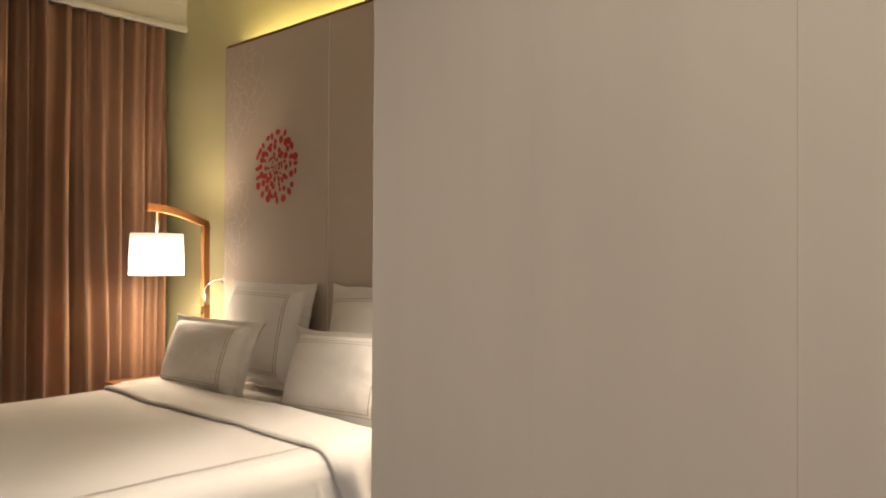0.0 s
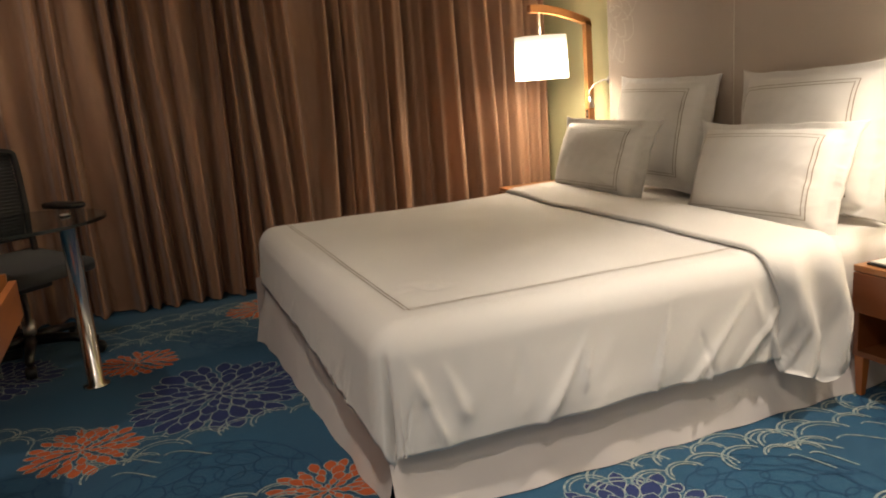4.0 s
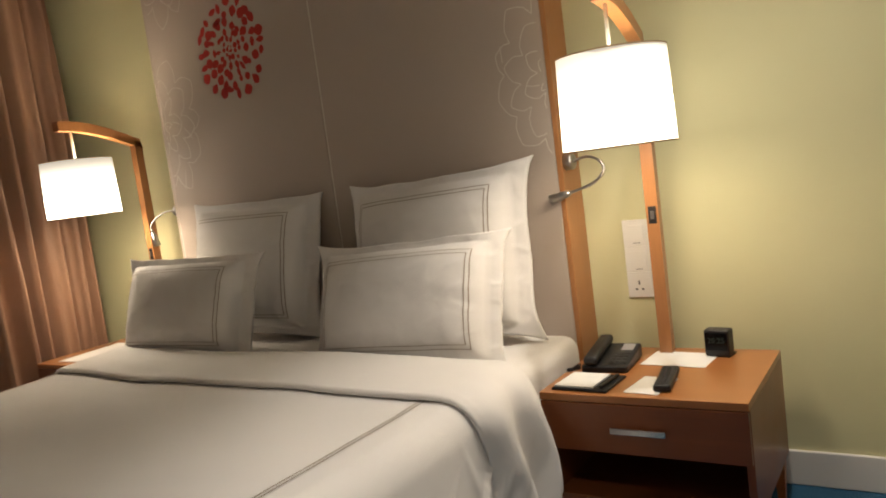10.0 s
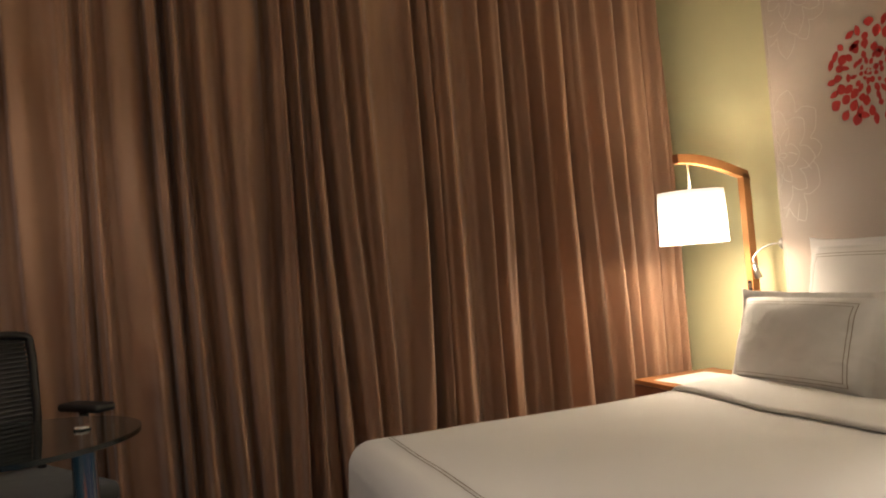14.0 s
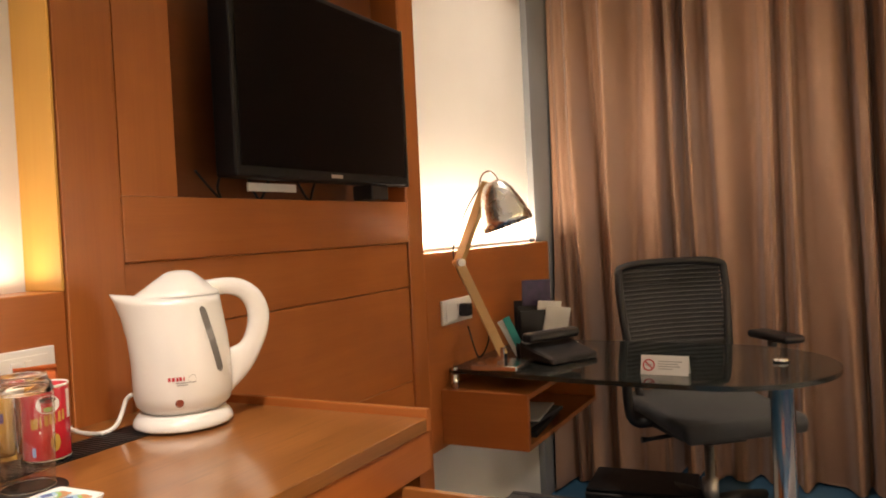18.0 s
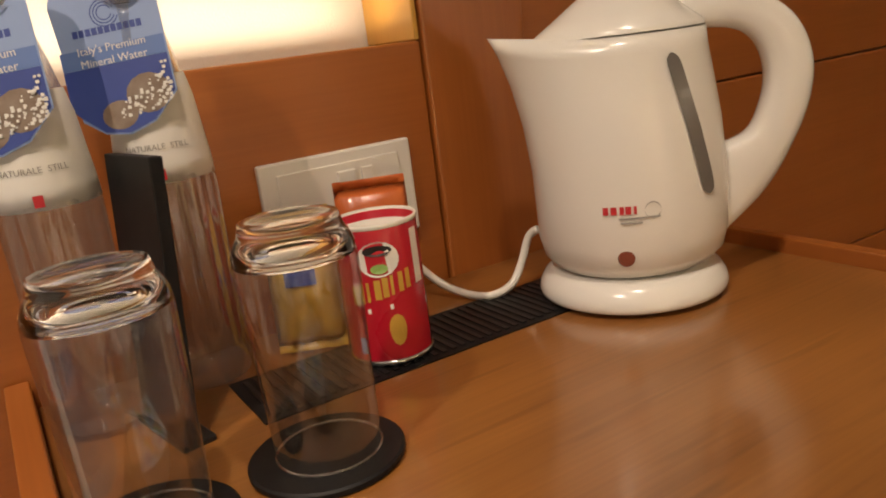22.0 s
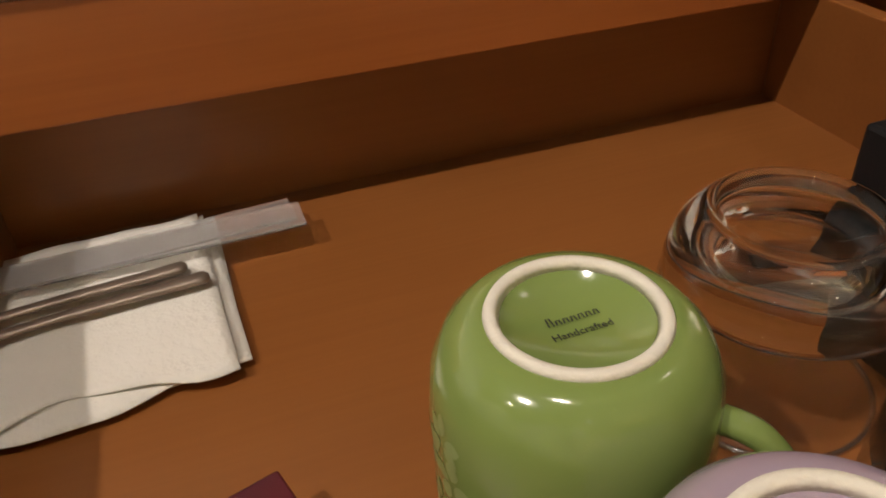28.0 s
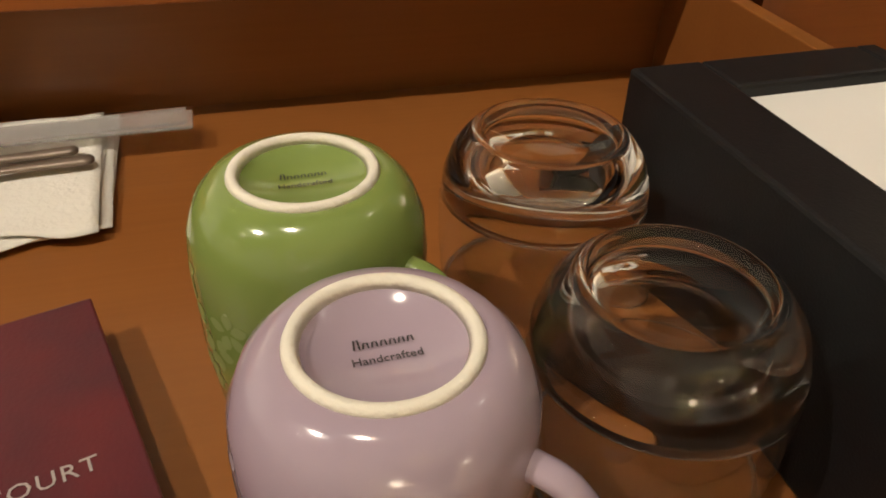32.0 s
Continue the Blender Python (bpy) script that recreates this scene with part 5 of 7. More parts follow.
bm = bmesh.new()
add_lathe(bm, [(0, 0.0012), (0.0055, 0.0012), (0.0062, 0)], 20)
part("pilot_light", bm, M["red_glow"], k, "small dark red pilot lens").matrix_local = Matrix.Translation(on_kettle(80, 0.0445, 0.0012)) @ pose(0, 0, 0, 90, 0, 80 + 90)
for o in k.children:
    if o.name.split(".")[0] != "pilot_light":
        for v in o.data.vertices:
            v.co.z *= 0.962
kc = thing("kettle_cable", -3.80, -2.26, CZ, label="white kettle cable on the worktop", category="cable")
part("cord", tube(curve_pts([(0.022, 0.018, 0.054), (0.012, 0.015, 0.046), (0.009, 0.008, 0.026), (0.010, -0.006, 0.009), (0.008, -0.028, 0.0045), (-0.015, -0.040, 0.0055), (-0.038, -0.052, 0.016), (-0.060, -0.070, 0.045), (-0.068, -0.080, 0.075)], 40), 0.0035, 8), M["white_plastic"], kc, smooth=True)

# sockets on the panelling


def socket(y0, y1, z0, z1, label):
    t = thing("wall_socket", XT + 0.0005, (y0 + y1) / 2, z0, label=label, category="socket", group="wall sockets")
    w, h = (y1 - y0) / 2, z1 - z0
    part("plate", box(0, 0.008, -w, w, 0, h, bevel=0.002), M["white_plastic"], t)
    part("insert", box(0.008, 0.010, -w * 0.8, w * 0.8, h * 0.12, h * 0.88, bevel=0.0008), M["white_plastic"], t)
    part("rocker", box(0.010, 0.013, -w * 0.06, w * 0.18, h * 0.55, h * 0.80, bevel=0.001), M["white_plastic"], t)
    part("rocker", box(0.010, 0.012, w * 0.26, w * 0.42, h * 0.55, h * 0.80, bevel=0.001), M["white_plastic"], t)
    return t


socket(-2.44, -2.301, 0.956, 1.038, "white wall socket plate above the worktop")
s2 = socket(-1.008, -0.80, 0.892, 0.968, "white wall socket plate with a black plug above the desk")
part("plug", box(0.010, 0.045, 0.0, 0.035, 0.018, 0.058, bevel=0.006), M["black"], s2, "black plug")

# ---- glasses on coasters ----


def tumbler(x, y, z, label, prof, mt, n=60, thick=0.012, deep=0.022, rim=0.0011):
    """An upturned glass: thin clear side below, heavy solid foot above, rounded rim."""
    t = thing("drinking_glass", x, y, z, label=label, category="glass", group="upturned glasses")
    top, r0 = prof[-1][1], prof[-1][0]
    zf = top - deep
    zs, rs = [q[1] for q in prof], [q[0] for q in prof]
    rf = float(np.interp(zf, zs, rs))
    side = [(rf, zf)] + [q for q in prof if q[1] < zf][::-1]
    part("side", lathe(side, n), M[mt], t, "thin clear side", smooth=True)
    zb = top - thick
    bowl = [(rf - 0.0016 - (rf - 0.0016) * (1 - math.cos(q)) * 0.98, zf + (zb - zf) * math.sin(q)) for q in np.linspace(0.0, math.pi / 2, 9)]
    bowl[-1] = (0, zb)
    shell = bowl[::-1] + [(rf - 0.0004, zf), (rf, zf + 0.0004)] + [q for q in prof if q[1] > zf + 0.001]
    shell += [(r0 - 0.003, top - 0.0012), (r0 * 0.62, top - 0.0034), (r0 * 0.3, top - 0.0042), (0, top - 0.0044)]
    part("foot", lathe(shell, n), M["glass"], t, "heavy clear foot", smooth=True)
    part("rim", lathe([(prof[0][0] + rim * math.cos(q), rim + rim * math.sin(q)) for q in np.linspace(0, 2 * math.pi, 9)[:-1]], n, close=True), M["glass_rim"], t, smooth=True)
    return t


TALL = [(r * 0.945, z * 0.915) for r, z in [(0.0312, 0.0), (0.0316, 0.02), (0.0328, 0.06), (0.0343, 0.10), (0.0347, 0.120), (0.0340, 0.1285), (0.0318, 0.1345), (0.0294, 0.1385), (0.0283, 0.1425), (0.0274, 0.1462)]]
for x, y in ((-3.658, -2.498), (-3.652, -2.595)):
    solo("coaster", lathe([(0, 0), (0.0425, 0), (0.044, 0.0015), (0.044, 0.004), (0.0425, 0.0052), (0, 0.0052)], 48), M["black_matt"], x, y, CZ, 0,
         "round black leatherette coaster", "coaster", "coasters")
    tumbler(x, y + 0.002, CZ + 0.0054, "clear tall glass standing upside down on a black coaster", TALL, "tumbler_glass", 80, 0.011, 0.021, 0.0009)

# ---- bottles with hang tags ----


def bottle(x, y, turn):
    t = thing("water_bottle", x, y, CZ + 0.0024, turn, label="clear plastic water bottle with blue hang tag and white label", category="bottle", group="water bottles")
    outer = [(0.024, 0.0), (0.0315, 0.004), (0.0335, 0.016), (0.0318, 0.026), (0.0335, 0.036), (0.0328, 0.09), (0.0335, 0.142), (0.0328, 0.160), (0.0285, 0.200), (0.0215, 0.232), (0.0150, 0.252), (0.0128, 0.262)]
    outer = [(r * (0.92 if r > 0.0150 else 1.0), z) for r, z in outer]
    bm = lathe([(0, 0.0)] + outer + [(0, 0.262)], 80)
    for v in bm.verts:
        a = math.atan2(v.co.y, v.co.x)
        if 0.03 < v.co.z < 0.15:
            q = 1 + 0.09 * abs(math.cos(4 * a)) - 0.055 + 0.014 * math.sin(v.co.z * 330)
            v.co.x, v.co.y = v.co.x * q, v.co.y * q
    part("bottle_body", bm, M["pet_wall"], t, smooth=True)
    part("neck_ring", lathe([(0.0135, 0.2595), (0.0165, 0.2605), (0.0165, 0.2625), (0.0135, 0.2635)], 36, close=True), M["pet"], t, smooth=True)
    part("cap", lathe([(0, 0.286), (0.0150, 0.286), (0.0158, 0.283), (0.0158, 0.268), (0.0148, 0.263), (0, 0.263)], 36), M["white_plastic"], t, "white screw cap", smooth=True)
    lb = part("paper_label", lathe([(0.0312, 0.148), (0.0308, 0.160), (0.0272, 0.200), (0.0242, 0.215), (0.0238, 0.215), (0.0267, 0.200), (0.0303, 0.160), (0.0307, 0.148)], 48, close=True), M["paper"], t, "white paper label", smooth=True)
    bm = bmesh.new()
    a0 = radians(7)
    r = 0.0316
    vs = [bm.verts.new((r * math.cos(a0 + d), r * math.sin(a0 + d), z)) for d, z in ((0, 0.150), (0.18, 0.150), (0.18, 0.157), (0, 0.157))]
    bm.faces.new(vs)
    part("red_mark", bm, M["red_ink"], lb)
    lt = writing("NATURALE  STILL", 0.0052, M["grey_ink"], lb, Matrix(), "label_lettering")
    for v in lt.data.vertices:
        a, zz = v.co.x / 0.0305 + 0.22, 0.171 + v.co.y
        rad = 0.0314 - 0.09 * (zz - 0.160) + v.co.z
        v.co = Vector((rad * math.cos(a), rad * math.sin(a), zz))
    # hang tag
    bm = bmesh.new()
    w, hh = 0.0335, 0.088
    outl = [(-w + 0.006, 0.004), (-w * 0.45, -0.006), (0.0, -0.009), (w * 0.5, -0.004), (w, 0.012)]
    outl += [(w, hh - 0.012)] + [(w - 0.012 + 0.012 * math.cos(q), hh - 0.012 + 0.012 * math.sin(q)) for q in np.linspace(0.2, math.pi / 2, 5)]
    outl += [(-w + 0.012 - 0.012 * math.sin(q), hh - 0.012 + 0.012 * math.cos(q)) for q in np.linspace(0, math.pi / 2, 6)]
    add_prism(bm, outl, 0, 0.0006)
    tm = Matrix.Translation((0.0295, -0.006, 0.190)) @ pose(0, 0, 0, 76, 0, 90) @ pose(0, 0, 0, 0, 0, 5)
    tag = part("hang_tag", bm, M["tag_blue"], t, "blue cardboard hang tag with a mountain picture")
    tag.matrix_local = tm
    bm = bmesh.new()
    add_prism(bm, [(-w + 0.007, 0.0055), (-w * 0.45, -0.005), (0.0, -0.008), (w * 0.5, -0.003), (w - 0.001, 0.0125), (w - 0.001, 0.036), (-w + 0.001, 0.036), (-w + 0.001, 0.012)], 0.0006, 0.0009)
    part("tag_band", bm, M["tag_deep"], tag)
    part("tag_band", box(-w + 0.001, w - 0.001, 0.0362, 0.048, 0.0006, 0.0008), M["tag_mid"], tag)
    rq = random.Random(3)
    bm = bmesh.new()
    for _ in range(150):
        px, py = rq.uniform(-0.002, w - 0.002), rq.uniform(0.0, 0.034)
        if 0.35 * px - 0.004 < py < 0.010 + px * 0.75:
            s = rq.uniform(0.0006, 0.0016)
            bm.faces.new([bm.verts.new((px + s * math.cos(q), py + s * math.sin(q), 0.0011 + 0.00001 * _)) for q in np.linspace(0.7, 5.5, 4)])
    town = part("tag_town", bm, M["paper"], tag)
    town["kind"] = "stuff"
    part("tag_hill", lathe([(0, 0.0010), (0.014, 0.00095)], 14, cx=0.016, cy=0.014, sy=0.9), M["tag_brown"], tag)
    part("tag_rock", lathe([(0, 0.0012), (0.011, 0.0010), (0.012, 0.0006)], 20, cx=-0.004, cy=0.004, sy=0.8), M["tag_brown"], tag)
    bm = bmesh.new()
    for rad in (0.0045, 0.0065, 0.0085):
        add_ribbon(bm, [(rad * math.cos(q), 0.068 + rad * math.sin(q)) for q in np.linspace(0.4, 5.9, 22)], 0.0007, lambda a, b: (a, b, 0.0008))
    for y, a, b in ((0.0555, -0.022, 0.022), ):
        for q in range(11):
            x0 = a + (b - a) * q / 11
            vs = [bm.verts.new(p) for p in ((x0, y, 0.0008), (x0 + 0.0032, y, 0.0008), (x0 + 0.0032, y + 0.0045, 0.0008), (x0, y + 0.0045, 0.0008))]
            bm.faces.new(vs)
    part("tag_emblem", bm, M["tag_deep"], tag)
    writing("Italy's Premium", 0.0070, M["white_ink"], tag, Matrix.Translation((0, 0.0465, 0.0011)))
    writing("Mineral Water", 0.0070, M["white_ink"], tag, Matrix.Translation((0, 0.0385, 0.0011)))
    return t


bottle(-3.822, -2.517, -29)
bottle(-3.809, -2.592, -24)
t = thing("menu_stand", -3.760, -2.561, CZ + 0.0002, -80, label="slim black card holder standing between the bottles", category="card holder")
part("board", box(-0.004, 0.004, -0.036, 0.036, 0.0, 0.175, bevel=0.001, m=pose(0, 0, 0, 0, -5, 0)), M["black_matt"], t)
part("spine", box(-0.007, -0.004, -0.036, 0.0, 0.0, 0.17, bevel=0.001, m=pose(0, 0, 0, 0, -5, 0)), M["black_matt"], t)
part("foot", box(-0.014, 0.008, -0.036, 0.036, 0.0, 0.004, bevel=0.001), M["black"], t)

# ---- snacks ----
t = thing("snack_can", -3.759, -2.400, CZ + 0.0024, -28, label="short red cardboard can of crisps", category="can")
part("can_body", lathe([(0, 0.001), (0.0290, 0.001), (0.0295, 0.004), (0.0295, 0.098), (0.0290, 0.100), (0.0280, 0.100), (0.0280, 0.03), (0, 0.03)], 56), M["can_red"], t, smooth=True)
part("rim", lathe([(0.0297, 0.0), (0.0303, 0.003), (0.0297, 0.005), (0.0290, 0.003)], 56, close=True), M["chrome"], t, smooth=True)
part("lid_rim", lathe([(0.0297, 0.0985), (0.0303, 0.100), (0.0303, 0.1015), (0.0292, 0.1022), (0.0284, 0.1005), (0.0280, 0.094), (0, 0.0935)], 56), M["white_plastic"], t, "white rim and foil top", smooth=True)


def on_can(a, z, h=0.0005):
    q = a / 0.0295
    return ((0.0295 + h) * math.cos(q), (0.0295 + h) * math.sin(q), z)


def can_patch(name, outline, mt, h):
    bm = bmesh.new()
    add_patch(bm, outline, lambda a, z: on_can(a, z, h))
    part(name, bm, mt, t)


can_patch("white_badge", [(0.0145 * math.cos(q), 0.078 + 0.0125 * math.sin(q)) for q in np.linspace(0, 6.0, 18)], M["paper"], 0.0006)
can_patch("dark_badge_top", [(0.010 * math.cos(q), 0.0840 + 0.0038 * math.sin(q)) for q in np.linspace(0, 6.0, 12)], M["ink"], 0.0009)
can_patch("green_bow", [(0.006 * math.cos(q), 0.0715 + 0.0035 * math.sin(q)) for q in np.linspace(0, 6.0, 12)], M["lid_green"], 0.0009)
for i, (dz, w) in enumerate(((0.0, 0.0052), (0.0014, 0.0035), (0.0026, 0.002), (0.0038, 0.0042), (0.005, 0.0038), (0.006, 0.002), (0.0072, 0.0034), (0.0084, 0.0034))):
    x = -0.022 + i * 0.0056
    can_patch("yellow_lettering_bar", [(x, 0.046 + dz), (x + w * 1.05, 0.046 + dz), (x + w * 1.05, 0.060 + dz), (x, 0.060 + dz)], M["foil_yellow"], 0.0006)
can_patch("white_caption_bar", [(-0.012, 0.040), (0.006, 0.042), (0.006, 0.0455), (-0.012, 0.0435)], M["paper"], 0.0006)
can_patch("crisp_picture", [(0.007 + 0.006 * math.cos(q), 0.028 + 0.010 * math.sin(q) * (1 if math.sin(q) > 0 else 1.3)) for q in np.linspace(0, 6.0, 14)], M["foil_yellow"], 0.0007)
can_patch("blue_mark", [(-0.022, 0.010), (-0.017, 0.010), (-0.017, 0.022), (-0.022, 0.022)], M["tag_blue"], 0.0006)
can_patch("white_side_panel", [(0.026, 0.055), (0.034, 0.055), (0.034, 0.094), (0.026, 0.094)], M["paper"], 0.0006)


def snack_bag(x, y, rz, w, h, mt, label, lean, seed):
    t = thing("snack_bag", x, y, CZ + 0.0024, rz, label=label, category="snack bag", group="snack bags")
    bm = bmesh.new()
    nx, nz = 14, 18
    for side in (1, -1):
        g = []
        for i in range(nx + 1):
            row = []
            for j in range(nz + 1):
                a, b = -1 + 2 * i / nx, j / nz
                th = 0.014 * (1 - a * a) ** 0.5 * max(0, math.sin(math.pi * min(1, max(0, (b - 0.06) / 0.88)))) ** 0.6
                q = 0.003 * noise.noise((a * 4, b * 5, seed))
                row.append(bm.verts.new((side * (th + 0.0004) + q + lean * b, a * w / 2, b * h)))
            g.append(row)
        for i in range(nx):
            for j in range(nz):
                bm.faces.new((g[i][j], g[i + 1][j], g[i + 1][j + 1], g[i][j + 1]))
    bmesh.ops.remove_doubles(bm, verts=bm.verts, dist=0.001)
    part("bag", bm, mt, t, smooth=True)
    part("dark_print", box(0.0165 + lean * 0.55, 0.017 + lean * 0.55, -w * 0.22, w * 0.22, h * 0.5, h * 0.62), M["tag_deep"], t)
    return t


snack_bag(-3.806, -2.377, -24, 0.056, 0.118, M["foil_orange"], "orange foil snack bag standing behind the can", -0.012, 3.0)
snack_bag(-3.808, -2.442, -28, 0.052, 0.108, M["foil_yellow"], "yellow foil snack bag standing against the wall", -0.014, 6.0)

# ---- creamer dish ----
t = thing("creamer_dish", -3.538, -2.555, CZ, 2, label="white rectangular porcelain dish holding four creamer cups", category="dish")
bm = bmesh.new()


def rounded(hx, hy, r, n=5):
    out = []
    for sx, sy, a0 in ((1, 1, 0), (-1, 1, 90), (-1, -1, 180), (1, -1, 270)):
        for q in range(n + 1):
            a = radians(a0 + 90 * q / n)
            out.append((sx * (hx - r) + r * math.cos(a), sy * (hy - r) + r * math.sin(a)))
    return out


loops = [(0.0265, 0.0335, 0.005, 0.0004), (0.0295, 0.0365, 0.006, 0.002), (0.0362, 0.0432, 0.007, 0.0212), (0.0357, 0.0427, 0.007, 0.0226), (0.0335, 0.0405, 0.006, 0.0220), (0.0300, 0.037, 0.005, 0.0060)]
vr = [[bm.verts.new((x, y, z)) for x, y in rounded(hx, hy, r)] for hx, hy, r, z in loops]
for a, b in zip(vr, vr[1:]):
    for i in range(len(a)):
        bm.faces.new((a[i], a[(i + 1) % len(a)], b[(i + 1) % len(a)], b[i]))
bm.faces.new(vr[0][::-1]), bm.faces.new(vr[-1])
part("dish", bm, M["porcelain"], t, smooth=True)
cup = None
for i, (dx, dy, rz) in enumerate(((0.016, -0.0205, 4), (0.016, 0.0205, -8), (-0.0185, -0.0205, 10), (-0.0185, 0.0205, 0))):
    wx = Matrix.Translation((-3.538, -2.555, CZ)) @ pose(0, 0, 0, 0, 0, 2) @ Matrix.Translation((dx * 0.91, dy * 0.92, 0.0062)) @ pose(0, 0, 0, 0, 0, rz + 50) @ Matrix.Diagonal((0.90, 0.90, 0.80, 1))
    if cup is None:
        cup = new("creamer_cup")
        cup.matrix_world = wx
        tagged(cup, "small creamer cup with a pale blue, green and tan foil lid", "creamer", "creamer cups")
        part("cup", lathe([(0, 0), (0.0135, 0), (0.0165, 0.020), (0.0185, 0.0215), (0.0185, 0.0225), (0, 0.0225)], 32), M["white_plastic"], cup, smooth=True)
        bm = bmesh.new()
        outl = [(0.0198 * math.cos(q), 0.0198 * math.sin(q)) for q in np.linspace(-0.9, 2 * math.pi - 1.55, 26)]
        outl += [(-0.004, -0.0222), (0.004, -0.0230)]
        outl = [(-y, x) for x, y in outl]
        add_prism(bm, outl, 0.0226, 0.0234)
        lid = part("foil_lid", bm, M["lid_blue"], cup)
        bm = bmesh.new()
        add_patch(bm, [(0.0190 * math.cos(q), 0.0190 * math.sin(q)) for q in np.linspace(-1.15, -0.3, 6)] + [(0.0218, -0.0035), (0.0225, 0.0035)] + [(0.0190 * math.cos(q), 0.0190 * math.sin(q)) for q in np.linspace(0.3, 1.15, 6)], lambda a, b: (a, b, 0.0238))
        part("tan_print", bm, M["lid_tan"], lid)
        bm = bmesh.new()
        add_ribbon(bm, [(0.0125 * math.cos(q) - 0.004, 0.016 * math.sin(q)) for q in np.linspace(-0.95, 0.95, 10)], 0.0045, lambda a, b: (a, b, 0.0240))
        part("green_print", bm, M["lid_green"], lid)
        part("navy_print", box(-0.013, 0.000, 0.0015, 0.0125, 0.0236, 0.0241, m=pose(0, 0, 0, 0, 0, 12)), M["lid_navy"], lid)
        for q in range(4):
            part("print_bar", box(-0.010 + 0.001 * q, 0.004, -0.0025 - 0.0028 * q, -0.0014 - 0.0028 * q, 0.0236, 0.0240, m=pose(0, 0, 0, 0, 0, 12)), M["paper"], lid)
    else:
        copy_thing(cup, wx)

# ---- desk ----
t = thing("desk", -3.4, -0.68, 0, label="smoked glass desk on a chrome leg and a wall-hung wooden box", category="desk")
DO = (-3.4, -0.68, 0)
outl = [(-3.955, -0.955)]
outl += [(-3.955 + 0.80 * s, -0.955 - 0.085 * math.sin(s * math.pi / 2)) for s in (0.3, 0.6, 0.85, 1.0)]
outl += [(-3.135 + 0.345 * math.cos(a), -0.695 + 0.345 * math.sin(a)) for a in np.linspace(-math.pi / 2 + 0.05, math.pi / 2, 22)]
outl += [(-3.955, -0.33)]
bm = bmesh.new()
add_prism(bm, outl, 0.741, 0.755)
bmesh.ops.bevel(bm, geom=[e for e in bm.edges if abs(e.verts[0].co.z - e.verts[1].co.z) < 1e-6], offset=0.002, segments=1, affect="EDGES")
part("glass_top", local(bm, DO), M["desk_glass"], t, "dark smoked glass top with rounded end")
part("leg", local(lathe([(0, 0), (0.055, 0), (0.055, 0.008), (0.034, 0.012), (0.034, 0.722), (0.040, 0.726), (0.040, 0.741), (0, 0.741)], 40, cx=-2.95, cy=-0.656), DO), M["chrome"], t, "thick polished chrome leg", smooth=True)
part("leg_cap", local(lathe([(0, 0.7555), (0.024, 0.7555), (0.022, 0.766), (0, 0.767)], 28, cx=-2.95, cy=-0.656), DO), M["chrome"], t, smooth=True)
bx = part("hanging_box", local(box(-3.879, -3.60, -1.03, -1.012, 0.535, 0.70, bevel=0.0015), DO), M["wood_x"], t, "cherry wood storage box fixed to the wall")
for nm, b in (("box_top", (-3.879, -3.60, -1.012, -0.35, 0.684, 0.70)), ("box_bottom", (-3.879, -3.60, -1.012, -0.35, 0.535, 0.551)), ("box_end", (-3.879, -3.60, -0.35, -0.332, 0.535, 0.70)),
              ("box_back", (-3.879, -3.868, -1.012, -0.35, 0.551, 0.684))):
    part(nm, local(box(*b, bevel=0.001), DO), M["wood_y"], bx)
for x, y in ((-3.85, -0.99), (-3.64, -0.42)):
    part("standoff", local(lathe([(0, 0.70), (0.012, 0.70), (0.012, 0.741), (0, 0.741)], 20, cx=x, cy=y), DO), M["chrome"], t, smooth=True)
    part("standoff_cap", local(lathe([(0, 0.7555), (0.012, 0.7555), (0.011, 0.763), (0, 0.764)], 20, cx=x, cy=y), DO), M["chrome"], t, smooth=True)
solo("folder", box(-0.11, 0.11, -0.15, 0.15, 0, 0.02, bevel=0.003), M["black_matt"], -3.735, -0.80, 0.5515, 6, "black folder in the open desk box", "folder")
solo("folder", box(-0.10, 0.10, -0.14, 0.14, 0, 0.012, bevel=0.003), M["mesh"], -3.73, -0.79, 0.572, -4, "dark folder lying on another in the desk box", "folder")
solo("brochure", box(-0.08, 0.08, -0.12, 0.12, 0, 0.004), M["paper"], -3.72, -0.77, 0.6845 - 0.10, 8, "pale brochure on the folders in the desk box", "brochure")

# desk lamp
t = thing("desk_lamp", -3.72, -0.92, 0.755, label="jointed beech desk lamp with a polished chrome shade and base", category="desk lamp")
part("base", box(-0.075, 0.075, -0.07, 0.07, 0.0006, 0.018, bevel=0.004), M["chrome"], t)
part("socket_post", box(-0.013, 0.013, -0.013, 0.013, 0.018, 0.065, bevel=0.002), M["chrome"], t)
lo, el, hd = Vector((0.0, 0.0, 0.05)), Vector((-0.098, -0.07, 0.331)), Vector((0.016, -0.097, 0.555))
for a, b in ((lo, el), (el, hd)):
    d = b - a
    m = Matrix.Translation(a) @ d.to_track_quat("Z", "Y").to_matrix().to_4x4()
    part("arm", box(-0.011, 0.011, -0.014, 0.014, -0.01, d.length + 0.01, bevel=0.002, m=m), M["wood_pale"], t)
part("joint", tube([el + Vector((0.02, -0.02, 0)), el - Vector((0.02, -0.02, 0))], 0.012, 14), M["steel"], t)
ax = Vector((0.30, 0.08, -0.95)).normalized()
ms = Matrix.Translation(hd + Vector((0.018, 0.004, 0.010))) @ ax.to_track_quat("Z", "Y").to_matrix().to_4x4()
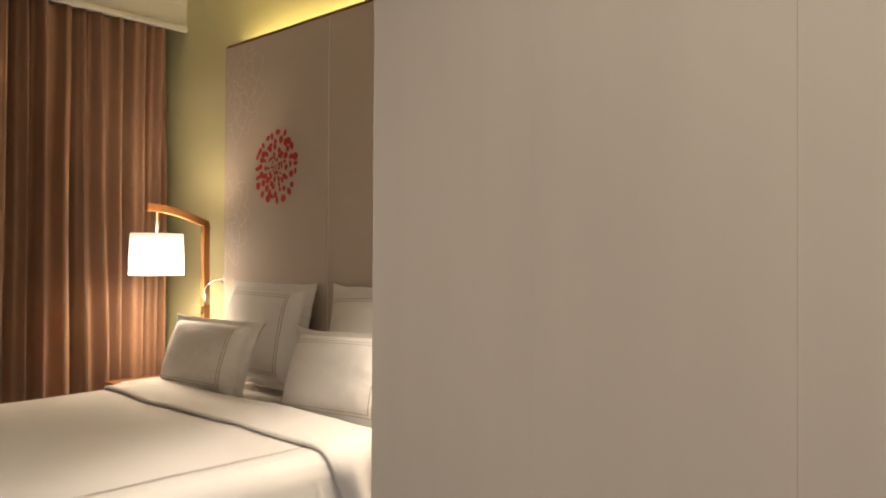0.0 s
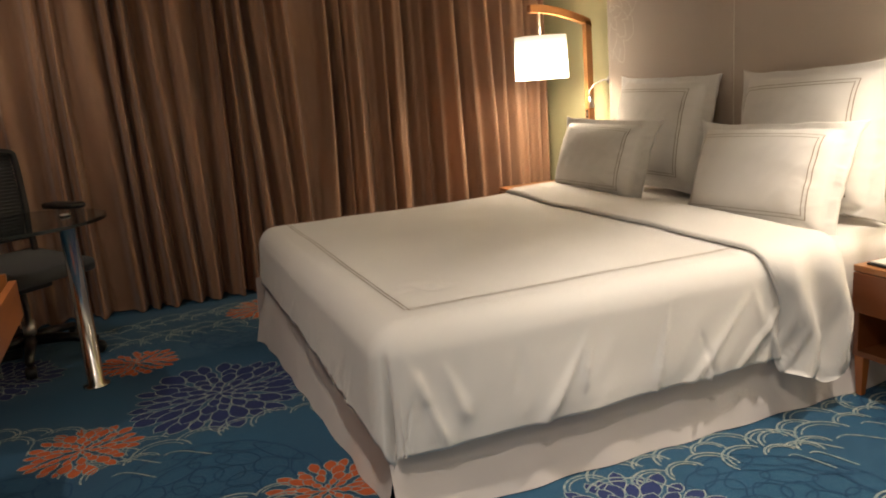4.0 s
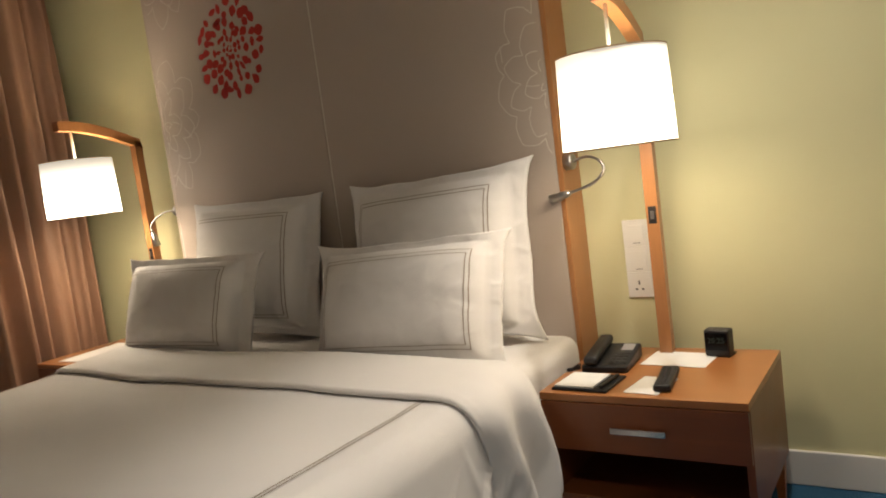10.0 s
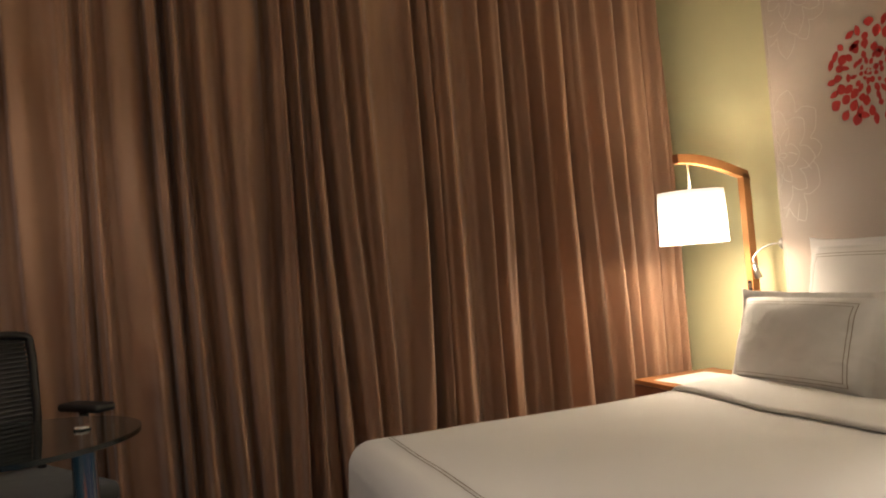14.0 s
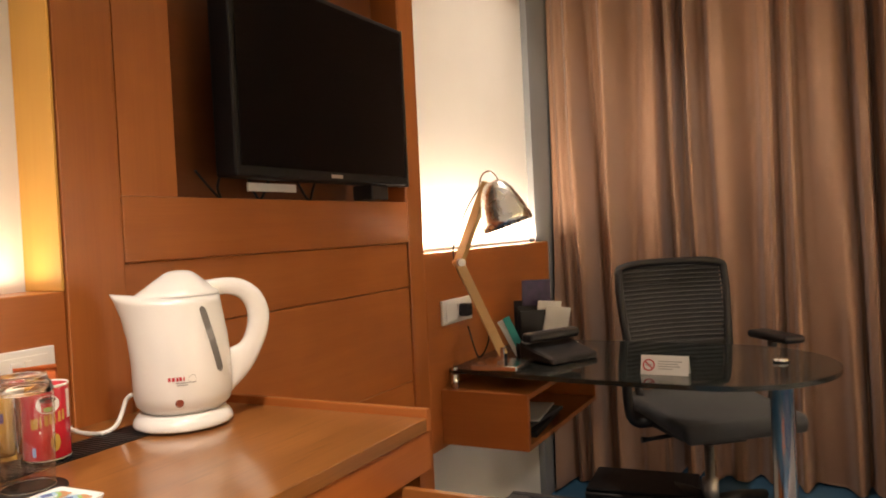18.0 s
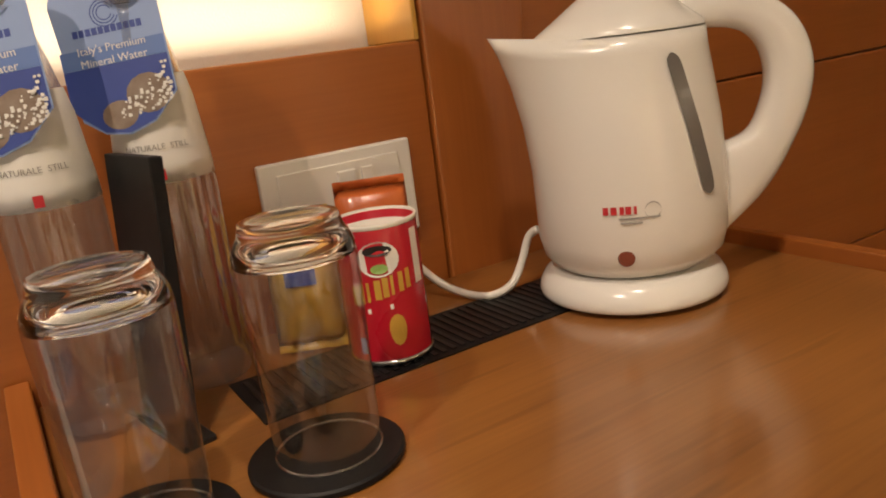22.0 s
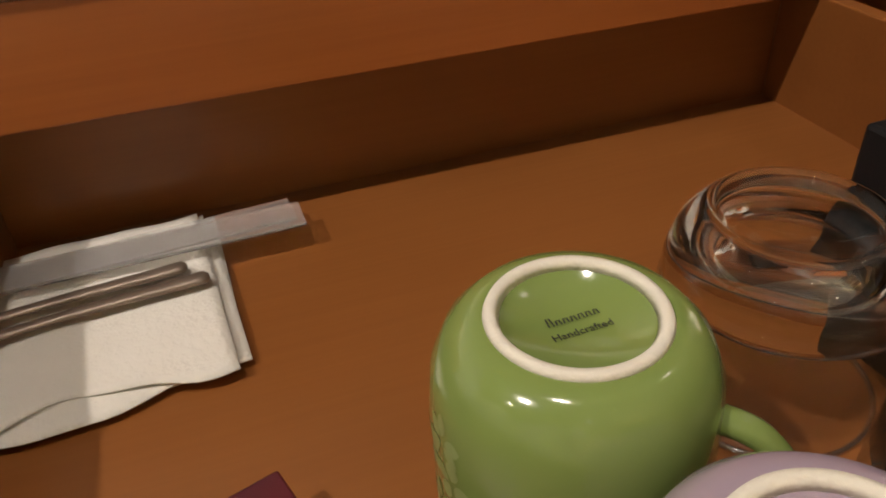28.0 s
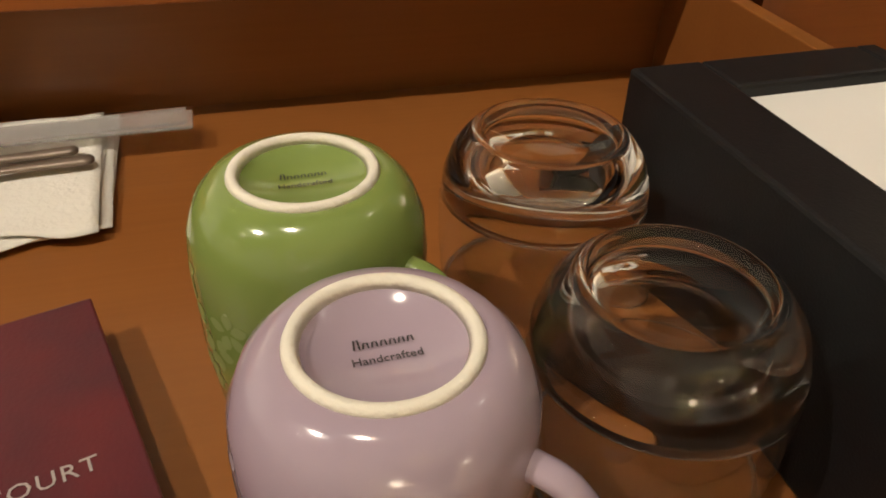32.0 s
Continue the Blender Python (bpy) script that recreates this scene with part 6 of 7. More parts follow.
bm = lathe([(0, -0.002), (0.022, 0.0), (0.034, 0.010), (0.050, 0.035), (0.062, 0.07), (0.074, 0.115), (0.076, 0.135), (0.0745, 0.135), (0.0725, 0.115), (0.060, 0.07), (0.048, 0.035), (0.03, 0.012), (0, 0.004)], 44)
bmesh.ops.transform(bm, matrix=ms, verts=bm.verts)
part("shade", bm, M["lamp_chrome"], t, "polished chrome dome shade", smooth=True)
bm = lathe([(0, 0.02), (0.014, 0.03), (0.026, 0.07), (0.022, 0.095), (0, 0.105)], 24)
bmesh.ops.transform(bm, matrix=ms, verts=bm.verts)
part("bulb", bm, M["paper"], t, smooth=True)
part("carrying_loop", tube([hd + Vector((-0.022 + 0.0 * q, 0, 0)) + Vector((0.030 * (1 - math.cos(q)), 0, 0.042 * math.sin(q))) for q in np.linspace(0, math.pi, 14)], 0.0028, 6), M["chrome"], t, smooth=True)
part("cord", tube(curve_pts([hd + Vector((-0.02, 0, 0)), hd * 0.5 + el * 0.5 + Vector((-0.03, 0.0, 0.02)), el + Vector((-0.02, 0.01, 0.0)), Vector((-0.06, 0.04, 0.12)), Vector((-0.10, 0.05, 0.02)), Vector((-0.13, 0.04, 0.12))], 40), 0.0025, 6), M["black"], t, smooth=True)

# telephone on the desk
t = thing("telephone", -3.60, -0.74, 0.755, 62, label="black desk telephone standing on the glass desk", category="telephone")
bm = box(-0.10, 0.10, -0.08, 0.08, 0.0006, 0.055, bevel=0.012)
for v in bm.verts:
    v.co.z *= 0.35 + 0.65 * (v.co.y + 0.08) / 0.16 * 1.3
part("body", bm, M["black"], t)
bm = box(-0.11, 0.11, -0.024, 0.024, 0.0, 0.032, bevel=0.012)
for v in bm.verts:
    v.co.z += 0.060 + (0.0 if abs(v.co.x) > 0.065 else 0.016)
    v.co.y += 0.03
part("handset", bm, M["black"], t)
part("display", box(-0.05, 0.05, -0.055, -0.03, 0.024, 0.026), M["mesh"], t)

t = thing("stationery_holder", -3.765, -0.47, 0.755, 35, label="black desk organiser filled with brochures and cards", category="organiser")
for y in (-0.045, 0.0, 0.05):
    part("divider", box(-0.075, 0.075, y, y + 0.004, 0.0006, 0.13 + 0.3 * (y + 0.045), bevel=0.001), M["black"], t)
part("tray", box(-0.08, 0.08, -0.06, 0.06, 0.0006, 0.025, bevel=0.002), M["black"], t)
part("brochure", box(-0.055, 0.05, 0.010, 0.016, 0.02, 0.235, m=pose(0, 0, 0, 4, 0, 0)), M["brochure_print"], t, "dark purple printed brochure")
part("brochure", box(-0.02, 0.065, -0.024, -0.018, 0.02, 0.165, m=pose(0, 0, 0, 6, 5, 0)), M["paper"], t, "white leaflet")
part("brochure", box(-0.005, 0.085, -0.040, -0.036, 0.02, 0.155, m=pose(0, 0, 0, 8, 9, 0)), M["paper"], t, "white leaflet")
t = thing("pen_cup", -3.72, -0.74, 0.755, label="small cup with a teal card and white paper", category="pen cup")
part("cup", lathe([(0, 0.0006), (0.022, 0.0006), (0.026, 0.05), (0.024, 0.05), (0.020, 0.004), (0, 0.004)], 28), M["black"], t, smooth=True)
part("teal_card", box(-0.008, 0.016, -0.002, 0.002, 0.01, 0.15, m=pose(0, 0, 0, 12, -22, 20)), M["teal_card"], t)
part("white_card", box(-0.02, 0.0, 0.004, 0.007, 0.01, 0.145, m=pose(0, 0, 0, 10, -26, 20)), M["paper"], t)

t = thing("tent_card", -3.232, -0.908, 0.755, 0, label="white no-smoking tent card on the glass desk", category="sign")
bm = bmesh.new()
add_prism(bm, [(-0.02, 0), (0.0, 0.052), (0.02, 0), (0.0185, 0), (0.0, 0.0475), (-0.0185, 0)], -0.065, 0.065)
bmesh.ops.transform(bm, matrix=pose(0, 0, 0.0006, 90, 0, 90), verts=bm.verts)
part("card", bm, M["paper"], t)
fm = Matrix.Translation((0, -0.0115, 0.026)) @ pose(0, 0, 0, 69, 0, 0)
bm = bmesh.new()
add_ribbon(bm, [(0.015 * math.cos(q) - 0.043, 0.015 * math.sin(q)) for q in np.linspace(0, 2 * math.pi, 28)], 0.004, lambda a, b: (a, b, 0.0012))
add_ribbon(bm, [(-0.053, 0.010), (-0.033, -0.010)], 0.004, lambda a, b: (a, b, 0.0014))
part("no_smoking_mark", bm, M["red_ink"], t, "red no-smoking ring").matrix_local = fm
bm = bmesh.new()
add_ribbon(bm, [(-0.052, 0.0), (-0.034, 0.0)], 0.003, lambda a, b: (a, b, 0.0010))
for z, w in ((0.011, 0.065), (0.004, 0.055), (-0.003, 0.06), (-0.010, 0.04)):
    add_ribbon(bm, [(-0.018, z), (-0.018 + w, z)], 0.0022, lambda a, b: (a, b, 0.0012))
part("print_bars", bm, M["grey_ink"], t).matrix_local = fm

# ---- office chair ----
ch = thing("office_chair", -3.246, -0.085, 0, 40, label="black office chair with a slatted mesh back and five-star base", category="chair")
back = part("back_frame", tube(curve_pts([(-0.20, 0.14, 0.50), (-0.225, 0.19, 0.72), (-0.235, 0.22, 0.95), (-0.20, 0.225, 1.005), (0.0, 0.235, 1.015), (0.20, 0.225, 1.005), (0.235, 0.22, 0.95), (0.225, 0.19, 0.72), (0.20, 0.14, 0.50)], 64), 0.016, 10), M["black"], ch, smooth=True)
for i in range(24):
    z = 0.585 + 0.0178 * i
    y = 0.16 + 0.07 * (z - 0.5) / 0.5
    part("slat", tube([(-0.222, y, z), (-0.11, y + 0.028, z), (0, y + 0.038, z), (0.11, y + 0.028, z), (0.222, y, z)], 0.0052, 6), M["mesh"], back)
bm = bmesh.new()
nz = 12
rows = [[bm.verts.new((x, 0.165 + 0.07 * (z - 0.5) / 0.5 + 0.038 * (1 - (x / 0.222) ** 2) + 0.008, z)) for x in np.linspace(-0.222, 0.222, 15)] for z in np.linspace(0.56, 1.0, nz)]
for a, b in zip(rows, rows[1:]):
    for i in range(14):
        bm.faces.new((a[i], a[i + 1], b[i + 1], b[i]))
part("mesh_backing", bm, M["black"], back, smooth=True)
part("lumbar_pad", box(-0.19, 0.19, 0.150, 0.175, 0.57, 0.70, bevel=0.012, seg=3), M["black"], ch, smooth=True)
bm = box(-0.245, 0.245, -0.26, 0.22, 0.44, 0.50, bevel=0.025, seg=4)
for v in bm.verts:
    v.co.z -= 0.05 * max(0, (-v.co.y - 0.12) / 0.14) ** 2
    v.co.z += 0.015 * (v.co.x / 0.24) ** 2
part("seat", bm, M["grey_cloth"], ch, smooth=True)
part("seat_shell", box(-0.23, 0.23, -0.22, 0.22, 0.415, 0.445, bevel=0.012), M["black"], ch)
part("mechanism", box(-0.09, 0.09, -0.12, 0.12, 0.36, 0.42, bevel=0.012), M["black"], ch)
part("lever", tube([(-0.08, -0.02, 0.39), (-0.26, -0.03, 0.385), (-0.29, -0.03, 0.385)], [0.008, 0.008, 0.012], 8), M["black"], ch)
part("back_bracket", tube(curve_pts([(0, 0.08, 0.40), (0, 0.22, 0.42), (0, 0.25, 0.55), (0, 0.235, 0.66)], 16), 0.024, 10), M["black"], ch, smooth=True)
for s in (-1, 1):
    part("arm_post", tube(curve_pts([(s * 0.22, 0.02, 0.43), (s * 0.30, 0.03, 0.46), (s * 0.31, 0.03, 0.70)], 14), 0.018, 10), M["black"], ch, smooth=True)
    part("arm_pad", box(s * 0.31 - 0.045, s * 0.31 + 0.045, -0.11, 0.13, 0.700, 0.732, bevel=0.014, seg=3), M["black"], ch, smooth=True)
part("gas_lift", lathe([(0, 0.08), (0.03, 0.08), (0.03, 0.2), (0.018, 0.205), (0.018, 0.37), (0, 0.37)], 24), M["steel"], ch, smooth=True)
for i in range(5):
    a = 2 * math.pi * i / 5 + 0.3
    c, s = math.cos(a), math.sin(a)
    part("foot_arm", tube([(0.02 * c, 0.02 * s, 0.105), (0.16 * c, 0.16 * s, 0.10), (0.31 * c, 0.31 * s, 0.075)], [0.03, 0.024, 0.018], 8), M["black"], ch, smooth=True)
    w = part("castor", lathe([(0, -0.022), (0.026, -0.022), (0.030, -0.016), (0.030, 0.016), (0.026, 0.022), (0, 0.022)], 20), M["black"], ch, smooth=True)
    w.matrix_local = Matrix.Translation((0.31 * c, 0.31 * s, 0.030)) @ pose(0, 0, 0, 90, 0, math.degrees(a))

# black case on the floor under the desk
t = thing("floor_case", -3.54, 0.10, 0, 5, label="low black case on the carpet beside the curtain", category="case")
part("case_body", box(-0.22, 0.22, -0.15, 0.15, 0.0, 0.085, bevel=0.012, seg=3), M["black"], t)
part("lid", box(-0.215, 0.215, -0.145, 0.145, 0.0855, 0.10, bevel=0.006), M["black_matt"], t)
part("label_plate", box(-0.03, 0.03, -0.1515, -0.15, 0.045, 0.056), M["silver_ink"], t)

# ---- things in the open drawer ----
PX, PY, PZ = -3.042, -2.40, DZ + 0.0004


def mug(x, y, turn, glaze, light, label):
    t = thing("mug", x, y, PZ, turn, label=label, category="mug", group="upturned mugs")
    outer = [(0.0400, 0.0), (0.0415, 0.004), (0.0432, 0.025), (0.0436, 0.064), (0.0424, 0.078), (0.0385, 0.0880), (0.0330, 0.0940), (0.0270, 0.0957)]
    inner = [(r - 0.0035, z) for r, z in outer if z < 0.08]
    pr = outer + [(0.0220, 0.0945), (0.0205, 0.0922), (0.0, 0.0918)]
    bm = lathe(pr + [], 72)
    add_lathe(bm, [(0.0400, 0.0)] + inner + [(0.030, 0.085), (0, 0.0865)], 72)
    bmesh.ops.remove_doubles(bm, verts=bm.verts, dist=1e-5)
    part("mug_body", bm, glaze, t, smooth=True)
    part("foot_ring", lathe([(0.0270, 0.0950), (0.0260, 0.0973), (0.0246, 0.0977), (0.0232, 0.0973), (0.0220, 0.0945)], 72, close=True), M["unglazed"], t, "unglazed cream foot ring", smooth=True)
    hp = curve_pts([(0.040, 0, 0.070), (0.054, 0, 0.066), (0.066, 0, 0.050), (0.066, 0, 0.032), (0.056, 0, 0.020), (0.039, 0, 0.019)], 30)
    bm = bmesh.new()
    add_tube(bm, hp, 0.0040, 12)
    for v in bm.verts:
        v.co.y *= 1.25
    part("handle", bm, glaze, t, smooth=True)
    bm = bmesh.new()
    rq = random.Random(int(turn) + 9)
    for c0, z0, n in ((282, 0.052, 8), (300, 0.038, 7), (270, 0.034, 6), (262, 0.056, 6), (288, 0.022, 7), (312, 0.052, 5), (322, 0.026, 6), (252, 0.024, 6), (276, 0.066, 5)):
        for q in range(n):
            pts = petal(0, 0, 2 * math.pi * q / n + rq.random(), 0.0015, 0.0095, 0.0026, 5)
            rw = [np.interp(z0 + b, [z for r, z in outer], [r for r, z in outer]) + 0.00015 for a, b in pts]
            bm.faces.new([bm.verts.new((r * math.cos(radians(c0 - turn) + a / 0.0435), r * math.sin(radians(c0 - turn) + a / 0.0435), z0 + b)) for r, (a, b) in zip(rw, pts)])
    part("flower_print", bm, light, t, "faint pale flower print")
    writing("Handcrafted", 0.0038, M["ink"], t, Matrix.Translation((0, 0, 0.0925)) @ pose(0, 0, 0, 0, 0, 92 - turn) @ Matrix.Translation((0, -0.0036, 0)))
    bm = bmesh.new()
    for q in range(7):
        x0 = -0.008 + 0.0024 * q
        hgt = 0.0036 if q == 0 else 0.002
        add_ribbon(bm, [(x0, 0.001), (x0 + 0.0004, 0.001 + hgt), (x0 + 0.0014, 0.001 + hgt), (x0 + 0.0015, 0.001)], 0.0005, lambda a, b: (a, b, 0.0))
    mk = part("maker_mark", bm, M["ink"], t)
    mk.matrix_local = Matrix.Translation((0, 0, 0.0926)) @ pose(0, 0, 0, 0, 0, 92 - turn)
    return t


mug(PX - 0.0905, PY - 0.013, 48, M["green"], M["green_light"], "glossy green mug standing upside down in the drawer")
mug(PX, PY - 0.0015, 50, M["purple"], M["purple_light"], "glossy mauve mug standing upside down in the drawer")
CUP = [(0.0430, 0.0), (0.0445, 0.010), (0.0462, 0.030), (0.0464, 0.050), (0.0450, 0.063), (0.0415, 0.0735), (0.0370, 0.0795), (0.0346, 0.0820), (0.0330, 0.0834), (0.0315, 0.0838), (0.0300, 0.0834), (0.0288, 0.0822), (0.0280, 0.0808)]
tumbler(PX - 0.124, PY + 0.093, PZ, "clear glass cup standing upside down in the drawer", CUP, "cup_glass", 64, 0.010, 0.027, 0.0012)
tumbler(PX - 0.018, PY + 0.096, PZ, "clear glass cup standing upside down in the drawer", CUP, "cup_glass", 64, 0.010, 0.027, 0.0012)

t = thing("presentation_box", PX - 0.148, PY + 0.1385, PZ, 2, label="black leatherette box frame holding a white sheet with a red stamp", category="box")
BW, BL, BHT, BR, BN = 0.134, 0.200, 0.0985, 0.030, 0.036
part("frame_side", box(0, BL, 0, BN, 0, BHT, bevel=0.002), M["black_matt"], t)
part("frame_side", box(0, BL, BW - 0.012, BW, 0, BHT, bevel=0.002), M["black_matt"], t)
part("frame_side", box(0, BR, BN, BW - 0.012, 0, BHT, bevel=0.002), M["black_matt"], t)
part("frame_side", box(BL - BR, BL, BN, BW - 0.012, 0, BHT, bevel=0.002), M["black_matt"], t)
sh = part("sheet", box(BR, BL - BR, BN, BW - 0.012, BHT - 0.010, BHT - 0.006), M["paper"], t, "white printed sheet")
bm = bmesh.new()
add_ribbon(bm, [(0.072 + 0.011 * math.cos(q), 0.096 + 0.011 * math.sin(q)) for q in np.linspace(0, 2 * math.pi, 28)], 0.001, lambda a, b: (a, b, BHT - 0.0055))
part("red_stamp", bm, M["red_ink"], sh)

t = thing("guest_directory", PX - 0.132, PY - 0.104, PZ, 0, label="burgundy leather guest folder with silver lettering", category="book")
mb = Matrix.Translation((0, 0, 0)) @ pose(0, 0, 0, 0, 0, 17)
part("cover", box(0, 0.165, -0.115, 0, 0.0, 0.003, bevel=0.001, m=mb), M["burgundy"], t)
part("pages", box(0.003, 0.162, -0.112, -0.004, 0.003, 0.0185, m=mb), M["paper"], t)
cv = part("cover", box(0, 0.165, -0.115, 0, 0.0185, 0.0220, bevel=0.001, m=mb), M["burgundy"], t)
bm = bmesh.new()
y = -0.1075
for q, wd in enumerate((8, 6, 6, 6, 7, 7, 7)):
    w = wd * 0.0008
    x0 = 0.0945
    c = [(x0, y), (x0 - 0.0070, y), (x0 - 0.0070, y + w), (x0, y + w)] if q % 3 else [(x0 - 0.0070, y), (x0, y + w * 0.15), (x0, y + w * 0.85), (x0 - 0.0070, y + w)]
    add_ribbon(bm, c, 0.0011, lambda a, b: mb @ Vector((a, b, 0.0224)))
    y += w + 0.0018
part("silver_letter_bars", bm, M["silver_ink"], cv, "silver lettering")
writing("COURT", 0.0098, M["silver_ink"], cv, mb @ Matrix.Translation((0.0905, -0.0325, 0.0223)) @ pose(0, 0, 0, 0, 0, 90), spacing=1.1)

t = thing("napkins", PX - 0.278, PY - 0.196, PZ, 4, label="folded white paper napkins under coffee stirrers", category="napkin")
for i in range(5):
    bm = bmesh.new()
    nx, ny = 26, 30
    g = []
    for a in range(nx + 1):
        row = []
        for b in range(ny + 1):
            sa, sb = a / nx, b / ny
            edge = 0.006 * math.sin(sb * 9 + i * 1.3) * sa ** 3 + 0.004 * noise.noise((sb * 6, i * 3.0, 1))
            x = -0.058 + (0.118 + 0.004 * ((i * 2) % 5)) * sa + edge
            y = -0.105 + (0.184 + 0.003 * ((i * 3) % 4)) * sb - 0.004 * sa * (i % 2)
            z = 0.0010 + 0.0021 * i * (1 - 0.35 * sa ** 4) + 0.0016 * (noise.noise((sa * 4, sb * 5, i)) + 0.5)
            row.append(bm.verts.new((x, y, z)))
        g.append(row)
    for a in range(nx):
        for b in range(ny):
            bm.faces.new((g[a][b], g[a + 1][b], g[a + 1][b + 1], g[a][b + 1]))
    ob = part("napkin", bm, M["napkin"], t, smooth=True)
    so = ob.modifiers.new("thick", "SOLIDIFY")
    so.thickness = 0.0007
for i, (x, y0, y1, dz) in enumerate(((-0.040, -0.13, 0.125, 0.0125), (-0.046, -0.13, 0.128, 0.0150))):
    solo("stirrer_sleeve", box(-0.012, 0.012, -0.115, 0.115, 0, 0.0022, bevel=0.0008), M["clear_film"], PX - 0.310 + 0.005 * i, PY - 0.184 + 0.004 * i, PZ + 0.0126 + 0.0026 * i, 4 - 3 * i,
         "clear plastic sleeve with stirrers lying on the napkins", "stirrer", "stirrers")
M["spoon"] = surf("dull_steel_brown", (0.24, 0.19, 0.15), (0.17, 0.13, 0.10), 0.35, 30, 0.1, 200, metal=0.5)
for i in range(2):
    sp_pts = curve_pts([(0.004, -0.12, 0.0), (0.0, -0.02, 0.0), (0.002, 0.045, 0.0), (0.003, 0.068, 0.0)], 24)
    rad = [0.0034 + 0.0032 * max(0.0, k / 23 - 0.45) for k in range(22)] + [0.0048, 0.0022]
    bm = tube(sp_pts[:24], rad[:len(sp_pts[:24])], 10)
    for v in bm.verts:
        v.co.z *= 0.5
    solo("spoon", bm, M["spoon"], PX - 0.278 + 0.013 * i, PY - 0.190 + 0.010 * i, PZ + 0.0148, 7, "dark metal teaspoon on the napkins", "spoon", "teaspoons", smooth=True)

# ---- carpet motifs ----


import itertools

lift = itertools.count()


def on_floor(h):
    """A place on the carpet, each one a hair above the last."""
    return lambda u, v: (u, v, h + 1.5e-8 * next(lift))


def mum(cx, cy, r, rr, fill, edge, layer, dense=1.0, squash=1.0):
    """A chrysanthemum: filled petals with pale outlines."""
    fb, eb = bmesh.new(), bmesh.new()
    q = 0
    for k, (a0, a1, n) in enumerate(((0.62, 1.0, 26), (0.42, 0.80, 21), (0.26, 0.58, 16), (0.12, 0.38, 11), (0.0, 0.20, 7))):
        n = max(5, int(n * dense))
        for i in range(n):
            a = 2 * math.pi * (i + 0.5 * (k % 2) + rr.uniform(-0.2, 0.2)) / n
            b1 = a1 * rr.uniform(0.90, 1.06)
            out = petal(cx, cy, a, r * a0, r * b1, r * (b1 - a0) * rr.uniform(0.20, 0.30), 6, 0.7)
            z = layer + 0.00004 * q
            q += 1
            add_patch(fb, out, on_floor(z))
            add_ribbon(eb, out + out[:1], r * 0.011 + 0.0016, on_floor(z + 0.00002))
    f = part("flower_petals", fb, fill, floor)
    e = part("flower_outlines", eb, edge, floor)
    for o in (f, e):
        o["kind"] = "stuff"


def outline_flower(cx, cy, r, rr, line, layer, w=0.006):
    bm = bmesh.new()
    line_flower(bm, cx, cy, r, 8, w, on_floor(layer), rr, 3)
    part("flower_outlines", bm, line, floor)["kind"] = "stuff"


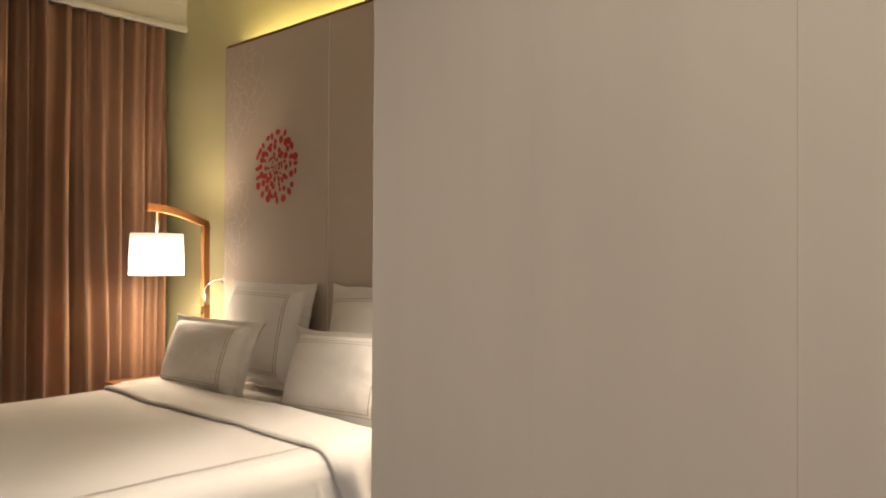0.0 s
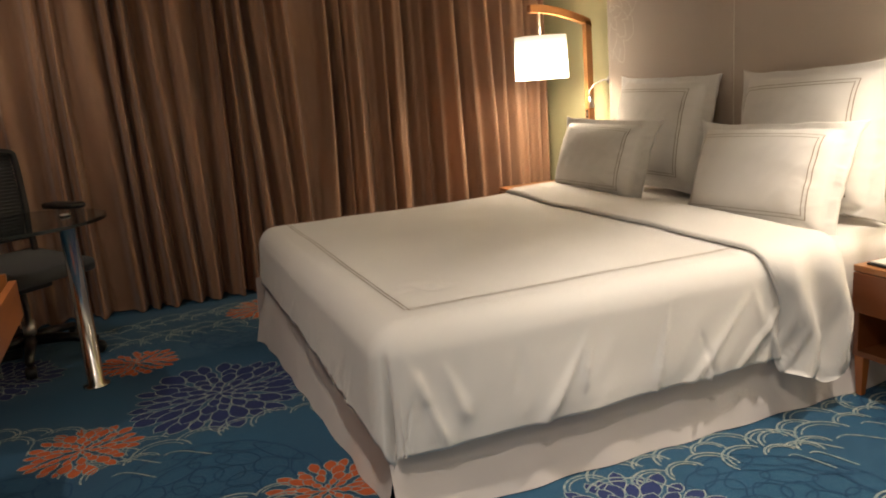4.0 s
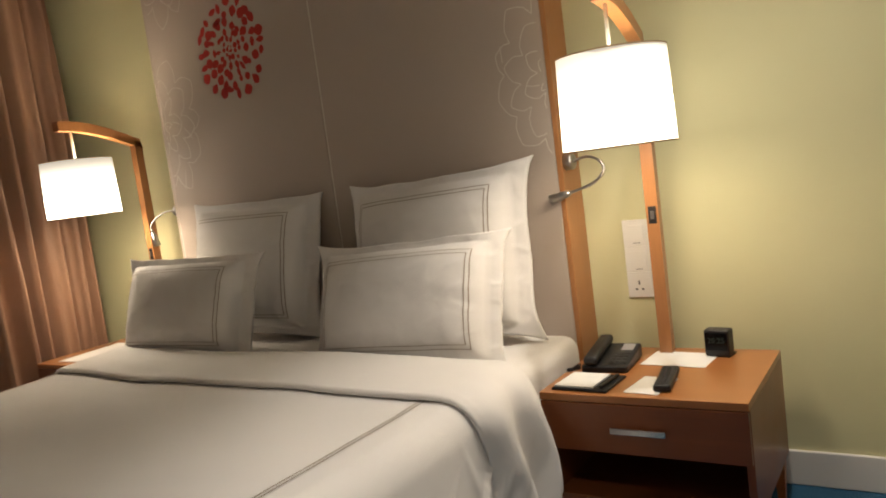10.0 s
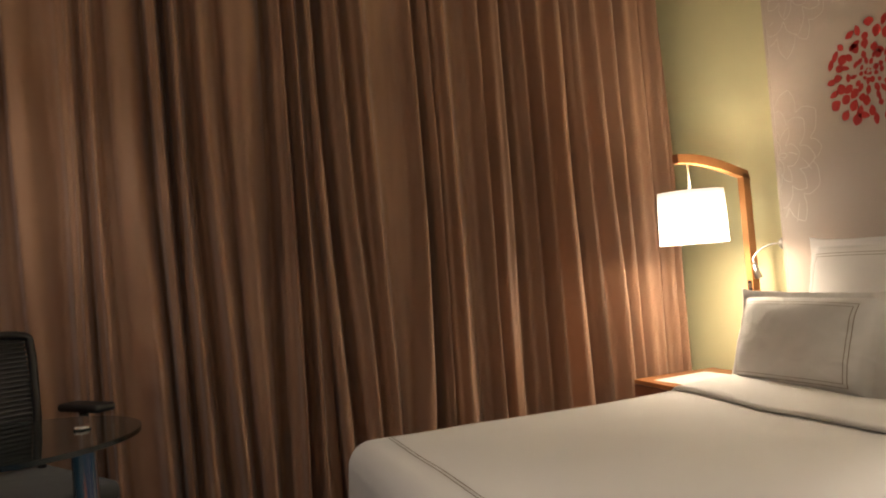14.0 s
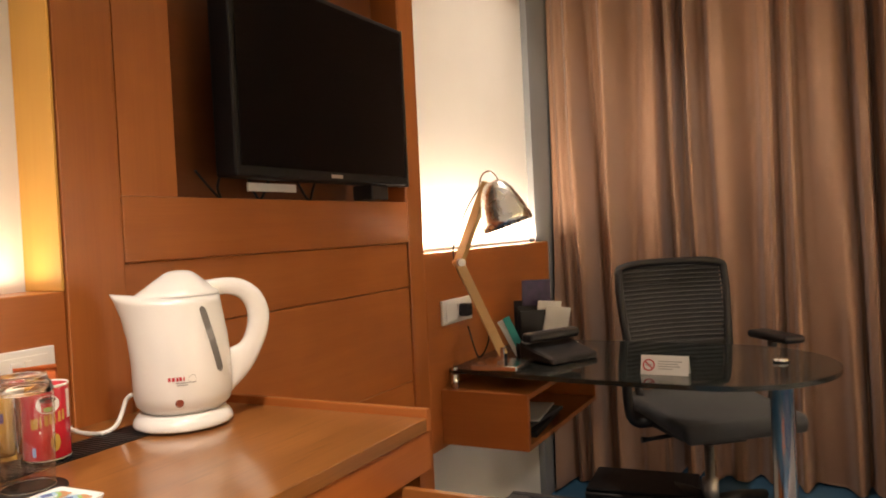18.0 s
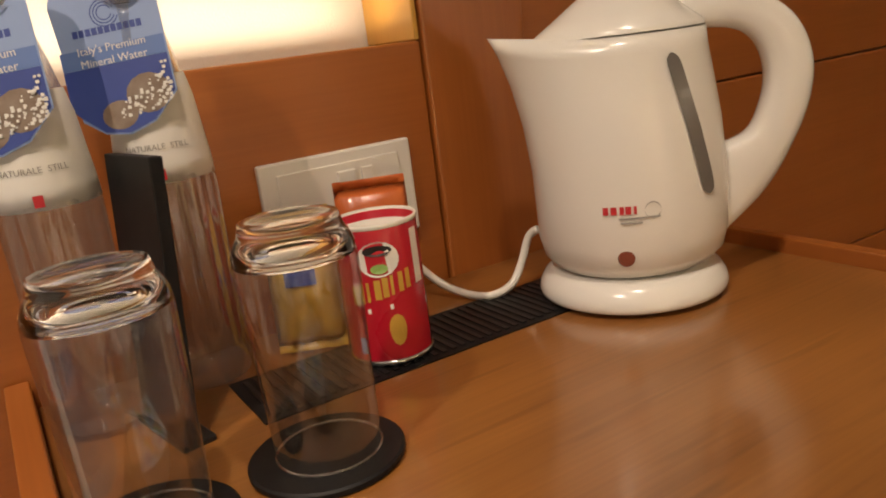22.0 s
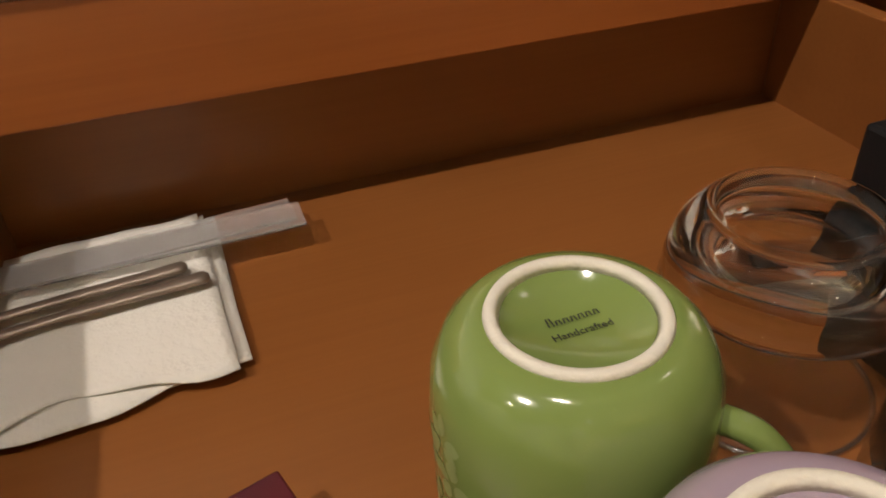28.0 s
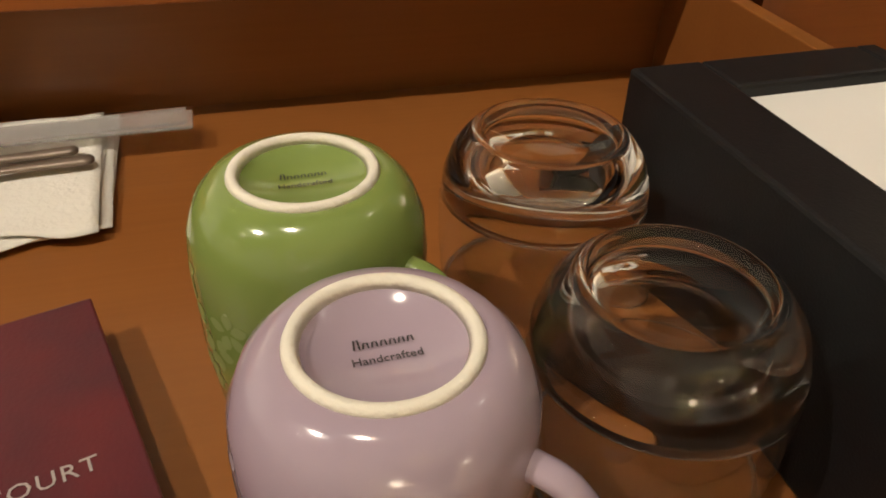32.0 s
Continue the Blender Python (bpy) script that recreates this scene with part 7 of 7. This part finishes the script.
def scroll(cx, cy, length, ang, rr, layer):
    """Cream cloud scallops: overlapping double arcs with a few curling stems."""
    bm = bmesh.new()
    c, s = math.cos(ang), math.sin(ang)
    q = 0

    def stroke(pts, w):
        nonlocal q
        q += 1
        h = layer + 0.00003 * q
        add_ribbon(bm, [(cx + px * c - py * s, cy + px * s + py * c) for px, py in pts], w, on_floor(h))

    for row in range(2):
        x = rr.uniform(0, 0.05) + 0.06 * row
        while x < length:
            r = rr.uniform(0.055, 0.105)
            y0 = 0.05 * math.sin(x * 4.0) - 0.085 * row
            a0, a1, tilt = rr.uniform(-0.1, 0.3), rr.uniform(2.7, 3.3), rr.uniform(-0.5, 0.5)
            for k, f in enumerate((1.0, 0.80)):
                e = 0.25 * k
                stroke([(x + r * f * math.cos(a + tilt), y0 + r * f * math.sin(a + tilt)) for a in np.linspace(a0 + e, a1 - e, 12)], 0.0075 - 0.002 * k)
            if rr.random() < 0.4:
                stroke([(x + 0.1 * t2 * r / 0.08, y0 - 0.02 - 0.09 * t2 + 0.03 * math.sin(4 * t2)) for t2 in np.linspace(0, 1, 9)], 0.006)
            x += r * rr.uniform(1.15, 1.6)
    part("scroll_lines", bm, M["c_cream"], floor)["kind"] = "stuff"


rf = random.Random(12)
MUMS = [(-2.47, -1.07, 0.37, 0), (-1.56, -2.66, 0.27, 0), (-2.78, -0.46, 0.19, 1), (-2.26, -2.06, 0.19, 1), (-2.98, -1.34, 0.21, 1), (-3.4, -0.35, 0.30, 0),
        (-2.1, 0.1, 0.22, 1), (-0.55, -2.98, 0.20, 1), (-2.9, -2.75, 0.33, 0), (-1.95, -3.55, 0.21, 1), (-3.2, -3.75, 0.33, 0), (-2.3, -4.6, 0.30, 0), (-1.0, 0.15, 0.30, 0)]
for mx, my, r, kind in MUMS:
    mum(mx, my, r, rf, M["c_orange"] if kind else M["c_navy"], M["c_cream"], 0.0020, 0.75 if kind else 1.0)
for mx, my, r in ((-2.58, -1.86, 0.34), (-1.16, -2.80, 0.32), (-0.32, -2.62, 0.26), (-2.25, -0.25, 0.30), (-3.3, -1.75, 0.32), (-2.3, -3.1, 0.34), (-2.75, -4.1, 0.32), (-1.6, 0.15, 0.28), (-3.35, 0.2, 0.3)):
    outline_flower(mx, my, r, rf, M["c_blue"], 0.0013)
for mx, my, ln, an in ((-3.0, -1.55, 0.95, 0.25), (-2.9, -0.15, 0.9, 0.1), (-1.60, -2.44, 0.75, -0.10), (-0.95, -2.52, 0.6, 0.1), (-3.1, -2.3, 0.8, 0.4), (-2.2, -2.75, 0.8, -0.5),
                       (-3.4, -1.0, 0.6, -0.6), (-2.6, -3.5, 0.9, 0.3), (-3.0, 0.1, 0.9, 0.15), (-1.9, -0.3, 0.7, 1.2), (-1.3, -3.1, 0.8, 0.3)):
    scroll(mx, my, ln, an, rf, 0.0015)
